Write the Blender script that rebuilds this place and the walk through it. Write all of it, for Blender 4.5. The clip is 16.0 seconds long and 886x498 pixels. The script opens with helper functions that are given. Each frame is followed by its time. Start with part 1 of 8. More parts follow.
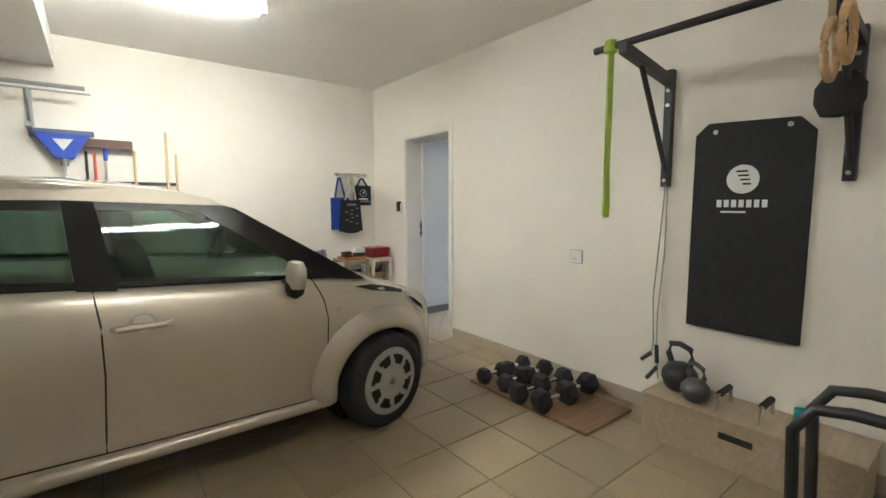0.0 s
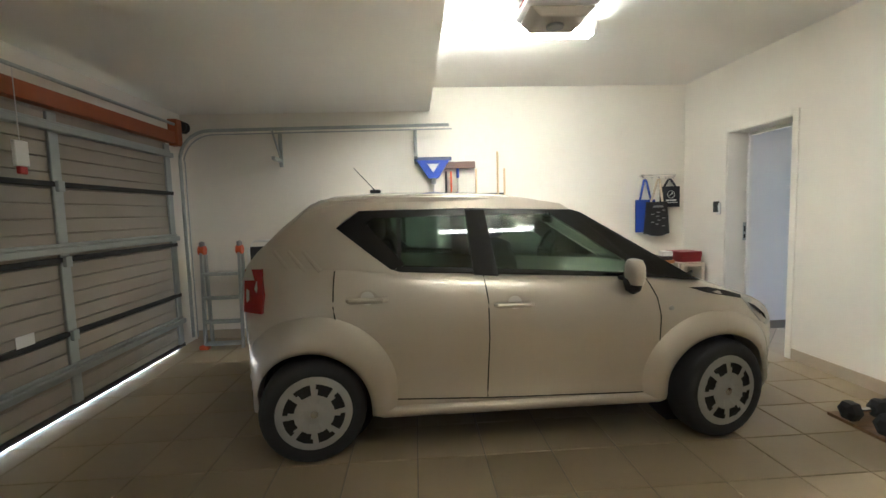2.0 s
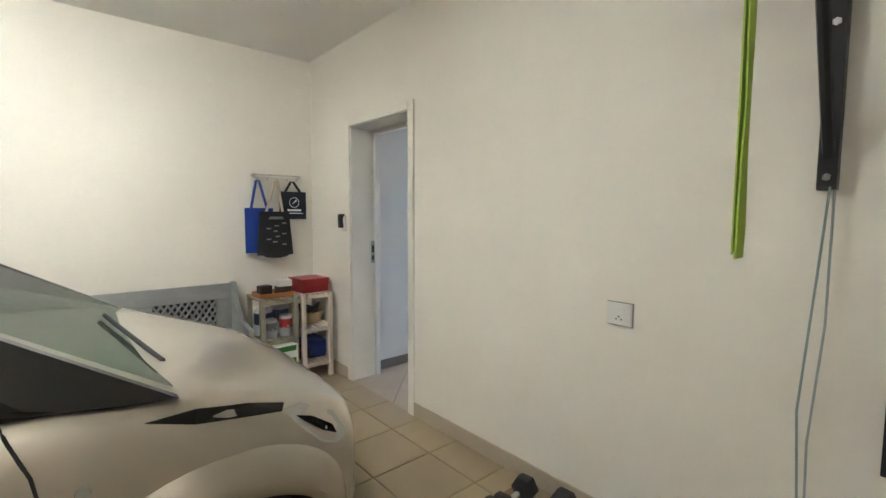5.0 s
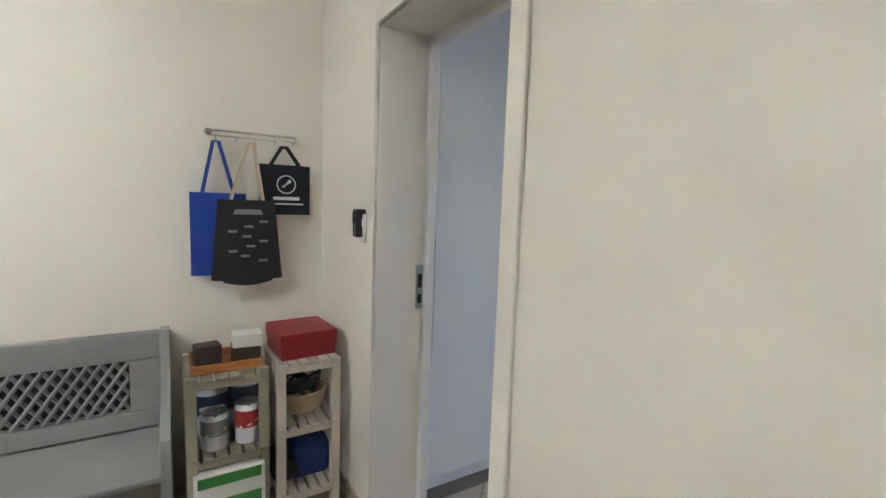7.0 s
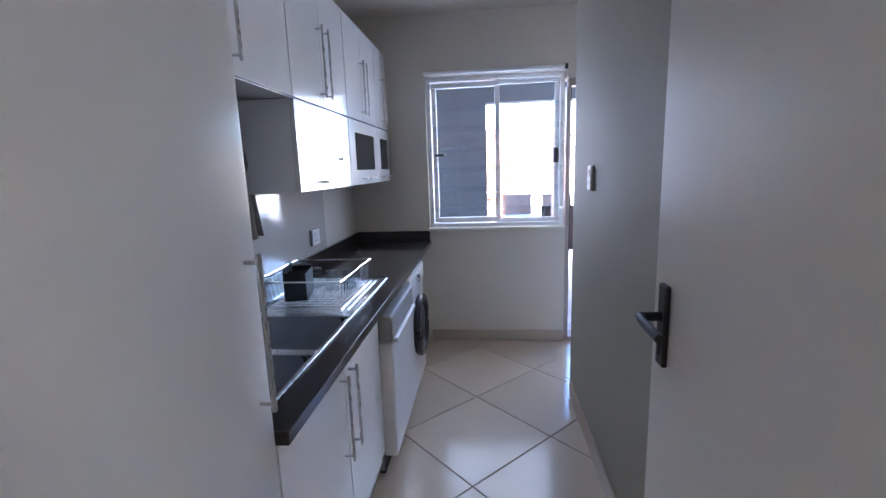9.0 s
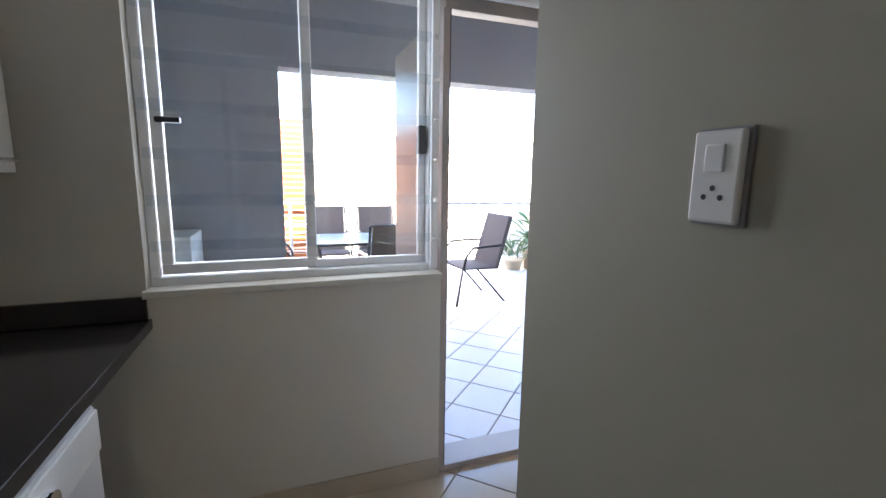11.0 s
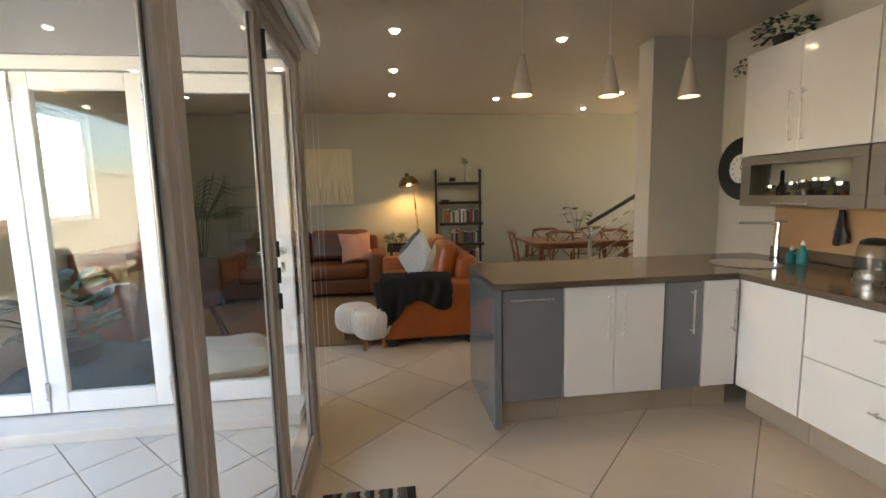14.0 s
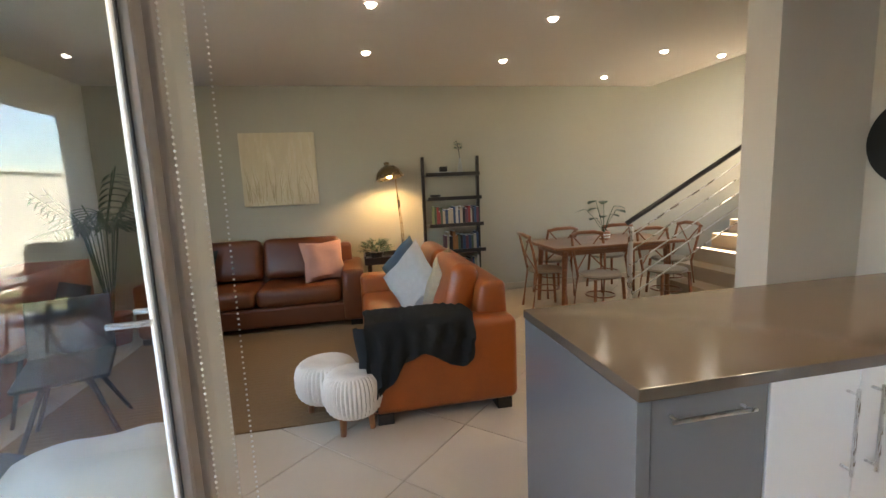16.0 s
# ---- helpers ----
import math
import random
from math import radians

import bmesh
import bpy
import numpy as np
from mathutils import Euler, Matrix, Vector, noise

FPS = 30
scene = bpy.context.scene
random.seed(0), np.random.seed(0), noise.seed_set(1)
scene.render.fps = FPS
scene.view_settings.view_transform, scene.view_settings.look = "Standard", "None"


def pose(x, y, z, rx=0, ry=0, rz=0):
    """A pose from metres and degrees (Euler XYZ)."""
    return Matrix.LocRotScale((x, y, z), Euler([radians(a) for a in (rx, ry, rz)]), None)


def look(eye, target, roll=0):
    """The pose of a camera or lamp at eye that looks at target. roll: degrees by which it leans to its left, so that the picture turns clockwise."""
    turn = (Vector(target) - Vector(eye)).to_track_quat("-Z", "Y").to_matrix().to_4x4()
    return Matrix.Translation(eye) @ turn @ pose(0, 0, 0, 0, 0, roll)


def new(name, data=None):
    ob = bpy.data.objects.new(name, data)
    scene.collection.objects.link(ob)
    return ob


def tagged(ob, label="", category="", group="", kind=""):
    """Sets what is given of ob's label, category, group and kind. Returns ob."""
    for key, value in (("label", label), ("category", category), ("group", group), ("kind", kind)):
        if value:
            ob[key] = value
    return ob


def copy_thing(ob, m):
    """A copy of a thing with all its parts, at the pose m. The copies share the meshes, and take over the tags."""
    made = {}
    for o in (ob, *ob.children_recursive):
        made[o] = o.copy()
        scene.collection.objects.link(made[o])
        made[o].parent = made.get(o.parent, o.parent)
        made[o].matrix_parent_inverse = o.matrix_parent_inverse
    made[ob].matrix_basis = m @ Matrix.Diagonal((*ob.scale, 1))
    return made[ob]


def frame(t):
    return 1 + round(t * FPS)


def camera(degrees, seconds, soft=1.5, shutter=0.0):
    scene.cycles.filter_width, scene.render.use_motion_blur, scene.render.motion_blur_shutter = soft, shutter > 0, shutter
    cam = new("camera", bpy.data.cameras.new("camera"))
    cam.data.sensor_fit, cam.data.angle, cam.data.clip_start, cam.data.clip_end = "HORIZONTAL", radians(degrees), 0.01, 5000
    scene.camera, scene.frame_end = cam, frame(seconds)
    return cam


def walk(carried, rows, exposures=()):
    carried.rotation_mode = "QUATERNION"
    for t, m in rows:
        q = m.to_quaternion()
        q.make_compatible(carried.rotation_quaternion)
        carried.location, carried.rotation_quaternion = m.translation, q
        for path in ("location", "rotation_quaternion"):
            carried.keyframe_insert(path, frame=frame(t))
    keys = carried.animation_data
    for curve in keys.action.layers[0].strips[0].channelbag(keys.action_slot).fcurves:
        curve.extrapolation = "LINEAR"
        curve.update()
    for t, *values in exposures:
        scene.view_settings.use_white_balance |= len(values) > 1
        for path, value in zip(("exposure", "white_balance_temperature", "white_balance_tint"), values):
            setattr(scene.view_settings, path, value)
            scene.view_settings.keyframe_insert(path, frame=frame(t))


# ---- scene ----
cam = camera(90.1, 16.0)
PATH = [
    (0, (-2.947, -5.237, 1.425), (-1.72, -3.671, 1.22), -0.1),
    (0.5, (-3.102, -5.352, 1.44), (-2.085, -3.653, 1.159), -0.4),
    (1, (-3.237, -5.371, 1.46), (-2.509, -3.519, 1.261), -1.6),
    (1.5, (-3.359, -5.37, 1.432), (-3.073, -3.398, 1.262), -1.1),
    (2, (-3.371, -5.362, 1.423), (-3.247, -3.373, 1.256), -1.7),
    (2.5, (-3.243, -5.321, 1.452), (-2.868, -3.365, 1.262), -1.9),
    (3, (-3.07, -5.23, 1.444), (-2.266, -3.411, 1.235), -0.1),
    (3.5, (-2.79, -5.022, 1.463), (-1.523, -3.484, 1.298), -1.8),
    (4, (-2.573, -4.767, 1.434), (-1.152, -3.368, 1.277), -1.7),
    (4.2, (-2.442, -4.64, 1.438), (-1.072, -3.189, 1.303), -1.0),
    (6.3, (-1.033, -3.044, 1.456), (0.203, -1.484, 1.262), 1.6),
    (6.5, (-0.925, -2.839, 1.461), (0.249, -1.232, 1.261), 1.8),
    (7, (-0.714, -2.46, 1.487), (0.326, -0.765, 1.282), 2.0),
    (7.5, (-0.531, -2.003, 1.502), (0.686, -0.446, 1.19), -0.0),
    (8, (-0.4, -1.684, 1.6), (1.102, -0.431, 1.184), 0.5),
    (8.5, (-0.163, -1.398, 1.508), (1.643, -0.61, 1.165), -2.3),
    (9, (0.033, -1.248, 1.501), (1.991, -1.046, 1.143), -1.9),
    (9.5, (0.452, -1.195, 1.5), (2.417, -1.176, 1.125), -0.8),
    (9.7, (0.629, -1.197, 1.505), (2.604, -1.239, 1.19), 0.1),
    (11.8, (2.635, -1.319, 1.372), (4.242, -2.467, 1.059), -1.2),
    (12, (2.77, -1.377, 1.368), (4.293, -2.647, 1.109), -2.4),
    (12.2, (2.893, -1.447, 1.383), (4.285, -2.868, 1.176), -3.8),
    (12.5, (3.071, -1.555, 1.385), (4.103, -3.252, 1.15), -3.0),
    (13, (3.223, -1.683, 1.393), (3.665, -3.611, 1.1), -3.7),
    (13.5, (3.315, -1.965, 1.415), (3.339, -3.951, 1.18), -3.8),
    (14, (3.363, -2.265, 1.421), (3.115, -4.234, 1.178), -1.2),
    (14.5, (3.449, -2.632, 1.445), (2.948, -4.553, 1.204), -2.0),
    (15, (3.458, -2.984, 1.426), (3.047, -4.936, 1.278), -0.7),
    (15.5, (3.449, -3.405, 1.424), (3.057, -5.359, 1.253), 0.2),
    (16, (3.453, -3.754, 1.444), (3.069, -5.697, 1.164), -2.5),
]
EXPOSURES = [(0, 5.0, 5150, 11), (4.2, 4.95, 5150, 11), (6.3, 4.75, 5100, 12), (7.5, 4.85, 4950, 15), (8.0, 4.85, 4800, 17), (8.5, 4.7, 4950, 20), (9.0, 4.5, 5300, 22), (9.7, 4.75, 5500, 20), (11.8, 3.6, 6800, 14), (12.1, 3.4, 7000, 14), (12.6, 2.7, 7200, 14), (13.5, 2.75, 7400, 14), (14.0, 4.2, 7500, 12), (14.5, 4.5, 7050, 12), (15.0, 4.5, 7050, 11), (15.5, 4.2, 6800, 11), (16, 4.55, 6600, 11)]
walk(cam, [(t, look(eye, target, roll)) for t, eye, target, roll in PATH], EXPOSURES)

# ---- world and sun ----
SUN_EL, SUN_FROM = 49.0, 276.0  # elevation; compass bearing the sun stands at (0 = +y, 90 = +x)
world = bpy.data.worlds.new("sky")
scene.world = world
world.use_nodes = True
wn = world.node_tree
sky = wn.nodes.new("ShaderNodeTexSky")
sky.sky_type = "NISHITA"
sky.sun_disc = False
sky.sun_elevation = radians(SUN_EL)
sky.sun_rotation = radians(SUN_FROM)
wn.links.new(sky.outputs[0], wn.nodes["Background"].inputs[0])
wn.nodes["Background"].inputs[1].default_value = 0.15
sun = new("sun", bpy.data.lights.new("sun", "SUN"))
sun.data.energy, sun.data.angle, sun.data.color = 5.0, radians(0.6), (1.0, 0.93, 0.82)
_a, _e = radians(SUN_FROM), radians(SUN_EL)
sun.matrix_world = look((0, 0, 20), (-math.sin(_a) * math.cos(_e), -math.cos(_a) * math.cos(_e), 20 - math.sin(_e)))

# the sky's light through the scullery window
wl = new("window_daylight", bpy.data.lights.new("window_daylight", "AREA"))
wl.data.shape, wl.data.size, wl.data.size_y = "RECTANGLE", 1.15, 1.05
wl.data.energy, wl.data.color = 0.95, (0.84, 0.90, 1.0)
wl.matrix_world = look((3.93, -1.32, 1.62), (2.0, -1.32, 1.45))


# ---- mesh helpers ----
def mesh_of(name, bm, mat, smooth=False):
    me = bpy.data.meshes.new(name)
    bmesh.ops.recalc_face_normals(bm, faces=bm.faces)
    bm.to_mesh(me)
    bm.free()
    if mat:
        me.materials.append(mat)
    if smooth:
        me.polygons.foreach_set("use_smooth", [True] * len(me.polygons))
        me.set_sharp_from_angle(angle=radians(40))
    return me


def part(name, bm, mat, parent=None, label="", smooth=False):
    ob = new(name, mesh_of(name, bm, mat, smooth))
    ob.parent = parent
    if label:
        ob["label"] = label
    return ob


def share(name, me, parent, m=None):
    ob = new(name, me)
    ob.parent = parent
    if m is not None:
        ob.matrix_basis = m
    return ob


def thing(name, at, label, category, rz=0, group="", kind=""):
    ob = new(name)
    ob.empty_display_size = 0.05
    ob.matrix_basis = pose(*at, 0, 0, rz)
    return tagged(ob, label, category, group, kind)


def solo(name, bm, mat, label, category, at=(0, 0, 0), rz=0, group="", kind="", smooth=False):
    ob = new(name, mesh_of(name, bm, mat, smooth))
    ob.matrix_basis = pose(*at, 0, 0, rz)
    return tagged(ob, label, category, group, kind)


def struct(name, bm, mat, label="", category="", smooth=False):
    return tagged(new(name, mesh_of(name, bm, mat, smooth)), label, category, kind="structure")


def B(lo, hi, bev=0.0, seg=2, bm=None):
    bm = bm or bmesh.new()
    tmp = bmesh.new()
    bmesh.ops.create_cube(tmp, size=1)
    for v in tmp.verts:
        v.co = Vector([(lo[i] + hi[i]) / 2 + v.co[i] * (hi[i] - lo[i]) for i in range(3)])
    if bev > 0:
        b = min(bev, 0.45 * min(abs(hi[i] - lo[i]) for i in range(3)))
        bmesh.ops.bevel(tmp, geom=tmp.edges[:], offset=b, segments=seg, affect="EDGES", profile=0.5)
    return join(bm, tmp)


def join(bm, tmp, m=None):
    if m is not None:
        bmesh.ops.transform(tmp, matrix=m, verts=tmp.verts[:])
    me = bpy.data.meshes.new("tmp")
    tmp.to_mesh(me)
    tmp.free()
    bm.from_mesh(me)
    bpy.data.meshes.remove(me)
    return bm


def C(p0, p1, r, seg=12, r2=None, bm=None, cap=True):
    bm = bm or bmesh.new()
    p0, p1 = Vector(p0), Vector(p1)
    d = p1 - p0
    tmp = bmesh.new()
    bmesh.ops.create_cone(tmp, cap_ends=cap, segments=seg, radius1=r, radius2=r if r2 is None else r2, depth=d.length)
    m = Matrix.Translation((p0 + p1) / 2) @ d.to_track_quat("Z", "Y").to_matrix().to_4x4()
    return join(bm, tmp, m)


def T(points, r, seg=8, bm=None, closed=False):
    """A round tube along points."""
    bm = bm or bmesh.new()
    pts = [Vector(p) for p in points]
    n, rings = len(pts), []
    up = Vector((0, 0, 1))
    for i, p in enumerate(pts):
        a = pts[i - 1] if i or closed else p
        b = pts[(i + 1) % n] if i < n - 1 or closed else p
        d = (b - a).normalized()
        s = d.cross(up)
        if s.length < 0.1:
            s = d.cross(Vector((0, 1, 0)))
        s.normalize()
        u = s.cross(d).normalized()
        rr = r[i] if isinstance(r, (list, tuple)) else r
        rings.append([bm.verts.new(p + rr * (math.cos(k * math.tau / seg) * s + math.sin(k * math.tau / seg) * u)) for k in range(seg)])
    for i in range(n if closed else n - 1):
        q, w = rings[i], rings[(i + 1) % n]
        for k in range(seg):
            bm.faces.new((q[k], q[(k + 1) % seg], w[(k + 1) % seg], w[k]))
    if not closed:
        bm.faces.new(rings[0][::-1])
        bm.faces.new(rings[-1])
    return bm


def L(profile, seg=20, at=(0, 0, 0), bm=None, sx=1, sy=1):
    """A turned shape: profile of (radius, height)."""
    bm = bm or bmesh.new()
    rings = []
    for r, z in profile:
        rings.append([bm.verts.new((at[0] + sx * r * math.cos(k * math.tau / seg), at[1] + sy * r * math.sin(k * math.tau / seg), at[2] + z)) for k in range(seg)])
    for q, w in zip(rings, rings[1:]):
        for k in range(seg):
            bm.faces.new((q[k], q[(k + 1) % seg], w[(k + 1) % seg], w[k]))
    bm.faces.new(rings[0][::-1])
    bm.faces.new(rings[-1])
    return bm


def P(poly, axis, lo, hi, bm=None, bev=0.0, seg=2):
    """A flat outline drawn out along an axis; poly gives the other two coordinates in order."""
    bm = bm or bmesh.new()
    tmp = bmesh.new()

    def at(u, v, w):
        c = [u, v]
        c.insert("xyz".index(axis), w)
        return c
    f = tmp.faces.new([tmp.verts.new(at(u, v, lo)) for u, v in poly])
    ext = bmesh.ops.extrude_face_region(tmp, geom=[f])
    for g in ext["geom"]:
        if isinstance(g, bmesh.types.BMVert):
            g.co = at(*[c for i, c in enumerate(g.co) if i != "xyz".index(axis)], hi)
    if bev > 0:
        bmesh.ops.bevel(tmp, geom=tmp.edges[:], offset=bev, segments=seg, affect="EDGES", profile=0.5)
    return join(bm, tmp)


def cushion(w, d, h, puff=0.5, n=10, pinch=0.0, seed=0):
    """A stuffed pillow lying flat, centred."""
    bm = bmesh.new()
    grid = {}
    for side in (1, -1):
        for i in range(n + 1):
            for j in range(n + 1):
                u, v = i / n * 2 - 1, j / n * 2 - 1
                edge = max(abs(u), abs(v))
                if edge == 1 and side == -1:
                    grid[side, i, j] = grid[1, i, j]
                    continue
                f = ((1 - u ** 4) * (1 - v ** 4)) ** puff
                s = 1 - pinch * (1 - abs(v)) * (abs(u) ** 2) - 0
                t = 1 - pinch * (1 - abs(u)) * (abs(v) ** 2)
                w1 = noise.noise((u * 1.7 + seed, v * 1.7, side * 3.0)) * 0.18 * h * (0 if edge == 1 else 1)
                grid[side, i, j] = bm.verts.new((u * w / 2 * s, v * d / 2 * t, side * h / 2 * f + w1))
    for side in (1, -1):
        for i in range(n):
            for j in range(n):
                q = [grid[side, i, j], grid[side, i + 1, j], grid[side, i + 1, j + 1], grid[side, i, j + 1]]
                bm.faces.new(q if side == 1 else q[::-1])
    return bm


def cut(ob, cutters):
    """Cuts solids out of a mesh for good."""
    for c in cutters:
        m = ob.modifiers.new("cut", "BOOLEAN")
        m.operation, m.object, m.solver = "DIFFERENCE", c, "EXACT"
    dg = bpy.context.evaluated_depsgraph_get()
    dg.update()
    me = bpy.data.meshes.new_from_object(ob.evaluated_get(dg))
    ob.modifiers.clear()
    old = ob.data
    ob.data = me
    bpy.data.meshes.remove(old)
    for c in cutters:
        d = c.data
        bpy.data.objects.remove(c)
        bpy.data.meshes.remove(d)


def text(name, words, size, mat, parent, m, spacing=1.0, align="CENTER"):
    cu = bpy.data.curves.new(name, "FONT")
    cu.body, cu.size, cu.extrude, cu.align_x, cu.space_character = words, size, 0.0006, align, spacing
    tmp = bpy.data.objects.new(name, cu)
    scene.collection.objects.link(tmp)
    dg = bpy.context.evaluated_depsgraph_get()
    me = bpy.data.meshes.new_from_object(tmp.evaluated_get(dg))
    bpy.data.objects.remove(tmp)
    me.materials.clear()
    me.materials.append(mat)
    ob = new(name, me)
    ob.parent = parent
    ob.matrix_basis = m
    return ob


# ---- materials ----
def mat(name, color, rough=0.5, metal=0.0, var=0.12, scale=6.0, bump=0.0, bscale=60.0, spec=0.5, coat=0.0, stain=0.0, stain_color=(0.2, 0.16, 0.1), stain_scale=1.5, per_object=0.0, sheen=0.0, stretch=(1, 1, 1), emit=None, alpha=None):
    m = bpy.data.materials.new(name)
    m.use_nodes = True
    nt = m.node_tree
    N, K = nt.nodes, nt.links
    b = N["Principled BSDF"]
    b.inputs["Metallic"].default_value = metal
    b.inputs["Specular IOR Level"].default_value = spec
    b.inputs["Coat Weight"].default_value = coat
    b.inputs["Coat Roughness"].default_value = 0.06
    b.inputs["Sheen Weight"].default_value = sheen
    tc = N.new("ShaderNodeTexCoord")
    mp = N.new("ShaderNodeMapping")
    mp.inputs["Scale"].default_value = stretch
    K.new(tc.outputs["Object"], mp.inputs[0])
    n1 = N.new("ShaderNodeTexNoise")
    n1.inputs["Scale"].default_value = scale
    n1.inputs["Detail"].default_value = 6
    K.new(mp.outputs[0], n1.inputs["Vector"])
    mix = N.new("ShaderNodeMix")
    mix.data_type = "RGBA"
    lo = [c * (1 - var) for c in color]
    hi = [min(1, c * (1 + var)) for c in color]
    mix.inputs[6].default_value, mix.inputs[7].default_value = (*lo, 1), (*hi, 1)
    K.new(n1.outputs[0], mix.inputs[0])
    col = mix.outputs[2]
    if per_object:
        oi = N.new("ShaderNodeObjectInfo")
        mr = N.new("ShaderNodeMapRange")
        mr.inputs[3].default_value, mr.inputs[4].default_value = 1 - per_object, 1 + per_object
        K.new(oi.outputs["Random"], mr.inputs[0])
        hs = N.new("ShaderNodeHueSaturation")
        K.new(mr.outputs[0], hs.inputs["Value"])
        K.new(col, hs.inputs["Color"])
        col = hs.outputs[0]
    if stain:
        n2 = N.new("ShaderNodeTexNoise")
        n2.inputs["Scale"].default_value = stain_scale
        n2.inputs["Detail"].default_value = 8
        n2.inputs["Roughness"].default_value = 0.65
        K.new(mp.outputs[0], n2.inputs["Vector"])
        cr = N.new("ShaderNodeMapRange")
        cr.inputs[1].default_value, cr.inputs[2].default_value, cr.inputs[4].default_value = 0.5, 0.75, stain
        K.new(n2.outputs[0], cr.inputs[0])
        mx = N.new("ShaderNodeMix")
        mx.data_type = "RGBA"
        mx.inputs[7].default_value = (*stain_color, 1)
        K.new(cr.outputs[0], mx.inputs[0])
        K.new(col, mx.inputs[6])
        col = mx.outputs[2]
    K.new(col, b.inputs["Base Color"])
    rr = N.new("ShaderNodeMapRange")
    rr.inputs[3].default_value, rr.inputs[4].default_value = max(0.02, rough * 0.8), min(1, rough * 1.2)
    K.new(n1.outputs[0], rr.inputs[0])
    K.new(rr.outputs[0], b.inputs["Roughness"])
    if bump:
        n3 = N.new("ShaderNodeTexNoise")
        n3.inputs["Scale"].default_value = bscale
        n3.inputs["Detail"].default_value = 5
        K.new(mp.outputs[0], n3.inputs["Vector"])
        bp = N.new("ShaderNodeBump")
        bp.inputs["Strength"].default_value = bump
        bp.inputs["Distance"].default_value = 0.01
        K.new(n3.outputs[0], bp.inputs["Height"])
        K.new(bp.outputs[0], b.inputs["Normal"])
    if emit:
        b.inputs["Emission Color"].default_value = (*emit[0], 1)
        b.inputs["Emission Strength"].default_value = emit[1]
    return m


def wood(name, a, c, rough=0.4, scale=3.0, stretch=(1, 12, 12), coat=0.0):
    m = mat(name, a, rough, 0, 0.1, 8, 0.05, 80, coat=coat, stretch=stretch)
    nt = m.node_tree
    N, K = nt.nodes, nt.links
    w = N.new("ShaderNodeTexNoise")
    w.inputs["Scale"].default_value, w.inputs["Detail"].default_value, w.inputs["Distortion"].default_value = scale, 7, 0.6
    mp = [n for n in N if n.type == "MAPPING"][0]
    K.new(mp.outputs[0], w.inputs["Vector"])
    r = N.new("ShaderNodeValToRGB")
    r.color_ramp.elements[0].position, r.color_ramp.elements[1].position = 0.35, 0.68
    r.color_ramp.elements[0].color, r.color_ramp.elements[1].color = (*a, 1), (*c, 1)
    K.new(w.outputs[0], r.inputs[0])
    K.new(r.outputs[0], N["Principled BSDF"].inputs["Base Color"])
    return m


def glass_mat(name, tint=(1, 1, 1), rough=0.0, mix=0.0):
    m = bpy.data.materials.new(name)
    m.use_nodes = True
    nt = m.node_tree
    N, K = nt.nodes, nt.links
    N.remove(N["Principled BSDF"])
    tr = N.new("ShaderNodeBsdfTransparent")
    tr.inputs[0].default_value = (*tint, 1)
    gl = N.new("ShaderNodeBsdfGlossy")
    gl.inputs["Roughness"].default_value = rough
    fr = N.new("ShaderNodeLayerWeight")
    fr.inputs[0].default_value = 0.5
    pw = N.new("ShaderNodeMath")
    pw.operation = "POWER"
    pw.inputs[1].default_value = 5.0
    ma = N.new("ShaderNodeMath")
    ma.operation = "MULTIPLY_ADD"
    ma.inputs[1].default_value, ma.inputs[2].default_value = 0.6, 0.035
    K.new(fr.outputs["Facing"], pw.inputs[0])
    K.new(pw.outputs[0], ma.inputs[0])
    mx = N.new("ShaderNodeMixShader")
    K.new(ma.outputs[0], mx.inputs[0])
    K.new(tr.outputs[0], mx.inputs[1])
    K.new(gl.outputs[0], mx.inputs[2])
    K.new(mx.outputs[0], N["Material Output"].inputs[0])
    return m


def glow(name, color, strength):
    m = bpy.data.materials.new(name)
    m.use_nodes = True
    b = m.node_tree.nodes["Principled BSDF"]
    b.inputs["Base Color"].default_value = (0.8, 0.8, 0.8, 1)
    b.inputs["Emission Color"].default_value = (*color, 1)
    b.inputs["Emission Strength"].default_value = strength
    return m


GARAGE_WALL = mat("garage_wall_paint", (0.78, 0.74, 0.66), 0.75, var=0.03, scale=2, bump=0.04, bscale=140, stain=0.10, stain_color=(0.55, 0.48, 0.38), stain_scale=0.9)
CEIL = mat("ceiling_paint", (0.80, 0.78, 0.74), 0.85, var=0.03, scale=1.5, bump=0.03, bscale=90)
# dimmer indoor light put into the colour: CEIL darkened for the house ceilings
CEIL_DIM = mat("dimmed_ceiling_paint", (0.58, 0.535, 0.465), 0.85, var=0.03, scale=1.5, bump=0.03, bscale=90)
GREY_WALL = mat("grey_green_wall_paint", (0.36, 0.338, 0.262), 0.7, var=0.04, scale=2, bump=0.04, bscale=150)
CREAM_WALL = mat("pale_grey_wall_paint", (0.57, 0.535, 0.465), 0.7, var=0.04, scale=2, bump=0.04, bscale=150)
OUT_WALL = mat("grey_outside_plaster", (0.33, 0.34, 0.37), 0.85, var=0.06, scale=3, bump=0.12, bscale=90)
WHITE_TRIM = mat("white_gloss_trim", (0.80, 0.80, 0.79), 0.35, var=0.03, scale=4, bump=0.01)
DOOR_PAINT = mat("white_door_paint", (0.76, 0.73, 0.68), 0.32, var=0.03, scale=3, bump=0.015, bscale=40)
ALU_TAUPE = mat("taupe_powder_coat", (0.36, 0.31, 0.27), 0.38, var=0.06, scale=10, bump=0.02, bscale=200)
ALU_GREY = mat("grey_aluminium", (0.48, 0.47, 0.47), 0.42, 0.3, var=0.05, scale=8)
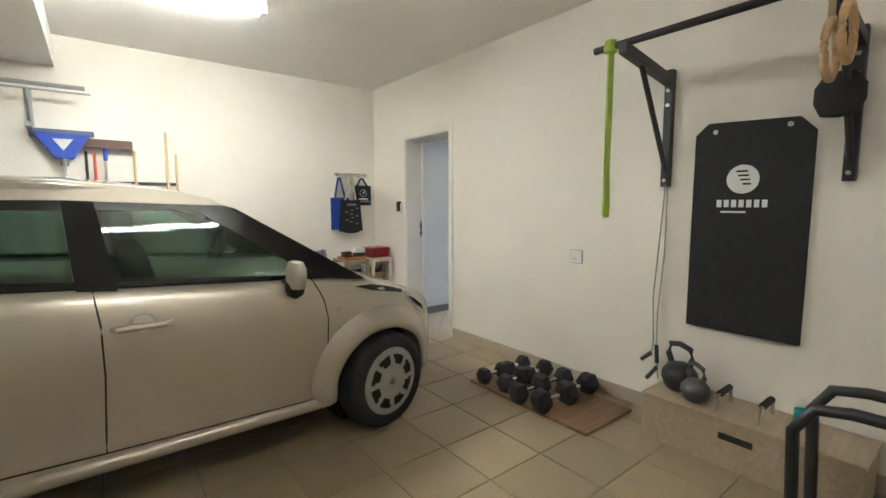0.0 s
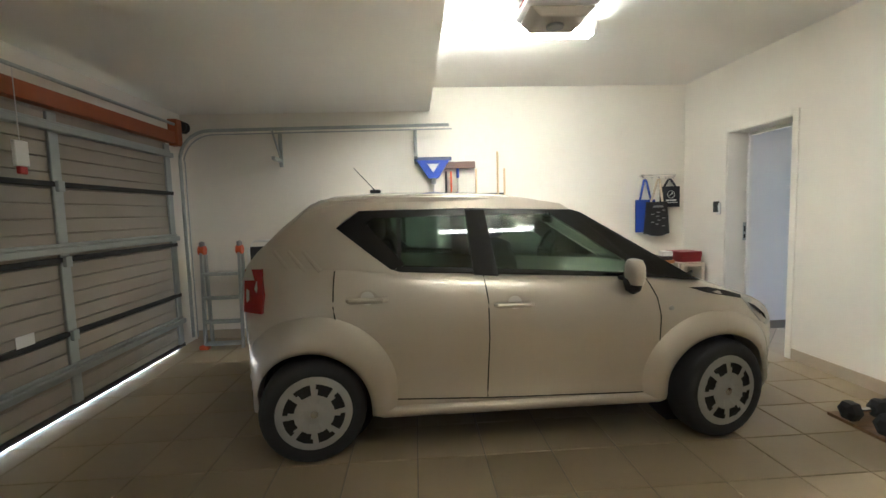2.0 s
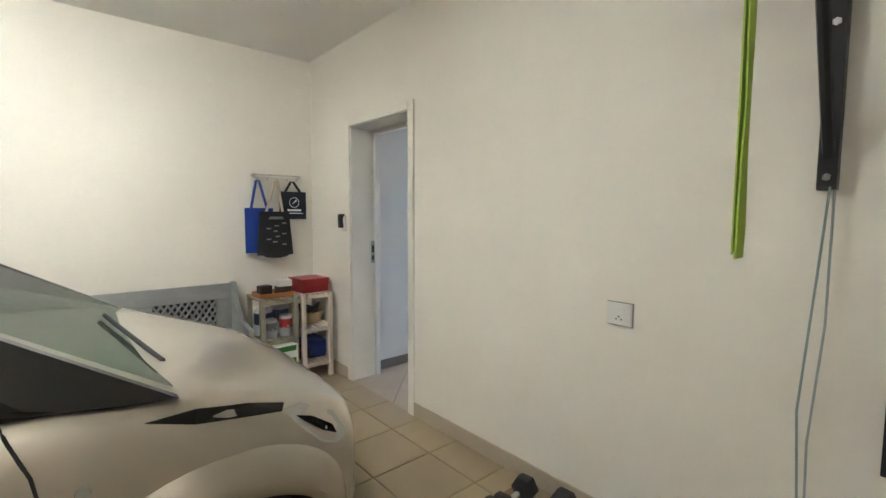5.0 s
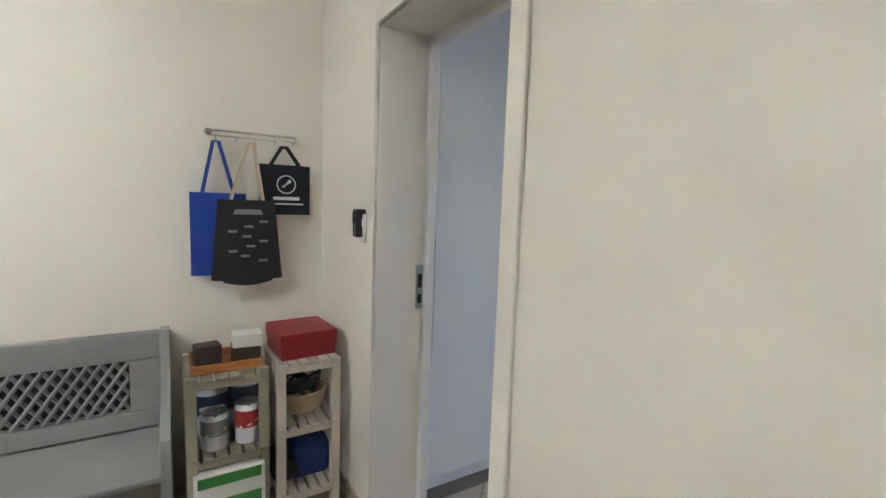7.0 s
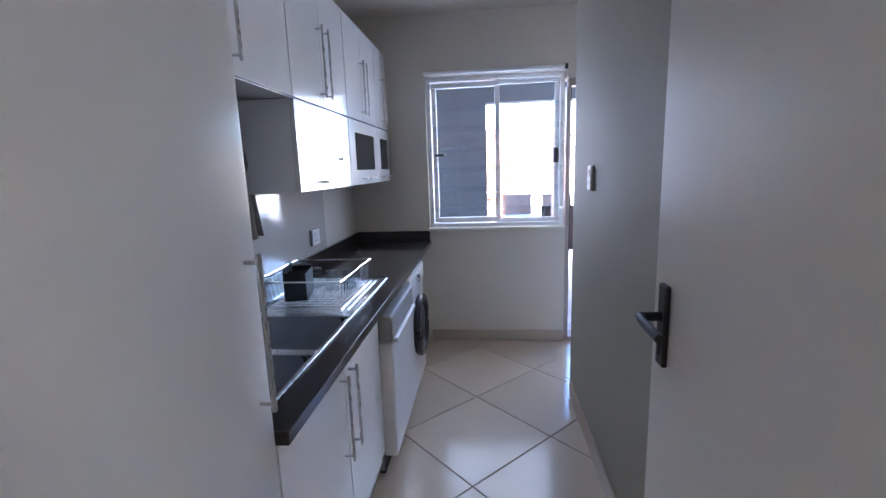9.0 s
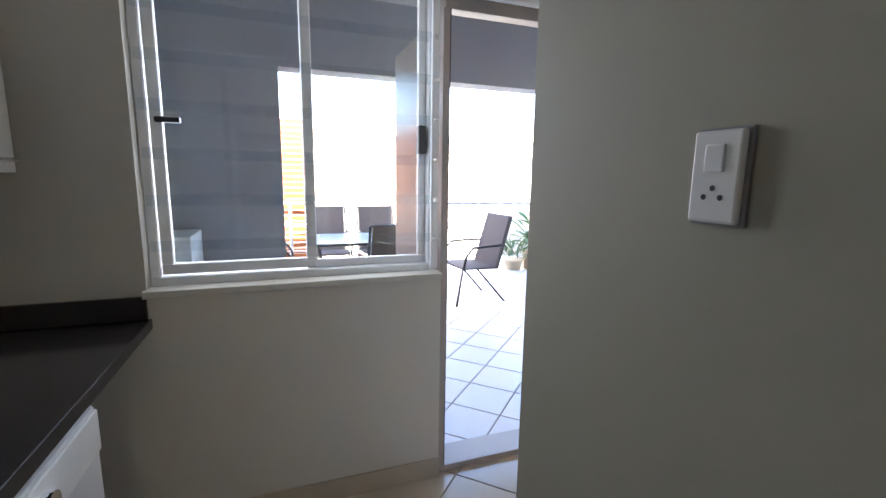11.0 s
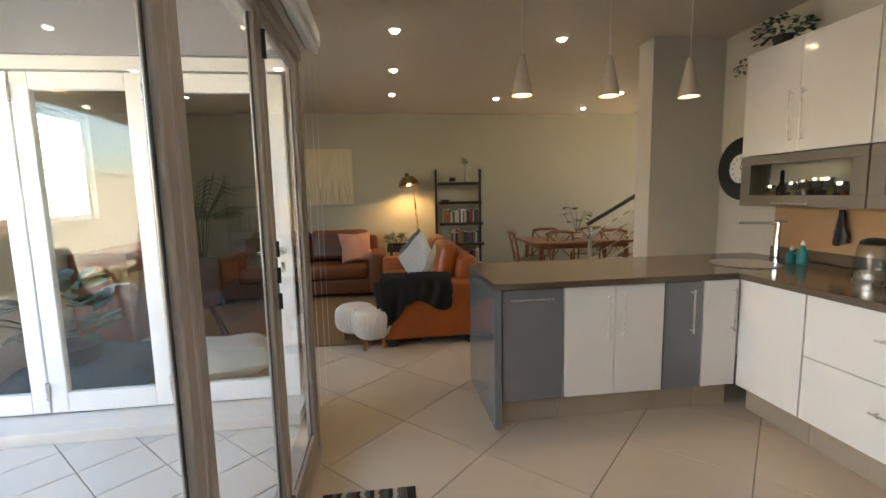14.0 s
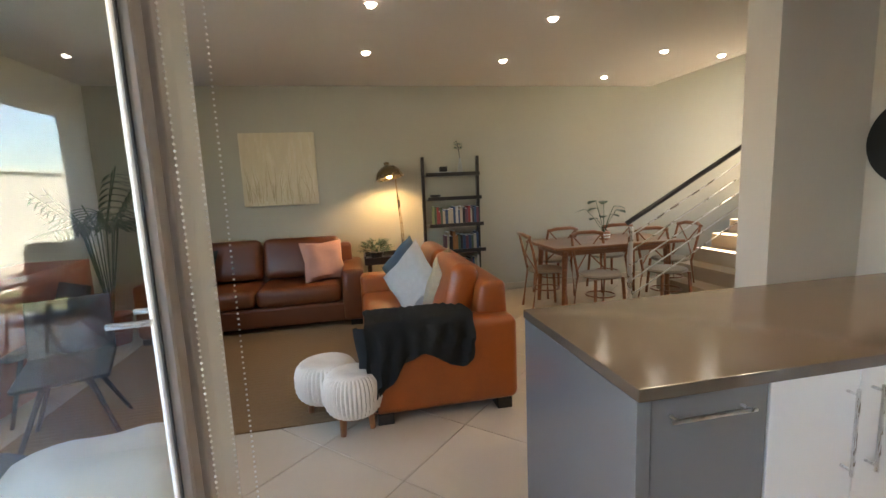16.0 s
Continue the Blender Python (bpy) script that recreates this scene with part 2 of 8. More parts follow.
WHITE_ALU = mat("white_aluminium", (0.78, 0.78, 0.78), 0.35, var=0.03, scale=8)
TILE_IN = mat("cream_porcelain", (0.54, 0.46, 0.36), 0.16, var=0.06, scale=3, bump=0.006, bscale=30, per_object=0.05, stain=0.12, stain_color=(0.42, 0.35, 0.26), stain_scale=4)
TILE_GAR = mat("beige_ceramic", (0.31, 0.245, 0.15), 0.42, var=0.10, scale=4, bump=0.02, bscale=40, per_object=0.09, stain=0.35, stain_color=(0.24, 0.19, 0.12), stain_scale=3)
TILE_OUT = mat("white_patio_ceramic", (0.63, 0.60, 0.56), 0.35, var=0.06, scale=5, bump=0.02, bscale=40, per_object=0.04, stain=0.18, stain_color=(0.45, 0.42, 0.38), stain_scale=3)
GROUT = mat("grey_grout", (0.21, 0.18, 0.14), 0.9, var=0.25, scale=20)
SKIRT = mat("beige_skirting_tile", (0.42, 0.35, 0.26), 0.35, var=0.08, scale=6)
STONE_TOP = mat("brown_engineered_stone", (0.125, 0.095, 0.068), 0.16, var=0.22, scale=350, bump=0.004)
STONE_DARK = mat("dark_brown_stone", (0.026, 0.022, 0.021), 0.14, var=0.35, scale=350, bump=0.004)
GLOSS_WHITE = mat("white_gloss_board", (0.80, 0.79, 0.77), 0.14, var=0.015, scale=3, coat=0.4)
GLOSS_GREY = mat("grey_gloss_board", (0.17, 0.175, 0.18), 0.2, var=0.04, scale=3, coat=0.4)
TAUPE_BOARD = mat("taupe_board", (0.20, 0.175, 0.145), 0.35, var=0.05, scale=4)
STEEL = mat("brushed_steel", (0.62, 0.61, 0.59), 0.28, 1.0, var=0.08, scale=30, stretch=(1, 20, 1))
CHROME = mat("chrome", (0.75, 0.75, 0.75), 0.08, 1.0, var=0.03)
GALV = mat("galvanised_steel", (0.40, 0.42, 0.41), 0.42, 0.85, var=0.15, scale=12, bump=0.02)
BLACK_STEEL = mat("black_powder_coat", (0.018, 0.018, 0.019), 0.42, var=0.2, scale=20, bump=0.03, bscale=300)
RUBBER = mat("black_rubber", (0.016, 0.016, 0.017), 0.68, var=0.25, scale=30, bump=0.1, bscale=150)
BLACK_PLASTIC = mat("black_plastic", (0.02, 0.02, 0.022), 0.4, var=0.2, scale=20)
WHITE_PLASTIC = mat("white_plastic", (0.72, 0.71, 0.68), 0.4, var=0.04, scale=12)
GREY_PLASTIC = mat("grey_plastic", (0.25, 0.25, 0.25), 0.5, var=0.08, scale=12)
CLEAR = glass_mat("clear_glass", (0.96, 0.98, 0.97))
GREY_GLASS = glass_mat("tinted_glass", (0.55, 0.62, 0.58))

# ---- large structure ----
XW = 3.745          # inner face of the window and folding-door wall
GC, HC = 2.89, 2.70  # garage and house ceilings

# floors: a bed of grout on which the tiles lie
struct("floor_garage", B((-6.3, -6.3, -0.2), (0.11, 0.2, -0.006)), GROUT, "grout bed of the garage floor", "floor")
struct("floor_scullery", B((0.11, -1.84, -0.2), (3.95, 0.1, -0.006)), GROUT, "grout bed of the scullery floor", "floor")
struct("floor_living", P([(-3.2, -9.7), (6.47, -9.7), (6.47, -5.2), (XW + 0.2, -5.2), (XW + 0.2, -1.84), (0.11, -1.84), (0.11, -6.5), (-3.2, -6.5)], "z", -0.2, -0.006), GROUT, "grout bed of the kitchen and living room floor", "floor")

# garage shell
struct("wall_garage_tools", B((-6.3, 0.0, 0), (0.0, 0.2, 3.0)), GARAGE_WALL, "white painted garage wall", "wall")
bm = B((0, -0.77, 0), (0.22, 0.2, 3.0))
B((0, -6.3, 0), (0.22, -1.585, 3.0), bm=bm)
B((0, -1.585, 2.17), (0.22, -0.77, 3.0), bm=bm)
struct("wall_garage_house", bm, GARAGE_WALL, "white painted garage wall with a doorway", "wall")
struct("wall_garage_rear", B((-6.3, -6.5, 0), (0.22, -6.3, 3.0)), GARAGE_WALL, "white painted garage wall", "wall")
bm = B((-6.3, -0.42, 0), (-6.02, 0.0, 3.0))
B((-6.3, -0.42, 2.28), (-6.02, -5.6, 3.0), bm=bm)
B((-6.3, -6.3, 0), (-6.02, -5.6, 3.0), bm=bm)
struct("wall_garage_door", bm, GARAGE_WALL, "white painted wall round the garage door", "wall")
struct("ceiling_garage", B((-3.15, -6.3, GC), (0.0, 0.0, 3.0)), CEIL, "white painted garage ceiling", "ceiling")
struct("ceiling_bulkhead", B((-6.02, -6.3, 2.62), (-3.15, -0.002, 3.0)), CEIL, "lowered white ceiling over the garage door", "ceiling")

# scullery, kitchen and living room walls
struct("wall_scullery_north", B((0.22, -0.12, 0), (XW + 0.2, 0.1, 3.0)), CREAM_WALL, "pale grey painted wall", "wall")
struct("wall_scullery_grey", B((0.22, -1.9, 0), (2.845, -1.78, HC)), GREY_WALL, "grey painted partition wall", "wall")
bm = B((XW, -1.885, 0), (XW + 0.2, -0.12, 1.0))
B((XW, -0.76, 1.0), (XW + 0.2, -0.12, 2.23), bm=bm)
B((XW, -1.885, 2.23), (XW + 0.2, -0.12, 3.3), bm=bm)
struct("wall_window", bm, CREAM_WALL, "pale grey wall with a window", "wall")
bm = B((XW, -4.71, 2.17), (XW + 0.2, -1.885, 3.3))
struct("wall_corner", P([(3.79, -4.712), (3.83, -4.712), (3.944, -5.2), (3.944, -5.35), (3.925, -5.35), (3.925, -5.2)], "z", 0, 3.3), CREAM_WALL, "short pale wall between the two sets of doors", "wall")
struct("wall_folding_doors", bm, CREAM_WALL, "pale wall over the folding doors", "wall")
struct("wall_kitchen_west", B((0.22, -5.9, 0), (0.41, -1.9, HC)), CREAM_WALL, "pale grey kitchen wall", "wall")
struct("wall_pillar", B((0.22, -6.12, 0), (1.08, -5.9, HC)), CREAM_WALL, "pale grey painted pillar at the end of the kitchen", "pillar")
struct("wall_living_far", B((-3.2, -9.65, 0), (6.47, -9.45, 5.4)), GREY_WALL, "grey-green painted living room wall", "wall")
bm = B((-3.2, -9.45, 0), (-3.0, -8.75, 5.4))
B((-3.2, -7.85, 0), (-3.0, -6.5, 5.4), bm=bm)
B((-3.2, -8.75, 3.15), (-3.0, -7.85, 5.4), bm=bm)
B((-3.2, -8.75, 0), (-3.0, -7.85, 0.75), bm=bm)
struct("wall_stair_end", bm, CREAM_WALL, "pale wall at the head of the stairs", "wall")
struct("wall_stair_side", B((-3.2, -6.7, 0), (0.22, -6.5, 5.4)), CREAM_WALL, "pale wall beside the stairs", "wall")
struct("ceiling_stairwell", B((-3.2, -9.65, 5.4), (-0.6, -6.5, 5.5)), CEIL, "white ceiling high over the stairs", "ceiling")
struct("wall_stairwell_edge", B((-0.72, -9.45, HC - 0.003), (-0.603, -6.5, 5.4)), CREAM_WALL, "pale wall over the edge of the ceiling", "wall")
struct("ceiling_house", B((-0.60, -9.45, HC), (6.27, -5.35, HC + 0.12)), CEIL_DIM, "white living room ceiling in a dimmed tone", "ceiling")
struct("ceiling_kitchen", B((0.22, -5.35, HC), (XW + 0.12, -0.12, HC + 0.12)), CEIL_DIM, "white kitchen ceiling in a dimmed tone", "ceiling")
# the bay of the living room that stands out beside the patio
bm = B((6.27, -5.35, 0), (6.47, -5.2, 3.3))
B((6.27, -9.65, 2.25), (6.47, -5.35, 3.3), bm=bm)
B((6.27, -9.65, 0), (6.47, -7.2, 2.25), bm=bm)
B((6.27, -5.7, 1.25), (6.47, -5.35, 2.25), bm=bm)
B((6.27, -7.2, 0), (6.47, -5.35, 1.25), bm=bm)
struct("wall_living_east", bm, CREAM_WALL, "pale wall with a wide window", "wall")
struct("wall_over_white_doors", B((XW + 0.2, -5.35, 2.28), (6.27, -5.2, 3.3)), OUT_WALL, "grey wall over the white doors", "wall")

# patio roof, beam and side wall
struct("ceiling_patio", B((XW + 0.2, -5.2, 2.99), (6.47, 0.1, 3.3)), CEIL, "white patio ceiling", "ceiling")
struct("wall_patio_beam", B((6.22, -5.2, 2.345), (6.47, -1.25, 2.99)), OUT_WALL, "grey beam at the edge of the patio roof", "beam")
struct("wall_patio_pier", B((6.22, -1.25, 0), (6.47, 0.1, 2.99)), OUT_WALL, "grey patio wall", "wall")
struct("wall_patio_north", B((XW + 0.2, -0.1, 0), (6.22, 0.1, 2.99)), OUT_WALL, "grey patio wall", "wall")
# upper storey over the living room, whose sloping roof shades part of the garden wall
bm = P([(-5.2, 3.3), (-5.2, 5.55), (-11.2, 7.55), (-17.2, 5.55), (-17.2, 3.3)], "x", 0.2, 6.47)
struct("wall_upper_storey", bm, OUT_WALL, "grey upper storey under a pitched roof", "wall")
struct("roof_slab", B((-6.3, -5.2, 3.3), (6.47, 0.2, 3.38)), OUT_WALL, "flat roof", "roof")
struct("roof_slab_garage", B((-6.3, -6.5, 3.0), (0.2, 0.2, 3.3)), OUT_WALL, "flat garage roof", "roof")

# skirtings
def skirting(name, lo, hi):
    return struct(name, B(lo, hi, 0.003, 1), SKIRT, "beige tiled skirting", "skirting")


skirting("baseboard_garage", (-0.012, -6.3, 0), (-0.001, -1.60, 0.10))
skirting("baseboard_garage_end", (-0.012, -0.755, 0), (-0.001, -0.001, 0.10))
skirting("baseboard_tools", (-6.0, -0.012, 0), (-0.013, -0.001, 0.10))
skirting("baseboard_window", (XW - 0.012, -1.885, 0), (XW - 0.001, -0.75, 0.10))
skirting("baseboard_grey", (0.24, -1.779, 0), (2.80, -1.768, 0.10))
skirting("baseboard_far", (-0.7, -9.449, 0), (6.26, -9.436, 0.09))
skirting("baseboard_pillar", (0.41, -5.899, 0), (1.092, -5.888, 0.09))

# plaster reveal band round the garage doorway
bm = B((-0.016, -0.765, 0), (-0.002, -0.70, 2.235), 0.003, 1)
B((-0.016, -1.655, 0), (-0.002, -1.59, 2.235), 0.003, 1, bm)
B((-0.016, -1.59, 2.175), (-0.002, -0.765, 2.235), 0.003, 1, bm)
struct("trim_doorway", bm, GARAGE_WALL, "painted band round the doorway", "door frame")
bm = B((0.225, -0.79, 0), (0.27, -0.72, 2.2), 0.004, 1)
B((0.225, -1.64, 0), (0.27, -1.57, 2.2), 0.004, 1, bm)
B((0.225, -1.57, 2.14), (0.27, -0.79, 2.2), 0.004, 1, bm)
struct("trim_door_frame", bm, DOOR_PAINT, "white painted door frame", "door frame")

# door leaf opened against the grey wall
door = tagged(thing("door_1", (0.262, -1.625, 0), "cream painted flush door standing open against the grey wall", "door"), kind="structure")
part("leaf", B((0.0, -0.042, 0.01), (0.785, 0.0, 2.13), 0.003), DOOR_PAINT, door)
def lever(parent, x, z, side, mirror=1):
    p = part("handle", B((x - 0.02, min(0, side * 0.012), z - 0.11), (x + 0.02, max(0, side * 0.012), z + 0.07), 0.004), BLACK_STEEL, parent, "dark bronze lever handle")
    bm = C((x, side * 0.01, z), (x, side * 0.055, z), 0.010)
    T([(x, side * 0.055, z), (x - mirror * 0.03, side * 0.06, z), (x - mirror * 0.12, side * 0.058, z - 0.004)], 0.0095, bm=bm)
    part("lever", bm, BLACK_STEEL, p, smooth=True)
    part("keyhole", B((x - 0.006, min(side * 0.012, side * 0.016), z - 0.085), (x + 0.006, max(side * 0.012, side * 0.016), z - 0.05), 0.002), BLACK_PLASTIC, p)
lever(door, 0.715, 1.175, 1)
strike = thing("strike_plate", (0, 0, 0), "dull steel strike plate let into the door jamb", "strike plate")
part("plate", B((0.188, -0.7725, 1.02), (0.226, -0.769, 1.215), 0.001, 1), GALV, strike)
for z0, z1 in ((1.045, 1.085), (1.115, 1.175)):
    part("latch_hole", B((0.197, -0.7735, z0), (0.217, -0.7715, z1)), BLACK_PLASTIC, strike)

# ---- scullery window ----
win = tagged(thing("window_1", (XW, 0, 0), "white framed sliding window with clear burglar bars", "window"), kind="structure")
def frame_of(lo_y, hi_y, z0, z1, w, x0, x1, m, parent, name="window_frame"):
    bm = B((x0, lo_y, z0), (x1, hi_y, z0 + w), 0.004, 1)
    B((x0, lo_y, z1 - w), (x1, hi_y, z1), 0.004, 1, bm)
    B((x0, lo_y, z0 + w), (x1, lo_y + w, z1 - w), 0.004, 1, bm)
    B((x0, hi_y - w, z0 + w), (x1, hi_y, z1 - w), 0.004, 1, bm)
    return part(name, bm, m, parent)
frame_of(-1.875, -0.76, 1.0, 2.23, 0.035, 0.06, 0.12, WHITE_ALU, win)
frame_of(-1.84, -1.32, 1.035, 2.195, 0.035, 0.10, 0.12, WHITE_ALU, win, "sash")
frame_of(-1.36, -0.80, 1.045, 2.185, 0.04, 0.065, 0.095, WHITE_ALU, win, "sash")
p = part("pane", B((0.108, -1.805, 1.07), (0.112, -1.355, 2.16)), CLEAR, win)
p.visible_shadow = False
p = part("pane", B((0.078, -1.32, 1.085), (0.083, -0.84, 2.145)), CLEAR, win)
p.visible_shadow = False
part("window_sill", B((-0.03, -1.883, 0.978), (0.058, -0.75, 1.005), 0.004), CREAM_WALL, win)
part("latch", B((0.06, -1.83, 1.52), (0.098, -1.795, 1.64), 0.006), BLACK_PLASTIC, win, "black latch")
part("latch", B((0.04, -0.90, 1.60), (0.07, -0.82, 1.62), 0.004), BLACK_PLASTIC, win, "black latch")
BARS = glass_mat("clear_bar_plastic", (0.93, 0.95, 0.96), 0.05)
part("bar_carrier", B((0.0, -1.868, 1.02), (0.02, -1.835, 2.2), 0.004), WHITE_ALU, win)
for i in range(7):
    z = 1.14 + i * 0.165
    p = part("burglar_bar", B((0.012, -1.84, z), (0.017, -0.78, z + 0.04), 0.002, 1), BARS, win, "clear plastic burglar bar")
    p.visible_shadow = False
    part("bolt", C((-0.004, -1.850, z + 0.02), (0.010, -1.850, z + 0.02), 0.011), STEEL, win)
part("blind_box", B((-0.03, -1.86, 2.235), (0.0, -0.75, 2.262), 0.008), WHITE_TRIM, win, "white roller blind box")
part("bracket", B((-0.035, -1.885, 2.23), (0.0, -1.868, 2.27), 0.003), BLACK_PLASTIC, win)

# ---- folding doors to the patio ----
fold = tagged(thing("door_2", (XW, 0, 0), "taupe aluminium folding glass doors, partly open", "folding door"), kind="structure")
X0, X1 = 0.045, 0.078
part("track", B((0.02, -4.705, 0.0), (0.19, -1.9, 0.03), 0.004), ALU_TAUPE, fold)
part("head", B((X0 - 0.02, -4.705, 2.11), (X1 + 0.02, -1.9, 2.17), 0.004), ALU_TAUPE, fold)
part("post", B((X0 - 0.03, -1.918, 0.03), (X1 + 0.02, -1.887, 2.11), 0.004), ALU_TAUPE, fold)
part("gasket", B((X0 - 0.024, -1.923, 0.03), (X0 - 0.008, -1.918, 2.11)), RUBBER, fold, "black rubber gasket")
part("post", B((X0 - 0.01, -4.705, 0.03), (X1 + 0.02, -4.67, 2.11), 0.004), ALU_TAUPE, fold)
def leaf(y0, y1, parent, m, z0=0.035, z1=2.105, s=0.048, b=0.10, x0=X0, x1=X1):
    lf = part("door_leaf", B((x0, y0, z0), (x1, y0 + s, z1), 0.004, 1), m, parent)
    bm = B((x0, y1 - s, z0), (x1, y1, z1), 0.004, 1)
    part("stile", bm, m, lf)
    part("rail", B((x0, y0 + s, z0), (x1, y1 - s, z0 + b), 0.004, 1), m, lf)
    part("rail", B((x0, y0 + s, z1 - s), (x1, y1 - s, z1), 0.004, 1), m, lf)
    g = part("pane", B(((x0 + x1) / 2 - 0.003, y0 + s, z0 + b), ((x0 + x1) / 2 + 0.003, y1 - s, z1 - s)), CLEAR, lf)
    g.visible_shadow = False
    bm = bmesh.new()
    for xx in (x1 - 0.014,):
        B((xx, y0 + s, z0 + b), (xx + 0.004, y0 + s + 0.006, z1 - s), bm=bm)
        B((xx, y1 - s - 0.006, z0 + b), (xx + 0.004, y1 - s, z1 - s), bm=bm)
        B((xx, y0 + s, z0 + b), (xx + 0.004, y1 - s, z0 + b + 0.006), bm=bm)
    part("gasket", bm, RUBBER, lf)
    return lf
l1 = leaf(-3.265, -2.575, fold, ALU_TAUPE)
l2 = leaf(-3.985, -3.28, fold, ALU_TAUPE)
l3 = leaf(-4.665, -4.0, fold, ALU_TAUPE)
part("lock", B((X0 + 0.010, -2.578, 1.07), (X0 + 0.028, -2.572, 1.21), 0.001), BLACK_PLASTIC, l1, "black lock case")
for z in (1.00, 1.10, 1.20):
    part("hinge", C((X0 - 0.012, -3.992, z), (X0 - 0.012, -3.992, z + 0.06), 0.009), BLACK_PLASTIC, l3, "black hinge")
part("hinge", C((X0 - 0.012, -3.992, 0.12), (X0 - 0.012, -3.992, 0.22), 0.009), BLACK_PLASTIC, l3, "black hinge")
part("hinge", C((X0 - 0.012, -3.992, 1.92), (X0 - 0.012, -3.992, 2.02), 0.009), BLACK_PLASTIC, l3, "black hinge")
# first leaf folded back outside the opening
l0 = part("door_leaf", B((0.16, -1.932, 0.035), (0.85, -1.889, 2.105), 0.004), ALU_TAUPE, fold)
cutb = new("cut", mesh_of("cut", B((0.225, -2.1, 0.15), (0.785, -1.8, 2.04)), None))
cut(l0, [cutb])
g = part("pane", B((0.225, -1.914, 0.15), (0.785, -1.908, 2.04)), CLEAR, l0)
g.visible_shadow = False
blind = thing("roller_blind", (XW, 0, 0), "cream rolled-up roller blind over the folding doors", "roller blind")
part("box", B((-0.085, -4.66, 2.16), (-0.005, -1.95, 2.25), 0.02, 3), WHITE_TRIM, blind)
part("bottom_bar", C((-0.06, -4.64, 2.145), (-0.06, -1.97, 2.145), 0.014), WHITE_TRIM, blind)
for dy, x, z0 in ((0, -0.04, 0.42), (0.07, -0.045, 0.35), (0.11, -0.03, 0.30)):
    n = int((2.15 - z0) / 0.012)
    bm = bmesh.new()
    for i in range(n):
        bmesh.ops.create_icosphere(bm, subdivisions=1, radius=0.0026, matrix=Matrix.Translation((x + dy * 0.3, -4.72 + dy, z0 + i * 0.012)))
    part("bead_chain", bm, WHITE_PLASTIC, blind)

# ---- white doors of the bay ----
wd = tagged(thing("door_3", (0, -5.2, 0), "white framed glass doors over a tiled kerb", "glass door"), kind="structure")
part("kerb", B((XW + 0.2, -0.15, 0.0), (6.30, 0.20, 0.075), 0.006), TILE_OUT, wd, "white tiled kerb")
part("head", B((XW + 0.2, -0.11, 2.20), (6.28, -0.03, 2.28), 0.005), WHITE_TRIM, wd)
part("post", B((6.20, -0.12, 0.075), (6.28, -0.02, 2.20), 0.005), WHITE_TRIM, wd)
def white_leaf(x0, x1, s=0.10, b=0.13):
    lf = part("door_leaf", B((x0, -0.095, 0.085), (x0 + s, -0.045, 2.19), 0.006), WHITE_TRIM, wd)
    part("stile", B((x1 - s, -0.095, 0.085), (x1, -0.045, 2.19), 0.006), WHITE_TRIM, lf)
    part("rail", B((x0 + s, -0.095, 0.085), (x1 - s, -0.045, 0.085 + b), 0.006), WHITE_TRIM, lf)
    part("rail", B((x0 + s, -0.095, 2.19 - s), (x1 - s, -0.045, 2.19), 0.006), WHITE_TRIM, lf)
    g = part("pane", B((x0 + s, -0.073, 0.085 + b), (x1 - s, -0.067, 2.19 - s)), CLEAR, lf)
    g.visible_shadow = False
    return lf
w1 = white_leaf(5.535, 6.195)
w2 = white_leaf(4.80, 5.525)
w3 = white_leaf(3.985, 4.79, 0.115)
for lf, x in ((w1, 6.20), (w1, 5.53), (w2, 4.795)):
    for z in (0.18, 2.02):
        part("hinge", C((x, -0.036, z), (x, -0.036, z + 0.11), 0.012), STEEL, lf)
hd = part("handle", C((4.045, -0.045, 1.08), (4.045, -0.03, 1.08), 0.026, 20), STEEL, w3, "brushed steel lever handle")
part("lever", T([(4.045, -0.045, 1.08), (4.045, 0.012, 1.08), (4.065, 0.022, 1.08), (4.185, 0.022, 1.078)], 0.0105), STEEL, hd, smooth=True)
part("lever", T([(4.045, -0.095, 1.08), (4.045, -0.14, 1.08), (4.065, -0.15, 1.08), (4.185, -0.15, 1.078)], 0.0105), STEEL, hd, smooth=True)
part("keyhole", B((4.029, -0.045, 0.94), (4.061, -0.034, 1.01), 0.012), STEEL, w3, "steel lock plate")

# wide window of the bay
w = tagged(thing("window_2", (6.32, 0, 0), "white framed wide window looking on the garden", "window"), kind="structure")
frame_of(-7.2, -5.7, 1.25, 2.25, 0.05, 0.0, 0.06, WHITE_ALU, w)
part("mullion", B((0.0, -6.48, 1.3), (0.06, -6.42, 2.2), 0.004), WHITE_ALU, w)
for y0, y1 in ((-7.15, -6.48), (-6.42, -5.75)):
    g = part("pane", B((0.028, y0, 1.3), (0.034, y1, 2.2)), CLEAR, w)
    g.visible_shadow = False
# door at the head of the stairs
w = tagged(thing("door_4", (-3.12, 0, 0.75), "white framed glass door at the head of the stairs", "glass door"), kind="structure")
frame_of(-8.75, -7.85, 0.0, 2.4, 0.08, -0.02, 0.06, WHITE_TRIM, w)
g = part("pane", B((0.02, -8.67, 0.08), (0.026, -7.93, 2.32)), CLEAR, w)
g.visible_shadow = False

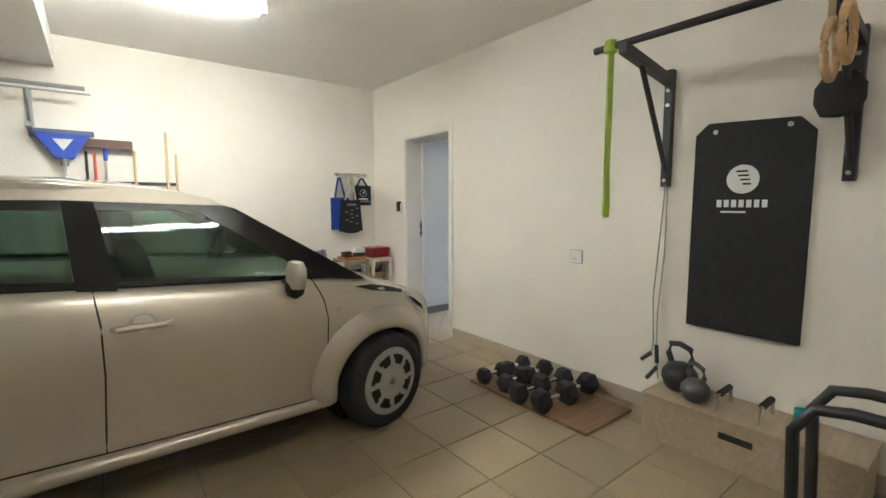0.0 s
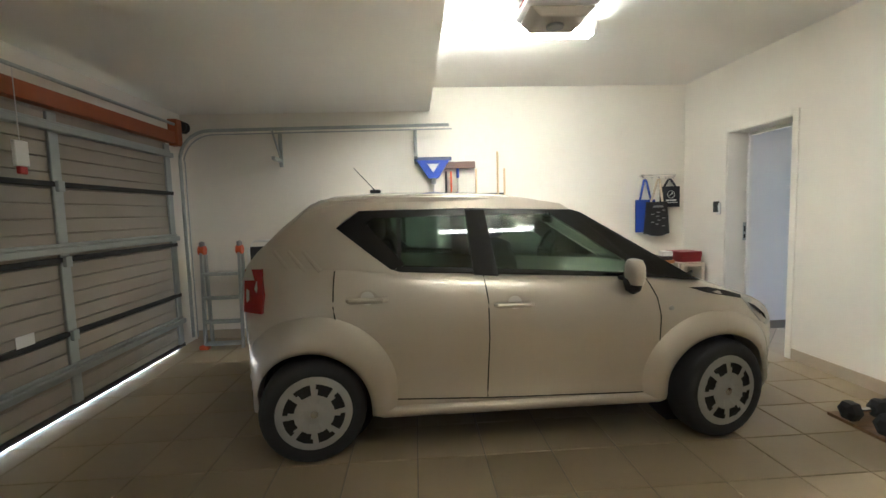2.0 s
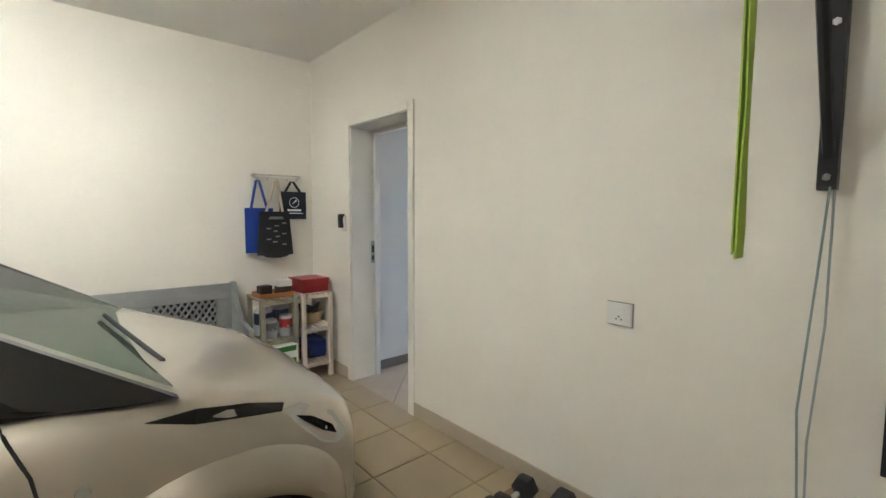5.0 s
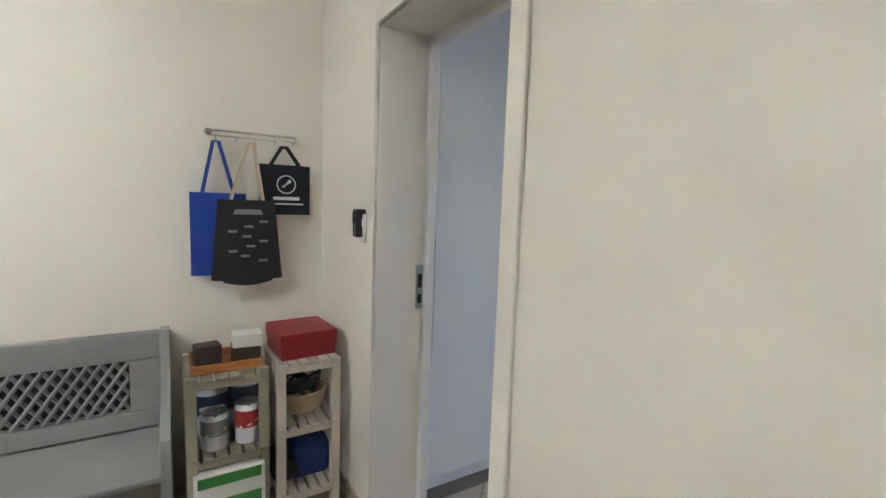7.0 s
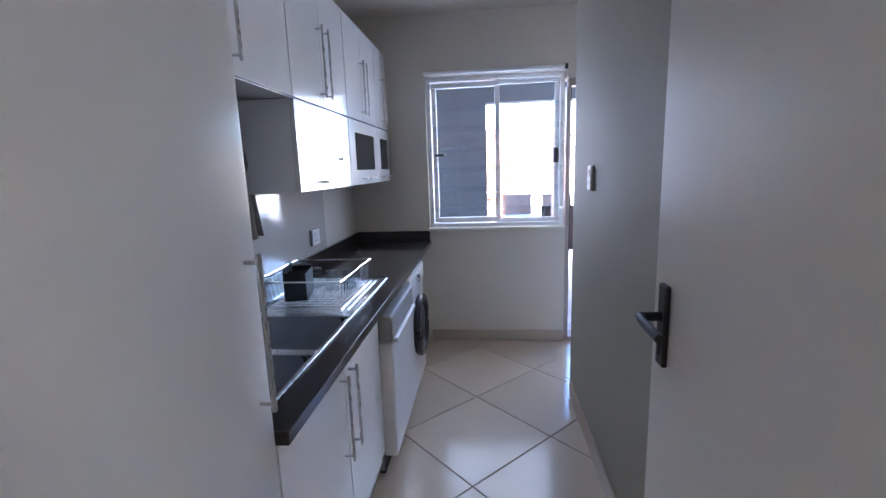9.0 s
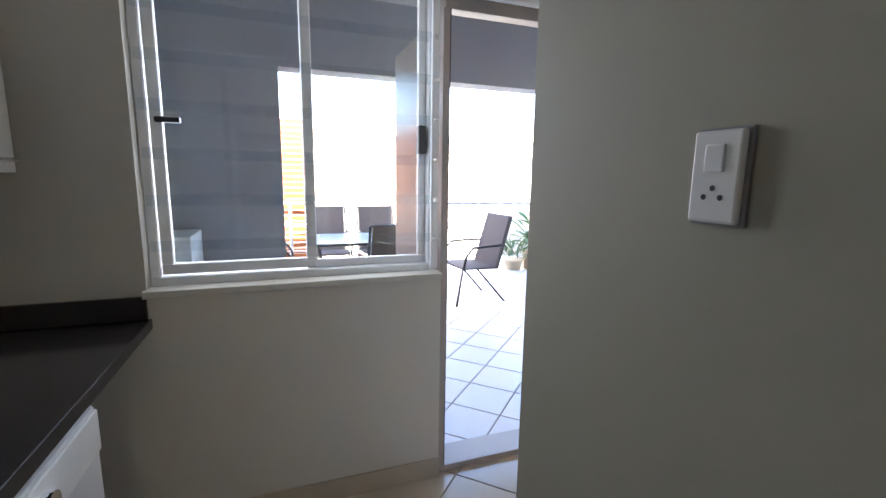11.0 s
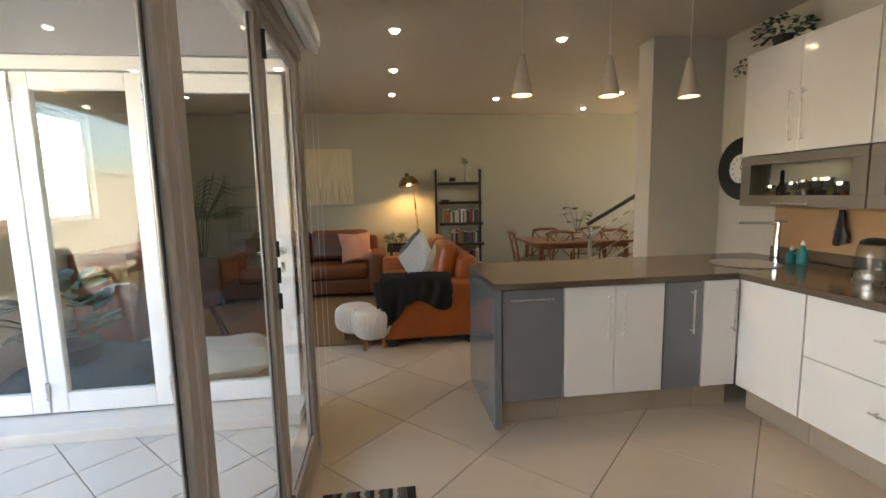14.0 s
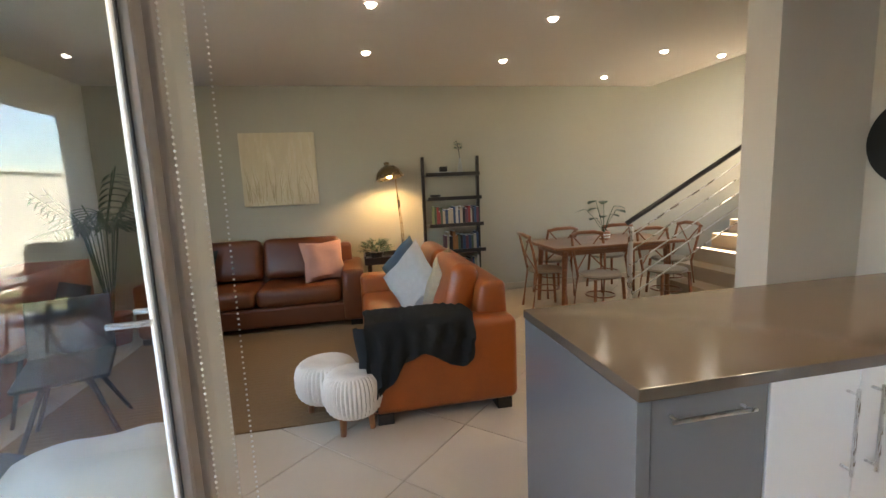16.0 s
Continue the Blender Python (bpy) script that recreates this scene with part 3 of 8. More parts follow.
# ---- garage ----
PAINT = mat("champagne_car_paint", (0.53, 0.485, 0.405), 0.37, 0.72, var=0.03, scale=3, coat=1.0, stain=0.05, stain_color=(0.30, 0.25, 0.18), stain_scale=3)
GLOSS_BLACK = mat("gloss_black_trim", (0.012, 0.012, 0.013), 0.18, var=0.2, scale=8)
MATT_BLACK = mat("matt_black_trim", (0.015, 0.015, 0.015), 0.7, var=0.2, scale=12)
ALLOY = mat("silver_wheel_cover", (0.66, 0.64, 0.59), 0.36, 0.35, var=0.06, scale=10)
SEAT = mat("grey_car_seat_cloth", (0.05, 0.05, 0.052), 0.9, var=0.2, scale=40)
RED_LENS = mat("red_lens", (0.28, 0.012, 0.01), 0.12, var=0.15, scale=30)
LAMP_LENS = mat("clear_lamp_lens", (0.62, 0.62, 0.58), 0.12, 0.3, var=0.15, scale=20)


def ramp(x, pts):
    for (a, u), (b, v) in zip(pts, pts[1:]):
        if x <= b:
            k = max(0, min(1, (x - a) / (b - a)))
            return u + (v - u) * k
    return pts[-1][1]


def make_car():
    car = thing("car", (-2.78, -2.06, 0), "champagne beige compact hatchback parked in the garage", "car")
    zt = [(-1.64, 0.95), (-1.60, 1.10), (-1.52, 1.14), (-1.1, 1.11), (-0.74, 1.085), (-0.2, 1.055), (0.5, 1.015), (0.8, 0.998), (1.0, 0.985), (1.16, 0.950), (1.40, 0.868), (1.58, 0.805), (1.70, 0.74), (1.76, 0.64), (1.80, 0.5)]
    zb = [(-1.64, 0.55), (-1.58, 0.34), (-1.45, 0.27), (-0.8, 0.245), (0.9, 0.245), (1.55, 0.235), (1.74, 0.29), (1.80, 0.42)]
    hw = [(-1.64, 0.56), (-1.60, 0.66), (-1.50, 0.735), (-1.3, 0.785), (-1.0, 0.80), (0.9, 0.80), (1.20, 0.79), (1.40, 0.765), (1.55, 0.715), (1.66, 0.65), (1.75, 0.55), (1.80, 0.42)]
    prof = [(0.0, 0.955), (0.04, 0.985), (0.10, 0.995), (0.16, 0.985), (0.24, 0.985), (0.36, 0.995), (0.52, 1.007), (0.66, 1.012), (0.78, 1.008), (0.85, 0.998), (0.90, 0.984), (0.94, 0.968), (0.975, 0.948), (1.0, 0.925)]

    def side(x, z, o=0.0):
        """Half width of the bodywork at a height."""
        t, b = ramp(x, zt), ramp(x, zb)
        return ramp(x, hw) * ramp(min(1, max(0, (z - b) / (t - b))), prof) + o

    bm, rings = bmesh.new(), []
    n = 64
    for i in range(n + 1):
        x = -1.64 + 3.44 * (0.5 - 0.5 * math.cos(math.pi * i / n))
        t, b, h = ramp(x, zt), ramp(x, zb), ramp(x, hw)
        right = [(f * h, b + k * (t - b)) for k, f in prof] + [(0.86 * h, t + 0.012), (0.55 * h, t + 0.028), (0.0, t + 0.035)]
        loop = [(-y, z) for y, z in right] + [(y, z) for y, z in reversed(right[:-1])]
        rings.append([bm.verts.new((x, y, z)) for y, z in loop])
    for q, w in zip(rings, rings[1:]):
        for k in range(len(q)):
            bm.faces.new((q[k], q[(k + 1) % len(q)], w[(k + 1) % len(q)], w[k]))
    bm.faces.new(rings[0])
    bm.faces.new(rings[-1][::-1])
    body = part("body", bm, PAINT, car, "champagne metallic bodywork")
    cutters = []
    WX = (-1.215, 1.232)
    for hx in WX:
        for s in (-1, 1):
            c = new("cut", mesh_of("cut", C((hx - 2.78, -2.06 + s * 0.52, 0.30), (hx - 2.78, -2.06 + s * 1.1, 0.30), 0.358, 48), None))
            cutters.append(c)
    cut(body, cutters)
    me = body.data
    me.polygons.foreach_set("use_smooth", [True] * len(me.polygons))
    me.set_sharp_from_angle(angle=radians(32))
    part("underbody", B((-1.5, -0.60, 0.17), (1.5, 0.60, 0.5), 0.04), MATT_BLACK, car, "black underside")

    def S(x, z, o=0.0):
        return 0.748 - max(0, z - 1.04) * 0.33 + o

    def panel(name, poly, o, thick, m, label="", on=S):
        for s in (-1, 1):
            bm = bmesh.new()
            a = [bm.verts.new((x, s * on(x, z, o), z)) for x, z in poly]
            b = [bm.verts.new((x, s * on(x, z, o - thick), z)) for x, z in poly]
            bm.faces.new(a)
            bm.faces.new(b[::-1])
            for i in range(len(poly)):
                j = (i + 1) % len(poly)
                bm.faces.new((a[i], b[i], b[j], a[j]))
            yield part(name, bm, m, car, label)

    # rear pillars: a broad curved quarter from the belt up to the roof
    for s in (-1, 1):
        bm, rows = bmesh.new(), []
        front = [(-0.66, 1.075), (-0.74, 1.10), (-0.86, 1.19), (-0.98, 1.285), (-1.055, 1.345), (-1.0, 1.395), (-0.92, 1.445), (-0.80, 1.50)]
        back = [(-1.60, 1.06), (-1.58, 1.14), (-1.53, 1.21), (-1.46, 1.28), (-1.39, 1.35), (-1.32, 1.41), (-1.24, 1.47), (-1.16, 1.52)]
        for (fx, fz), (bx, bz) in zip(front, back):
            row = []
            for k in range(9):
                u = k / 8
                x, z = fx + (bx - fx) * u, fz + (bz - fz) * u
                row.append((x, S(x, z, 0.012) - 0.10 * max(0, u - 0.45) ** 2 * 2.2, z))
            rows.append([bm.verts.new((x, s * y, z)) for x, y, z in row] + [bm.verts.new((x, s * (y - 0.05), z)) for x, y, z in reversed(row)])
        for q, w in zip(rows, rows[1:]):
            for k in range(len(q)):
                bm.faces.new((q[k], q[(k + 1) % len(q)], w[(k + 1) % len(q)], w[k]))
        bm.faces.new(rows[0])
        bm.faces.new(rows[-1][::-1])
        part("rear_pillar", bm, PAINT, car, smooth=True)
    list(panel("roof_rail", [(-0.93, 1.445), (-0.90, 1.53), (-0.3, 1.53), (0.05, 1.50), (0.30, 1.455), (0.36, 1.415), (0.30, 1.42), (-0.27, 1.443)], 0.012, 0.06, PAINT))
    list(panel("window_surround", [(-1.055, 1.345), (-0.92, 1.443), (-0.80, 1.443), (-0.84, 1.395), (-0.885, 1.37), (-0.66, 1.125), (-0.742, 1.088)], 0.008, 0.035, GLOSS_BLACK))
    list(panel("window_surround", [(-0.80, 1.443), (-0.27, 1.441), (0.32, 1.417), (0.26, 1.395), (-0.84, 1.40)], 0.008, 0.035, GLOSS_BLACK))
    list(panel("window_surround", [(-0.745, 1.085), (0.90, 0.992), (0.80, 1.022), (-0.66, 1.115)], 0.008, 0.035, GLOSS_BLACK))
    list(panel("centre_pillar", [(-0.285, 1.435), (-0.17, 1.43), (-0.11, 1.04), (-0.255, 1.052)], 0.010, 0.05, MATT_BLACK))
    list(panel("front_pillar", [(0.20, 1.418), (0.36, 1.418), (0.42, 1.40), (1.12, 0.965), (1.0, 0.975), (0.84, 1.0), (0.70, 1.03), (0.74, 1.045)], 0.009, 0.035, GLOSS_BLACK))
    for p in list(panel("side_window", [(-0.885, 1.37), (-0.84, 1.40), (-0.285, 1.40), (-0.26, 1.07), (-0.66, 1.10)], 0.002, 0.004, GREY_GLASS)) + list(panel("side_window", [(-0.17, 1.40), (0.24, 1.395), (0.75, 1.035), (-0.12, 1.06)], 0.002, 0.004, GREY_GLASS)):
        p.visible_shadow = False
    list(panel("window_bar", [(-0.70, 1.42), (-0.675, 1.42), (-0.675, 1.10), (-0.70, 1.10)], 0.004, 0.02, MATT_BLACK))
    # roof
    bm, rows = bmesh.new(), []
    for x, z, h in ((-1.30, 1.43, 0.56), (-1.22, 1.485, 0.59), (-1.10, 1.52, 0.605), (-0.8, 1.533, 0.612), (-0.3, 1.527, 0.612), (0.0, 1.502, 0.608), (0.2, 1.468, 0.60), (0.34, 1.43, 0.585), (0.40, 1.405, 0.57)):
        top = [(h * u, z + 0.04 * (1 - u * u) - (0.014 if abs(u) == 1 else 0)) for u in (-1, -0.95, -0.85, -0.6, -0.2, 0.2, 0.6, 0.85, 0.95, 1)]
        rows.append([bm.verts.new((x, y, zz)) for y, zz in top] + [bm.verts.new((x, y, zz - 0.045)) for y, zz in reversed(top)])
    for q, w in zip(rows, rows[1:]):
        for k in range(len(q)):
            bm.faces.new((q[k], q[(k + 1) % len(q)], w[(k + 1) % len(q)], w[k]))
    bm.faces.new(rows[0])
    bm.faces.new(rows[-1][::-1])
    part("roof", bm, PAINT, car, smooth=True)
    ws = bmesh.new()
    ws.faces.new([ws.verts.new(v) for v in ((0.38, -0.56, 1.415), (0.38, 0.56, 1.415), (1.12, 0.68, 0.972), (1.12, -0.68, 0.972))])
    bmesh.ops.solidify(ws, geom=ws.faces[:], thickness=0.004)
    p = part("windscreen", ws, GREY_GLASS, car)
    p.visible_shadow = False
    # tailgate
    bm = bmesh.new()
    bm.faces.new([bm.verts.new(v) for v in ((-1.20, 0.60, 1.495), (-1.20, -0.60, 1.495), (-1.60, -0.66, 1.10), (-1.60, 0.66, 1.10))])
    bmesh.ops.solidify(bm, geom=bm.faces[:], thickness=0.03)
    part("tailgate", bm, PAINT, car)
    bm = bmesh.new()
    bm.faces.new([bm.verts.new(v) for v in ((-1.24, 0.5, 1.475), (-1.24, -0.5, 1.475), (-1.54, -0.56, 1.18), (-1.54, 0.56, 1.18))])
    bmesh.ops.solidify(bm, geom=bm.faces[:], thickness=-0.006)
    part("rear_window", bm, GLOSS_BLACK, car)
    list(panel("tail_light", [(-1.615, 0.87), (-1.47, 0.875), (-1.455, 0.98), (-1.475, 1.125), (-1.60, 1.12)], 0.030, 0.05, RED_LENS, "red tail light", side))
    hl = list(panel("headlight", [(1.40, 0.845), (1.47, 0.835), (1.60, 0.76), (1.66, 0.66), (1.60, 0.655), (1.52, 0.70), (1.44, 0.79)], 0.006, 0.03, LAMP_LENS, "clear headlight", side))
    for h, s in zip(hl, (-1, 1)):
        bm = bmesh.new()
        pts = [(1.44, 0.815), (1.50, 0.79), (1.58, 0.73), (1.60, 0.69), (1.53, 0.735), (1.47, 0.785)]
        a = [bm.verts.new((x, s * side(x, z, 0.009), z)) for x, z in pts]
        bm.faces.new(a)
        bmesh.ops.solidify(bm, geom=bm.faces[:], thickness=0.003)
        part("bezel", bm, GLOSS_BLACK, h)
    list(panel("bonnet_vent", [(1.04, 0.928), (1.16, 0.925), (1.30, 0.893), (1.41, 0.858), (1.395, 0.842), (1.28, 0.866), (1.15, 0.892)], 0.005, 0.03, GLOSS_BLACK, "black slot under the bonnet edge", side))
    # sills, flared arches, seams, handles and mirrors on both sides
    for s in (-1, 1):
        part("sill", B((-0.84, min(s * 0.72, s * 0.815), 0.235), (0.88, max(s * 0.72, s * 0.815), 0.305), 0.03, 4), PAINT, car)
        for hx in WX:
            bm, ring = bmesh.new(), []
            for k in range(33):
                a = -0.12 + (math.pi + 0.24) * k / 32
                ca, sa = math.cos(a), math.sin(a)
                fwd = ca if hx < 0 else -ca
                ro = 0.435 + 0.10 * max(0, sa) * (1.15 if hx < 0 else 0.45) + 0.05 * max(0, fwd)
                row = []
                for r, o in ((0.345, -0.09), (0.345, 0.030), (0.358, 0.040), (0.375, 0.043), (0.345 + 0.35 * (ro - 0.345), 0.041), (0.345 + 0.6 * (ro - 0.345), 0.034), (0.345 + 0.85 * (ro - 0.345), 0.016), (ro, 0.001), (ro + 0.004, -0.02)):
                    x, z = hx + r * ca, 0.30 + r * sa
                    xx = max(-1.62, min(1.74, x))
                    y = side(xx, z, 0)
                    if o > 0.0 and abs(x) > 1.52:
                        o *= 0.6
                    row.append(bm.verts.new((xx, s * (y + o), z)))
                ring.append(row)
            for q, w in zip(ring, ring[1:]):
                for k in range(9):
                    bm.faces.new((q[k], q[(k + 1) % 9], w[(k + 1) % 9], w[k]))
            bm.faces.new(ring[0])
            bm.faces.new(ring[-1][::-1])
            part("wheel_arch", bm, PAINT, car, smooth=True)
            part("arch_liner", C((hx, s * 0.5, 0.30), (hx, s * 0.56, 0.30), 0.357, 32), MATT_BLACK, car)

        def seam(pts, w=0.0045):
            line = []
            for (x0, z0), (x1, z1) in zip(pts, pts[1:]):
                m = max(1, int(math.hypot(x1 - x0, z1 - z0) / 0.04))
                line += [(x0 + (x1 - x0) * i / m, z0 + (z1 - z0) * i / m) for i in range(m)]
            line.append(pts[-1])
            part("door_seam", T([(x, s * side(x, z, -0.001), z) for x, z in line], w, 6), MATT_BLACK, car)
        seam([(-0.20, 1.052), (-0.18, 0.9), (-0.178, 0.68), (-0.195, 0.33)])
        seam([(0.78, 0.995), (0.83, 0.88), (0.85, 0.77), (0.845, 0.60), (0.80, 0.42), (0.76, 0.32)])
        seam([(-1.06, 1.10), (-1.068, 0.90), (-1.05, 0.78)])
        seam([(-0.78, 0.42), (-0.75, 0.345), (-0.19, 0.325), (0.76, 0.305)])
        for hx2, z in ((-0.872, 0.936), (-0.028, 0.878)):
            y = side(hx2, z)
            cup = part("handle_recess", L([(0.0, -0.003), (0.045, -0.002), (0.058, 0.0), (0.060, 0.003), (0.0, 0.003)], 24), PAINT, car)
            cup.matrix_basis = pose(hx2, s * y, z, 90, 0, 0)
            part("recess_shade", L([(0.0, 0.0), (0.038, 0.0), (0.040, 0.004), (0.0, 0.005)], 20), ALLOY, cup).matrix_basis = pose(0, 0.012, 0.003 * -s)
            part("door_handle", T([(hx2 - 0.115, s * y, z), (hx2 - 0.10, s * (y + 0.026), z + 0.002), (hx2, s * (y + 0.034), z + 0.004), (hx2 + 0.085, s * (y + 0.028), z + 0.002), (hx2 + 0.11, s * y, z)], [0.012, 0.016, 0.017, 0.016, 0.013]), PAINT, car, smooth=True)
        m = part("mirror", L([(0.02, -0.075), (0.06, -0.065), (0.078, -0.02), (0.076, 0.04), (0.055, 0.072), (0.02, 0.08)], 20, sx=0.62, sy=1.1), PAINT, car, "door mirror", True)
        m.matrix_basis = pose(0.64, s * 0.90, 1.05)
        part("mirror_foot", L([(0.01, -0.07), (0.04, -0.05), (0.052, -0.01), (0.05, 0.02), (0.01, 0.03)], 16, sy=1.1), MATT_BLACK, m).matrix_basis = pose(0, -0.02 * s, -0.055)
        part("mirror_arm", B((0.61, min(s * 0.74, s * 0.88), 0.995), (0.67, max(s * 0.74, s * 0.88), 1.02), 0.01), MATT_BLACK, m).matrix_basis = pose(-0.64, -0.90 * s, -1.055)
        ind = part("indicator", L([(0.0, 0.0), (0.016, 0.0), (0.014, 0.006), (0.0, 0.008)], 14), LAMP_LENS, car)
        ind.matrix_basis = pose(0.914, s * side(0.914, 0.816), 0.816, 90 * -s, 0, 0)
        for k in range(3):
            x = -1.37 + k * 0.085
            part("pillar_crease", T([(x - 0.045, s * (S(x, 1.22, 0.004) - 0.012 * (2 - k)), 1.22), (x + 0.06, s * (S(x, 1.10, 0.010) - 0.008 * (2 - k)), 1.10)], [0.011, 0.017], 8), PAINT, car, smooth=True)
    # wheels: tyre, dark well and a pressed cover with eight openings
    def wheel(hx, s):
        wl = part("wheel", L([(0.19, -0.085), (0.285, -0.085), (0.299, -0.07), (0.303, -0.03), (0.303, 0.04), (0.296, 0.068), (0.280, 0.084), (0.25, 0.090), (0.218, 0.086), (0.19, 0.06)], 48), RUBBER, car, "black tyre with a silver wheel cover", True)
        wl.matrix_basis = pose(hx, s * 0.745, 0.302, -90 * s, 0, 12)
        part("wheel_well", L([(0.0, 0.03), (0.20, 0.03), (0.205, 0.055), (0.0, 0.055)], 40), MATT_BLACK, wl)
        bm, rings, n = bmesh.new(), [], 64
        for r, z in ((0.0, 0.100), (0.028, 0.100), (0.045, 0.094), (0.060, 0.090), (0.085, 0.098), (0.112, 0.100), (0.145, 0.098), (0.172, 0.094), (0.198, 0.094), (0.214, 0.086)):
            rings.append([bm.verts.new((max(r, 0.001) * math.cos(k * math.tau / n), max(r, 0.001) * math.sin(k * math.tau / n), z + (0.005 if 0.08 < r < 0.18 and k % 8 == 4 else 0))) for k in range(n)])
        for i, (q, w) in enumerate(zip(rings, rings[1:])):
            for k in range(n):
                if i in (5, 6) and 1 <= k % 8 <= 5 + (i == 6):
                    continue
                bm.faces.new((q[k], w[k], w[(k + 1) % n], q[(k + 1) % n]))
        bm.faces.new(rings[0])
        bmesh.ops.solidify(bm, geom=bm.faces[:], thickness=0.012)
        part("wheel_cover", bm, ALLOY, wl, "silver wheel cover with openings", True)
        part("hub_badge", L([(0.0, 0.100), (0.024, 0.101), (0.022, 0.105), (0.0, 0.106)], 20), CHROME, wl)
    for hx in WX:
        for s in (-1, 1):
            wheel(hx, s)
    # cabin
    for x, y in ((0.05, -0.36), (0.05, 0.36), (-0.72, -0.36), (-0.72, 0.36)):
        st = part("seat", P([(x - 0.10, 0.9), (x - 0.16, 1.22), (x - 0.05, 1.24), (x + 0.05, 0.9)], "y", y - 0.22, y + 0.22, bev=0.03), SEAT, car, "dark cloth seat")
        part("headrest", B((x - 0.17, y - 0.12, 1.25), (x - 0.07, y + 0.12, 1.40), 0.035, 3), SEAT, st)
    part("dashboard", B((0.62, -0.64, 0.86), (1.02, 0.64, 1.0), 0.04), MATT_BLACK, car)
    sw = bmesh.new()
    T([(0.50 + 0.06 * math.sin(a), 0.36 + 0.17 * math.cos(a), 1.08 + 0.16 * math.sin(a)) for a in [k * math.tau / 20 for k in range(20)]], 0.014, 6, sw, True)
    C((0.50, 0.20, 1.08), (0.50, 0.52, 1.08), 0.014, 8, bm=sw)
    part("steering_wheel", sw, MATT_BLACK, car)
    part("rear_view_mirror", B((0.40, -0.10, 1.32), (0.43, 0.10, 1.38), 0.012), MATT_BLACK, car)
    part("antenna", C((-0.86, 0, 1.58), (-1.02, 0, 1.76), 0.004, 8, 0.0025), BLACK_PLASTIC, car)
    part("antenna_base", B((-0.91, -0.025, 1.575), (-0.83, 0.025, 1.60), 0.01), BLACK_PLASTIC, car)
    part("wiper", T([(1.13, -0.45, 0.985), (1.06, -0.1, 1.025), (1.02, 0.1, 1.05)], 0.008), MATT_BLACK, car)
    part("number_plate", B((1.79, -0.22, 0.42), (1.808, 0.22, 0.52), 0.003), WHITE_PLASTIC, car)


make_car()

# garage door: sectional steel door seen from inside
GD_PANEL = mat("beige_insulated_panel", (0.30, 0.265, 0.21), 0.55, var=0.06, scale=4, bump=0.03, bscale=30, stain=0.2, stain_color=(0.2, 0.17, 0.13), stain_scale=2)
RUST = mat("red_oxide_steel", (0.30, 0.085, 0.03), 0.55, 0.1, var=0.15, scale=10, bump=0.03)
gd = tagged(thing("door_5", (-6.0, 0, 0), "closed sectional garage door with galvanised bracing", "garage door"), kind="structure")
part("skin", B((-0.014, -5.59, 0.012), (-0.001, -0.37, 2.27)), GD_PANEL, gd, "painted outer skin")
for i in range(4):
    z0 = 0.03 + i * 0.55
    bm = bmesh.new()
    for k in range(5):
        B((0.0, -5.55, z0 + k * 0.109), (0.035, -0.40, z0 + k * 0.109 + 0.105), 0.006, 1, bm)
    sec = part("door_section", bm, GD_PANEL, gd)
    part("dark_rail", B((0.035, -5.55, z0 + 0.005), (0.06, -0.40, z0 + 0.045), 0.004, 1), MATT_BLACK, sec)
for i in (1, 2, 3):
    for y in (-1.95, -3.5, -5.0):
        part("hinge", B((0.05, y - 0.03, i * 0.55 + 0.0), (0.085, y + 0.03, i * 0.55 + 0.08), 0.006), GALV, gd)
for z in (0.30, 1.20, 2.08):
    bm = B((0.036, -5.55, z), (0.10, -0.42, z + 0.05), 0.006, 1)
    B((0.036, -5.55, z + 0.05), (0.07, -0.42, z + 0.075), 0.004, 1, bm)
    part("brace", bm, GALV, gd)
for y in (-0.46, -1.95, -3.5, -5.0):
    part("stile", B((0.034, y - 0.045, 0.04), (0.058, y + 0.045, 2.22), 0.005, 1), GALV, gd)
part("header_beam", B((0.03, -5.6, 2.24), (0.11, -0.38, 2.36), 0.006), RUST, gd, "red oxide steel beam")
part("end_plate", B((0.03, -0.37, 2.22), (0.13, -0.27, 2.50), 0.006), RUST, gd, "red oxide bearing plate")
part("torsion_shaft", C((0.10, -5.6, 2.44), (0.10, -0.20, 2.44), 0.014), GALV, gd)
part("drum", L([(0.03, -0.05), (0.065, -0.045), (0.055, 0.0), (0.065, 0.045), (0.03, 0.05)], 20), MATT_BLACK, gd).matrix_basis = pose(0.10, -0.20, 2.44, 90, 0, 0)
part("spring", C((0.10, -3.2, 2.44), (0.10, -2.55, 2.44), 0.035, 16), MATT_BLACK, gd)
part("label", B((0.055, -2.42, 0.60), (0.058, -2.28, 0.70)), WHITE_PLASTIC, gd, "white paper label")
pull = thing("release_cord", (-5.84, -2.36, 1.95), "white tag with a red end on a hanging cord", "cord")
part("cord", C((0, 0, 0.0), (0, 0, 0.45), 0.003, 6), WHITE_PLASTIC, pull)
part("tag", B((-0.012, -0.05, -0.16), (0.012, 0.05, 0.0), 0.005), WHITE_PLASTIC, pull)
part("grip", B((-0.014, -0.03, -0.21), (0.014, 0.03, -0.16), 0.008), mat("red_plastic", (0.5, 0.03, 0.02), 0.4), pull, "red grip")
track = thing("door_track", (0, -0.30, 0), "galvanised curved garage door track on wall brackets", "door track")
arc = [(-5.90, 0, 0.1), (-5.90, 0, 2.05)] + [(-5.90 + 0.33 * (1 - math.cos(a)), 0, 2.05 + 0.33 * math.sin(a)) for a in [k * math.pi / 16 for k in range(1, 9)]] + [(-2.95, 0, 2.40)]
part("rail", T(arc, 0.018, 8), GALV, track, smooth=True)
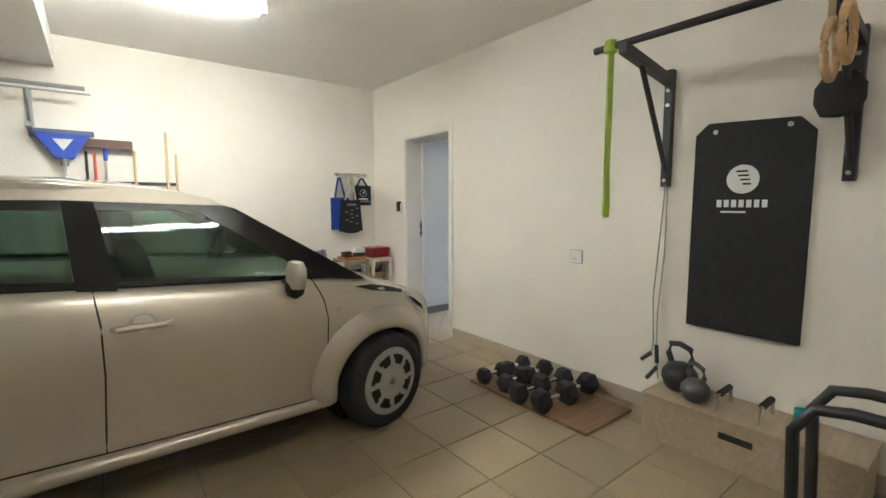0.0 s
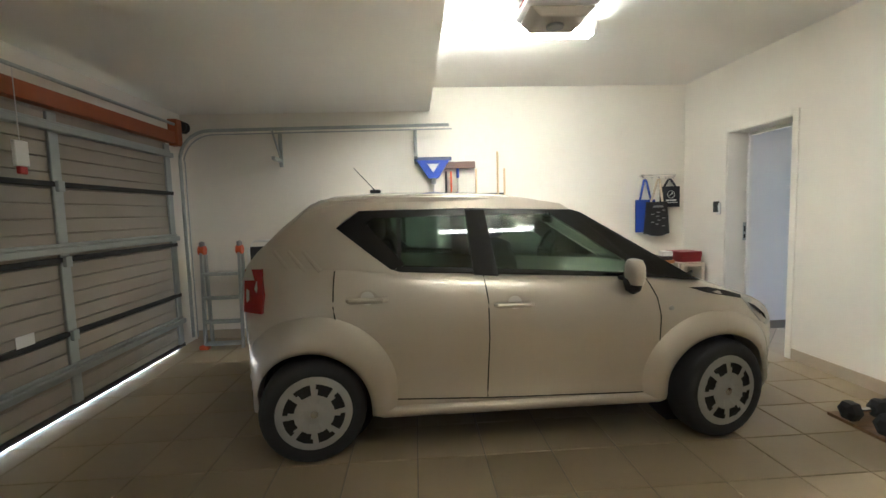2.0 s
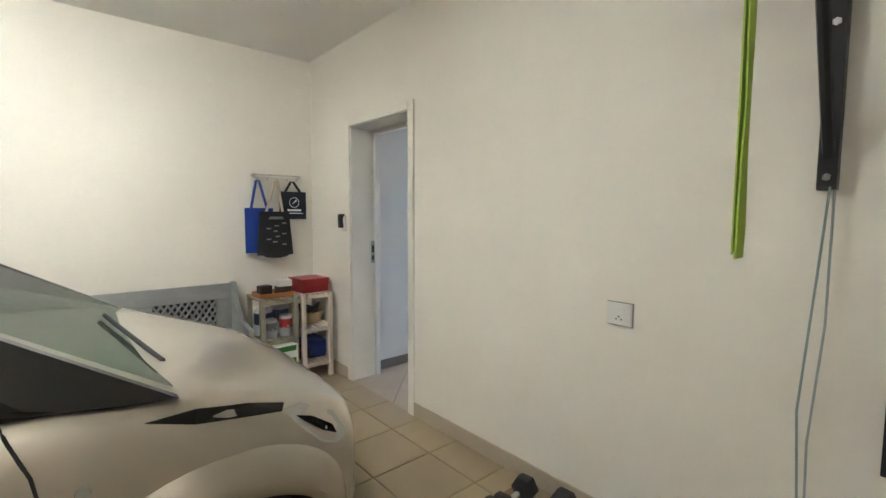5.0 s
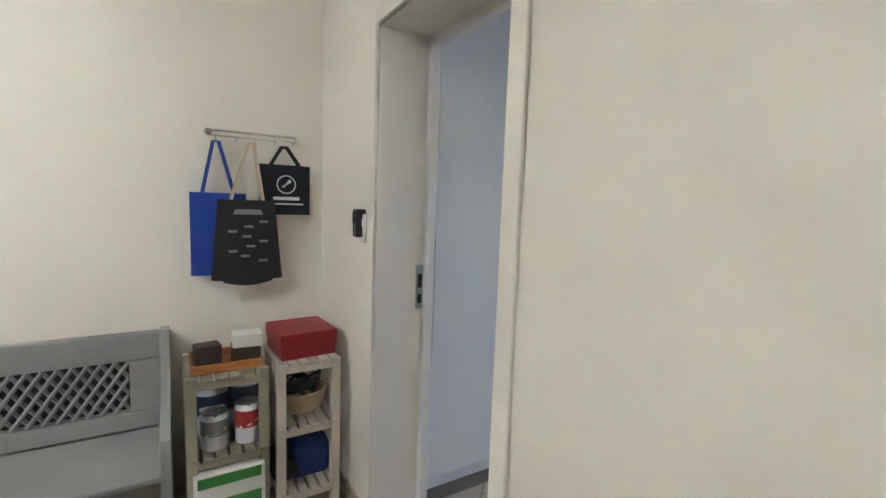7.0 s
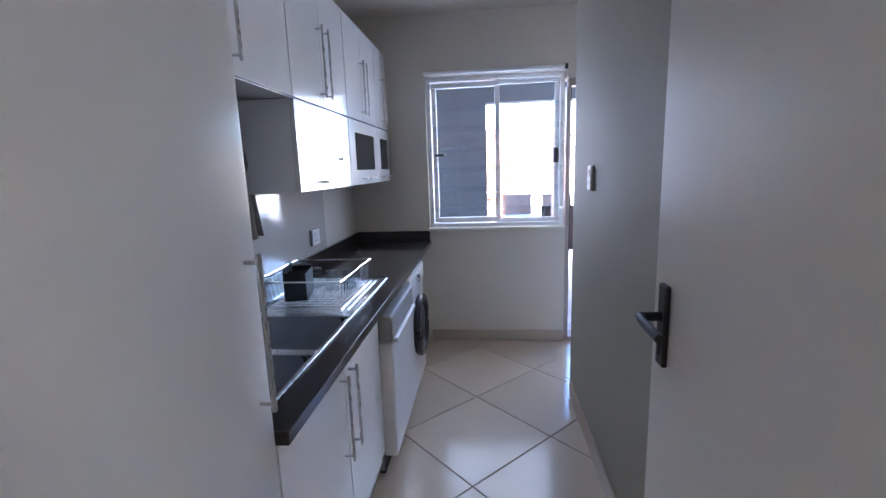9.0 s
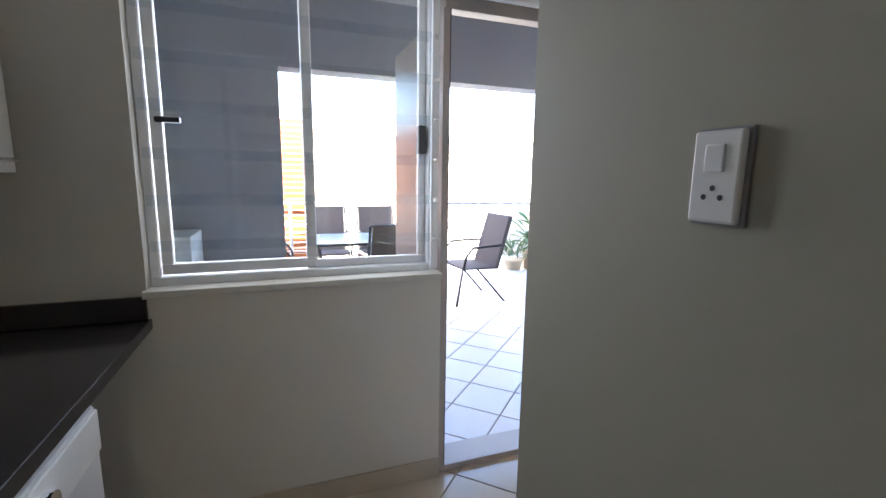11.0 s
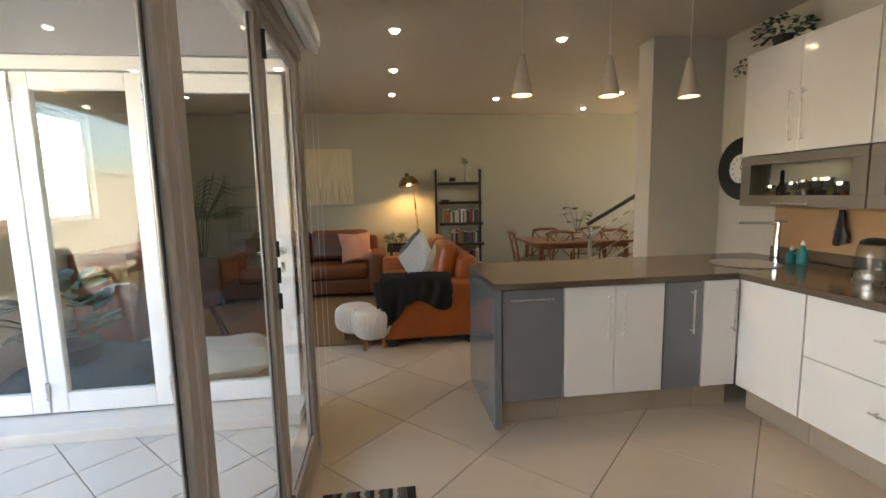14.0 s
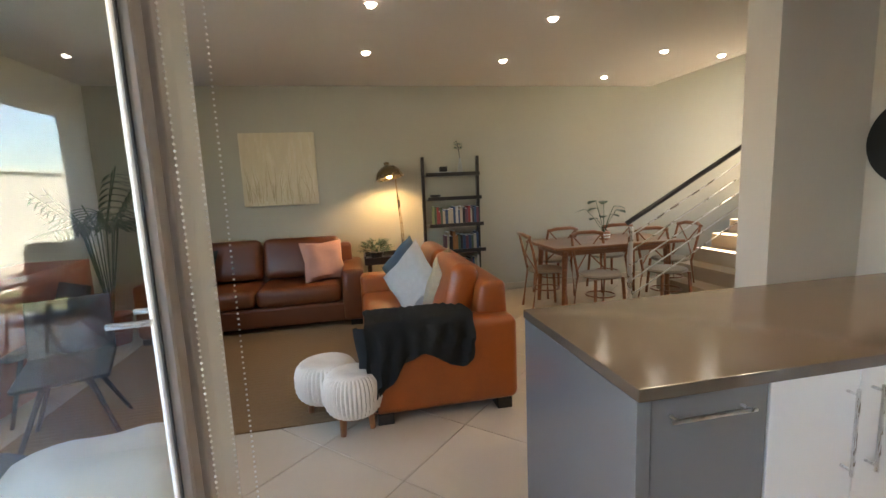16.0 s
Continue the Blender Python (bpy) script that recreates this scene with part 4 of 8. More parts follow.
part("rail", T([(x + (0.05 if i < 2 else 0.035), 0, z - (0 if i < 2 else 0.045)) for i, (x, y, z) in enumerate(arc)], 0.008, 6), GALV, track)
for x in (-3.33, -4.9):
    bm = B((x - 0.02, -0.01, 2.05), (x + 0.02, 0.29, 2.09), 0.003, 1)
    B((x - 0.02, 0.27, 2.0), (x + 0.02, 0.298, 2.40), 0.003, 1, bm)
    C((x, 0.0, 2.36), (x, 0.285, 2.08), 0.012, 8, bm=bm)
    part("wall_bracket", bm, GALV, track)

# tube light and door opener
TUBE = glow("fluorescent_tube", (1.0, 0.88, 0.64), 5.3)
TUBE_OLD = glow("aged_fluorescent_tube", (1.0, 0.86, 0.60), 2.9)
lt = thing("ceiling_light", (-2.5, -1.78, GC), "white fluorescent batten light on the garage ceiling", "ceiling light", group="garage ceiling lights")
part("batten", B((-0.62, -0.06, -0.06), (0.62, 0.06, 0.0), 0.01), WHITE_PLASTIC, lt)
for y in (-0.04, 0.04):
    part("tube", C((-0.58, y, -0.085), (0.58, y, -0.085), 0.017, 14), TUBE, lt, "lit fluorescent tube")
for x in (-0.6, 0.6):
    part("end_cap", B((x - 0.02, -0.06, -0.11), (x + 0.02, 0.06, -0.055), 0.006), WHITE_PLASTIC, lt)
lt2 = copy_thing(lt, pose(-2.5, -5.0, GC))
tubes = [c for c in lt2.children if c.name.startswith("tube")]
bpy.data.objects.remove(tubes[0])  # this fitting has one weaker tube
tubes[1].data = tubes[1].data.copy()
tubes[1].data.materials[0] = TUBE_OLD
op = thing("door_opener", (-2.50, -2.75, 2.62), "white garage door opener hanging from the ceiling", "door opener")
part("housing", B((-0.22, -0.15, -0.08), (0.20, 0.15, 0.10), 0.035, 3), WHITE_PLASTIC, op)
part("light_cover", P([(-0.20, -0.08), (0.18, -0.08), (0.12, -0.14), (-0.14, -0.14)], "y", -0.13, 0.13, bev=0.015), mat("amber_cover", (0.45, 0.40, 0.32), 0.3), op)
part("boss", C((-0.02, 0, -0.135), (-0.02, 0, -0.155), 0.05, 20), GREY_PLASTIC, op)
part("hanger", B((-0.20, -0.12, 0.10), (-0.17, -0.09, GC - 2.62)), GALV, op)
part("hanger", B((0.15, 0.09, 0.10), (0.18, 0.12, GC - 2.62)), GALV, op)
part("red_side", B((-0.225, -0.10, -0.04), (-0.215, 0.02, 0.06), 0.004), RED_LENS, op)
part("rail", B((-3.3, -0.025, 0.02), (-0.20, 0.025, 0.06), 0.004), GALV, op)

# tools on the wall
BROOM = wood("broom_handle_wood", (0.50, 0.36, 0.18), (0.62, 0.47, 0.27), stretch=(12, 12, 1))
BLUE = mat("blue_plastic", (0.02, 0.06, 0.42), 0.4, var=0.15, scale=14)
RED_MAT = mat("orange_red_plastic", (0.55, 0.10, 0.03), 0.4)
GREEN = mat("green_plastic", (0.03, 0.22, 0.05), 0.45)
rack = thing("tool_rack", (-2.75, -0.02, 1.62), "black wall rack holding broom handles", "tool rack")
part("bar", B((-0.62, -0.03, -0.015), (0.48, 0.018, 0.015), 0.004), BLACK_PLASTIC, rack)
for k in range(7):
    part("clip", C((-0.5 + k * 0.15, -0.055, 0), (-0.5 + k * 0.15, 0.0, 0), 0.016, 10), BLACK_PLASTIC, rack)
def handle_tool(name, x, z1, label, m=BROOM, z0=0.55, head=None):
    t = thing(name, (x, -0.075, 0), label, name.replace("_", " "))
    part("handle", C((0, 0, z0), (0, 0, z1), 0.0125, 10), m, t)
    if head:
        head(t, z1)
    else:
        part("brush_head", B((-0.13, -0.03, z0 - 0.07), (0.13, 0.03, z0), 0.01), BROOM, t)
        part("bristles", B((-0.125, -0.028, z0 - 0.15), (0.125, 0.028, z0 - 0.07), 0.005), GREEN, t)
def mop_head(t, z):
    bm = P([(-0.20, z + 0.02), (0.20, z + 0.02), (0.06, z - 0.20), (-0.06, z - 0.20)], "y", -0.03, 0.03, bev=0.008)
    part("mop_head", bm, BLUE, t, "blue triangular mop head")
    part("frame", B((-0.22, -0.035, z + 0.01), (0.22, 0.035, z + 0.05), 0.008), mat("grey_blue_plastic", (0.10, 0.12, 0.2), 0.5), t)
    part("window", P([(-0.07, z - 0.03), (0.07, z - 0.03), (0.0, z - 0.13)], "y", -0.034, -0.03), WHITE_PLASTIC, t)
    part("joint", C((0, 0, z - 0.26), (0, 0, z - 0.18), 0.03, 12), GREY_PLASTIC, t)
def squeegee_head(t, z):
    part("blade", B((-0.21, -0.025, z - 0.03), (0.21, 0.025, z + 0.05), 0.006), mat("brown_rubber", (0.12, 0.07, 0.05), 0.6), t)
    part("socket", C((0, 0, z - 0.14), (0, 0, z - 0.02), 0.018, 10), BLUE, t)
handle_tool("mop", -3.13, 2.02, "blue flat mop hung head up on the garage wall", STEEL, head=mop_head)
handle_tool("squeegee", -2.84, 1.96, "brown rubber floor squeegee hung head up on the wall", STEEL, head=squeegee_head)
handle_tool("broom", -2.98, 1.90, "broom with a dark handle hung on the garage wall", BLACK_PLASTIC)
handle_tool("dustpan_stick", -2.92, 1.90, "orange handled stick hung on the garage wall", RED_MAT)
handle_tool("rake", -2.62, 1.92, "broom with a pale wooden handle hung on the wall")
handle_tool("spade_stick", -2.36, 2.12, "long wooden handled broom hung on the wall", BROOM)
handle_tool("short_broom", -2.28, 1.92, "short wooden handled brush hung on the wall", BROOM)

# step ladder
ld = thing("step_ladder", (-5.50, -0.46, 0), "grey aluminium folded step ladder with orange joints", "step ladder")
for y, tilt in ((0.0, 0.06), (0.17, -0.03)):
    for x in (-0.20, 0.20):
        part("rail", P([(y - 0.02, 0), (y + 0.02, 0), (y + 0.02 + tilt, 1.08), (y - 0.02 + tilt, 1.08)], "x", x - 0.013, x + 0.013), GALV, ld)
for z in (0.06, 0.30, 0.56, 0.82):
    part("step", B((-0.19, -0.05 + z * 0.055, z - 0.015), (0.19, 0.04 + z * 0.055, z + 0.015), 0.004), GALV, ld)
for x in (-0.20, 0.20):
    j = part("joint", C((x - 0.03, 0.08, 1.08), (x + 0.03, 0.08, 1.08), 0.05, 16), RED_MAT, ld, "orange joint")
    part("cap", L([(0.0, 0.0), (0.03, 0.0), (0.028, 0.05), (0.0, 0.06)], 12, (x, 0.08, 1.12)), GREY_PLASTIC, j)
part("foot", B((-0.25, -0.05, 0.0), (-0.15, 0.02, 0.05), 0.01), RED_MAT, ld, "orange foot")
ch = thing("folding_chair", (-5.03, -0.36, 0), "white tubular folding chair with a black back", "chair")
part("frame", T([(-0.2, 0, 0), (-0.2, 0.04, 1.05), (-0.14, 0.05, 1.16), (0.14, 0.05, 1.16), (0.2, 0.04, 1.05), (0.2, 0, 0)], 0.014), WHITE_PLASTIC, ch, smooth=True)
part("backrest", B((-0.18, 0.03, 0.86), (0.18, 0.06, 1.10), 0.01), BLACK_PLASTIC, ch)

# pull-up bar with band and gym rings
pb = thing("pull_up_bar", (0, 0, 0), "black steel wall-mounted pull-up bar", "pull-up bar")
for y in (-3.85, -4.74):
    arm = part("bracket", B((-0.052, y - 0.025, 1.53), (-0.002, y + 0.025, 2.26), 0.004), BLACK_STEEL, pb)
    part("arm", P([(-0.60, 2.25), (-0.60, 2.31), (-0.05, 2.22), (-0.05, 2.16)], "y", y - 0.025, y + 0.025, bev=0.003), BLACK_STEEL, arm)
    part("strut", T([(-0.40, y, 2.24), (-0.03, y, 1.62)], 0.017, 8), BLACK_STEEL, arm)
    for z in (1.57, 2.04, 2.13):
        part("bolt", C((-0.052, y, z), (-0.06, y, z), 0.012, 6), STEEL, arm)
part("bar", C((-0.57, -4.95, 2.31), (-0.57, -3.66, 2.31), 0.020, 16), BLACK_STEEL, pb, "black round bar")
BAND = mat("lime_resistance_band", (0.35, 0.48, 0.04), 0.55, var=0.15, scale=10)
bd = thing("resistance_band", (-0.57, -3.76, 2.31), "lime green resistance band looped over the bar", "resistance band")
part("loop", P([(-0.026, 0.03), (0.026, 0.03), (0.028, -0.4), (0.020, -0.68), (0.035, -0.89), (0.03, -0.97), (-0.03, -0.97), (-0.028, -0.82), (-0.012, -0.6), (-0.03, -0.2)], "y", -0.008, -0.003, bev=0.001, seg=1), BAND, bd)
part("loop", P([(-0.02, 0.03), (0.03, 0.03), (0.022, -0.5), (0.03, -0.92), (-0.02, -0.96), (-0.02, -0.5)], "y", 0.003, 0.007), BAND, bd)
part("knot", L([(0.012, -0.04), (0.036, -0.03), (0.04, 0.0), (0.03, 0.035), (0.012, 0.04)], 12), BAND, bd)
rg = thing("gym_rings", (-0.55, -4.78, 2.31), "pale wooden gym rings hung on straps from the bar", "gym rings")
RING = wood("pale_ring_wood", (0.48, 0.30, 0.14), (0.58, 0.38, 0.20))
for dy, dz in ((0.0, -0.20), (0.05, -0.26)):
    part("ring", T([(0.03 + 0.10 * math.cos(a), dy, dz + 0.115 * math.sin(a)) for a in [k * math.tau / 24 for k in range(24)]], 0.016, 8, closed=True), RING, rg, smooth=True)
    part("strap", B((0.0, dy - 0.012, dz + 0.10), (0.004, dy + 0.012, 0.03)), mat("tan_strap", (0.35, 0.25, 0.14), 0.8), rg)
bl = thing("medicine_bag", (-0.20, -4.71, 1.93), "black slam bag hung by a cord from the bracket", "bag")
part("bag", L([(0.01, -0.11), (0.07, -0.10), (0.10, -0.04), (0.10, 0.03), (0.06, 0.09), (0.01, 0.10)], 20, sx=0.7, sy=0.95), MATT_BLACK, bl, smooth=True)
part("cord", C((0, 0, 0.10), (-0.05, -0.02, 0.30), 0.004, 6), WHITE_PLASTIC, bl)

# exercise mat on the wall
MAT_BLACK = mat("black_foam_mat", (0.012, 0.012, 0.013), 0.75, var=0.15, scale=20, bump=0.05, bscale=200)
WHITE_INK = mat("white_print", (0.75, 0.75, 0.75), 0.6, var=0.05)
em = thing("exercise_mat", (-0.016, 0, 0), "black exercise mat with white print hung on the wall", "exercise mat")
part("mat", P([(-4.60, 0.66), (-4.60, 1.80), (-4.53, 1.875), (-4.09, 1.895), (-4.02, 1.83), (-4.02, 0.66)], "x", -0.012, 0.012, bev=0.002, seg=1), MAT_BLACK, em)
for y in (-4.49, -4.13):
    part("eyelet", C((-0.014, y, 1.84), (-0.010, y, 1.84), 0.014, 14), STEEL, em)
part("print", L([(0.0, 0.0), (0.082, 0.0), (0.082, 0.001), (0.0, 0.001)], 36), WHITE_INK, em, "white printed disc").matrix_basis = pose(-0.0125, -4.285, 1.56, 0, -90, 0)
FACE_W1 = pose(-0.0135, -4.285, 1.40, 90, 0, -90)
for k in range(7):
    part("print_bar", B((-0.0138, -4.285 + (k - 3) * 0.038 - 0.013, 1.40), (-0.0128, -4.285 + (k - 3) * 0.038 + 0.013, 1.443)), WHITE_INK, em)
part("print_line", B((-0.0138, -4.31, 1.368), (-0.0128, -4.18, 1.378)), WHITE_INK, em)
for k in range(4):
    part("print_mark", B((-0.0150, -4.31 - 0.006 * k, 1.60 - k * 0.024), (-0.0140, -4.25 - 0.012 * k, 1.61 - k * 0.024)), MAT_BLACK, em)

# sockets and switches
def plate(name, at, rz, label, w=0.075, h=0.075, dark=False):
    t = thing(name, at, label, name.replace("_", " "), rz)
    part("back_box", B((-w / 2 - 0.004, -0.007, -h / 2 - 0.004), (w / 2 + 0.004, 0.0, h / 2 + 0.004), 0.002), GREY_PLASTIC, t)
    part("plate", B((-w / 2, -0.018, -h / 2), (w / 2, -0.007, h / 2), 0.004), WHITE_PLASTIC, t)
    part("rocker", B((-w / 5, -0.022, h * 0.05), (w / 5, -0.017, h * 0.35), 0.002), WHITE_PLASTIC, t)
    for dx in (-0.012, 0.012, 0.0):
        part("hole", C((dx, -0.0188, -h * 0.22 + (0.012 if dx == 0 else 0)), (dx, -0.0175, -h * 0.22 + (0.012 if dx == 0 else 0)), 0.004, 8), BLACK_PLASTIC, t)
    return t
plate("power_socket", (-0.001, -3.17, 1.01), -90, "white power socket on the garage wall", 0.115, 0.10)
lsw = plate("light_switch", (-0.001, -0.655, 1.37), -90, "white light switch beside a black keypad", 0.06, 0.12)
kp = thing("keypad", (-0.018, -0.625, 1.39), "black plastic keypad standing out beside the doorway", "keypad")
part("case", B((-0.03, -0.035, -0.06), (0.016, 0.012, 0.06), 0.006), BLACK_PLASTIC, kp)
part("screen", B((-0.033, -0.028, 0.0), (-0.029, 0.006, 0.05), 0.002), MATT_BLACK, kp)

# dumbbells on a board
BOARD = wood("brown_board", (0.16, 0.09, 0.045), (0.24, 0.14, 0.07), 0.5)
solo("dumbbell_board", B((-0.67, -3.75, 0.0), (-0.14, -2.68, 0.022), 0.004), BOARD, "brown wooden board on the floor under the dumbbells", "board")
def dumbbell(at, rz, s, label):
    t = thing("dumbbell", at, label, "dumbbell", rz, "dumbbells on the board")
    part("grip", C((-0.07 * s, 0, 0), (0.07 * s, 0, 0), 0.016, 12), CHROME, t, "chrome grip")
    for k in (-1, 1):
        bm = bmesh.new()
        tmp = L([(0.035, -0.045), (0.066, -0.030), (0.070, 0.0), (0.066, 0.030), (0.035, 0.045)], 6)
        join(bm, tmp, Matrix.Scale(s, 4))
        hd = part("head", bm, RUBBER, t, "black rubber hexagonal head")
        hd.matrix_basis = pose(k * 0.105 * s, 0, 0, 30, 0, 0) @ pose(0, 0, 0, 0, 90, 0)
for i in range(4):
    s = 0.95 + 0.08 * i
    for k, x in enumerate((-0.53, -0.27)):
        dumbbell((x + 0.03 * math.sin(i * 2.1), -2.80 - i * 0.20, 0.022 + 0.060 * s), 8 * math.sin(i * 1.7 + k), s, "black rubber dumbbell with a chrome grip on a board")

# wooden box with kettlebells
BOXWOOD = wood("pale_plywood", (0.38, 0.30, 0.20), (0.46, 0.37, 0.26), 0.6)
bx = thing("plyo_box", (-0.20, -4.44, 0), "pale plywood jump box against the wall", "box")
part("panel", B((-0.17, -0.50, 0.0), (0.17, 0.50, 0.255), 0.003), BOXWOOD, bx)
part("top", B((-0.18, -0.51, 0.255), (0.18, 0.51, 0.275), 0.003), BOXWOOD, bx)
part("grip_hole", B((-0.175, -0.08, 0.16), (-0.168, 0.08, 0.195), 0.002), MATT_BLACK, bx)
IRON_GREY = mat("grey_iron", (0.12, 0.12, 0.12), 0.45, 0.6, var=0.15, scale=14, bump=0.03)
def kettlebell(at, s, m, rz, label):
    t = thing("kettlebell", at, label, "kettlebell", rz, "kettlebells on the box")
    bm = bmesh.new()
    join(bm, L([(0.05, 0.0), (0.075, 0.02), (0.098, 0.075), (0.095, 0.11), (0.06, 0.155), (0.02, 0.165)], 22), Matrix.Scale(s, 4))
    part("bell", bm, m, t, smooth=True)
    part("handle", T([(-0.055 * s, 0, 0.14 * s), (-0.085 * s, 0, 0.20 * s), (-0.07 * s, 0, 0.26 * s), (0.0, 0, 0.275 * s), (0.07 * s, 0, 0.26 * s), (0.085 * s, 0, 0.20 * s), (0.055 * s, 0, 0.14 * s)], 0.017 * s), m, t, smooth=True)
kettlebell((-0.17, -4.06, 0.275), 1.05, BLACK_STEEL, 70, "black cast iron kettlebell on the plywood box")
kettlebell((-0.26, -4.19, 0.275), 0.80, IRON_GREY, 60, "small grey iron kettlebell on the plywood box")
pu = thing("push_up_bars", (-0.22, -4.45, 0.275), "pair of chrome push-up handles with black grips on the box", "push-up bars")
for y in (-0.08, 0.12):
    b = part("stand", T([(-0.10, y, 0.008), (-0.08, y, 0.10), (0.08, y, 0.10), (0.10, y, 0.008)], 0.010), CHROME, pu, smooth=True)
    part("grip", C((-0.07, y, 0.10), (0.07, y, 0.10), 0.018, 12), RUBBER, b, "black foam grip")
bt = thing("bottle", (-0.15, -4.66, 0.275), "clear plastic bottle with a teal label on the box", "bottle")
part("body", L([(0.028, 0), (0.032, 0.01), (0.032, 0.11), (0.014, 0.13), (0.013, 0.15)], 16), CLEAR, bt, smooth=True)
part("label_band", L([(0.0325, 0.03), (0.033, 0.03), (0.033, 0.09), (0.0325, 0.09)], 16), mat("teal_label", (0.02, 0.28, 0.30), 0.5), bt)
cord = thing("skipping_rope", (-0.03, -3.86, 0), "grey skipping rope with black handles hanging from the bracket", "skipping rope")
part("rope", T([(-0.02, 0, 1.54), (-0.02, 0.02, 1.2), (-0.02, 0.045, 0.8), (-0.02, 0.03, 0.5), (-0.02, 0.04, 0.40)], 0.004, 6), mat("grey_green_cord", (0.22, 0.28, 0.27), 0.6), cord)
part("rope", T([(-0.01, -0.01, 1.54), (-0.01, -0.01, 1.1), (-0.012, 0.015, 0.7), (-0.015, 0.01, 0.46), (-0.015, -0.01, 0.25)], 0.004, 6), mat("grey_cord", (0.30, 0.32, 0.32), 0.6), cord)
for p0, p1 in (((-0.02, 0.04, 0.42), (-0.03, 0.10, 0.36)), ((-0.015, 0.01, 0.48), (-0.02, 0.0, 0.36)), ((-0.015, 0.0, 0.33), (-0.03, 0.06, 0.24))):
    part("handle", C(p0, p1, 0.013, 10), BLACK_PLASTIC, cord)
ab = thing("dip_bars", (-0.75, -4.78, 0), "black tubular dip bars standing on the floor", "dip bars")
for x in (0.0, 0.30):
    part("bar", T([(x, 0.0, 0.02), (x, 0.02, 0.50), (x + 0.02, -0.04, 0.60), (x + 0.03, -0.15, 0.62), (x + 0.05, -0.55, 0.62), (x + 0.05, -0.60, 0.55), (x + 0.05, -0.60, 0.02)], 0.024, 10), BLACK_STEEL, ab, smooth=True)
part("cross_bar", C((0.0, 0.0, 0.06), (0.30, 0.0, 0.06), 0.02), BLACK_STEEL, ab)
ts = solo("folded_shirt", cushion(0.30, 0.36, 0.08, 0.5, 10, 0.1, 3), mat("blue_cloth", (0.02, 0.09, 0.45), 0.85, var=0.2, scale=20), "blue training top hung on a wall hook", "shirt", (-0.09, -5.12, 1.12), smooth=True)
ts.matrix_basis = pose(-0.06, -5.10, 1.15, 0, 90, 15)
hk = solo("coat_hook", B((-0.03, -5.16, 1.58), (-0.002, -4.98, 1.64), 0.006), GREY_PLASTIC, "grey wall hook rail", "hook rail")

# bags on a hook rail
rail = thing("hook_rail", (0, -0.03, 0), "chrome hook rail on the garage wall", "hook rail")
part("rod", T([(-0.56, 0, 1.80), (-0.14, 0, 1.80)], 0.006), CHROME, rail)
part("rod", T([(-0.56, 0, 1.775), (-0.14, 0, 1.775)], 0.004), CHROME, rail)
for x in (-0.56, -0.14):
    part("stand_off", C((x, 0.029, 1.79), (x, -0.008, 1.79), 0.016, 14), CHROME, rail)
for k in range(5):
    x = -0.53 + k * 0.09
    part("hook", T([(x, 0, 1.775), (x, -0.015, 1.75), (x, -0.03, 1.755), (x, -0.035, 1.775)], 0.003, 6), CHROME, rail)
def tote(name, x0, x1, zt, zb, hx, m, hm, y, label, sag=0.0):
    t = thing(name, (0, y, 0), label, "bag")
    bm = bmesh.new()
    n, rows = 8, []
    for i in range(n + 1):
        u = i / n
        rows.append([[], []])
        for j in range(7):
            v = j / 6
            z = zt + (zb - zt) * v - sag * math.sin(u * math.pi) * v
            flare = (1 + 0.25 * v * (sag > 0))
            xx = (x0 + x1) / 2 + (u - 0.5) * (x1 - x0) * flare
            d = 0.022 * math.sin(u * math.pi) * (0.4 + 0.6 * v) + 0.006 * noise.noise((u * 3 + x0 * 9, v * 3, 0))
            rows[i][0].append(bm.verts.new((xx, -0.012 - d, z)))
            rows[i][1].append(bm.verts.new((xx, 0.004, z)))
    for a, b in zip(rows, rows[1:]):
        for j in range(6):
            bm.faces.new((a[0][j], a[0][j + 1], b[0][j + 1], b[0][j]))
            bm.faces.new((a[1][j], b[1][j], b[1][j + 1], a[1][j + 1]))
        bm.faces.new((a[0][6], a[1][6], b[1][6], b[0][6]))
    for r in (rows[0], rows[-1]):
        for j in range(6):
            bm.faces.new((r[0][j], r[1][j], r[1][j + 1], r[0][j + 1]))
    part("cloth", bm, m, t, smooth=True)
    w = x1 - x0
    for yy in (-0.014, 0.002):
        part("strap", T([(x0 + w * 0.22, yy, zt), (hx - 0.012, yy, 1.745), (hx + 0.012, yy, 1.745), (x1 - w * 0.22, yy, zt)], 0.009, 6), hm, t)
    return t
NAVY = mat("navy_canvas", (0.010, 0.012, 0.022), 0.85, var=0.25, scale=30, bump=0.06, bscale=400)
BLUEC = mat("blue_canvas", (0.012, 0.045, 0.30), 0.8, var=0.2, scale=20, bump=0.05, bscale=400)
BLKC = mat("black_canvas", (0.014, 0.014, 0.016), 0.85, var=0.25, scale=30, bump=0.06, bscale=400)
CREAMC = mat("cream_cotton", (0.55, 0.46, 0.34), 0.9, var=0.1, scale=30)
tote("tote_bag", -0.645, -0.40, 1.50, 1.10, -0.53, BLUEC, BLUEC, -0.045, "plain blue canvas tote bag on a hook")
b2 = tote("tote_bag", -0.53, -0.27, 1.47, 1.08, -0.38, BLKC, CREAMC, -0.085, "black printed canvas bag with cream straps", 0.03)
for k in range(9):
    a = k * 0.7
    part("print", B((-0.40 + 0.07 * math.cos(a * 2.2) - 0.02, -0.044, 1.36 - k * 0.024), (-0.40 + 0.07 * math.cos(a * 2.2) + 0.02, -0.0425, 1.372 - k * 0.024), 0.0004), mat("grey_print", (0.20, 0.20, 0.20), 0.7) if k == 0 else bpy.data.materials["grey_print"], b2)
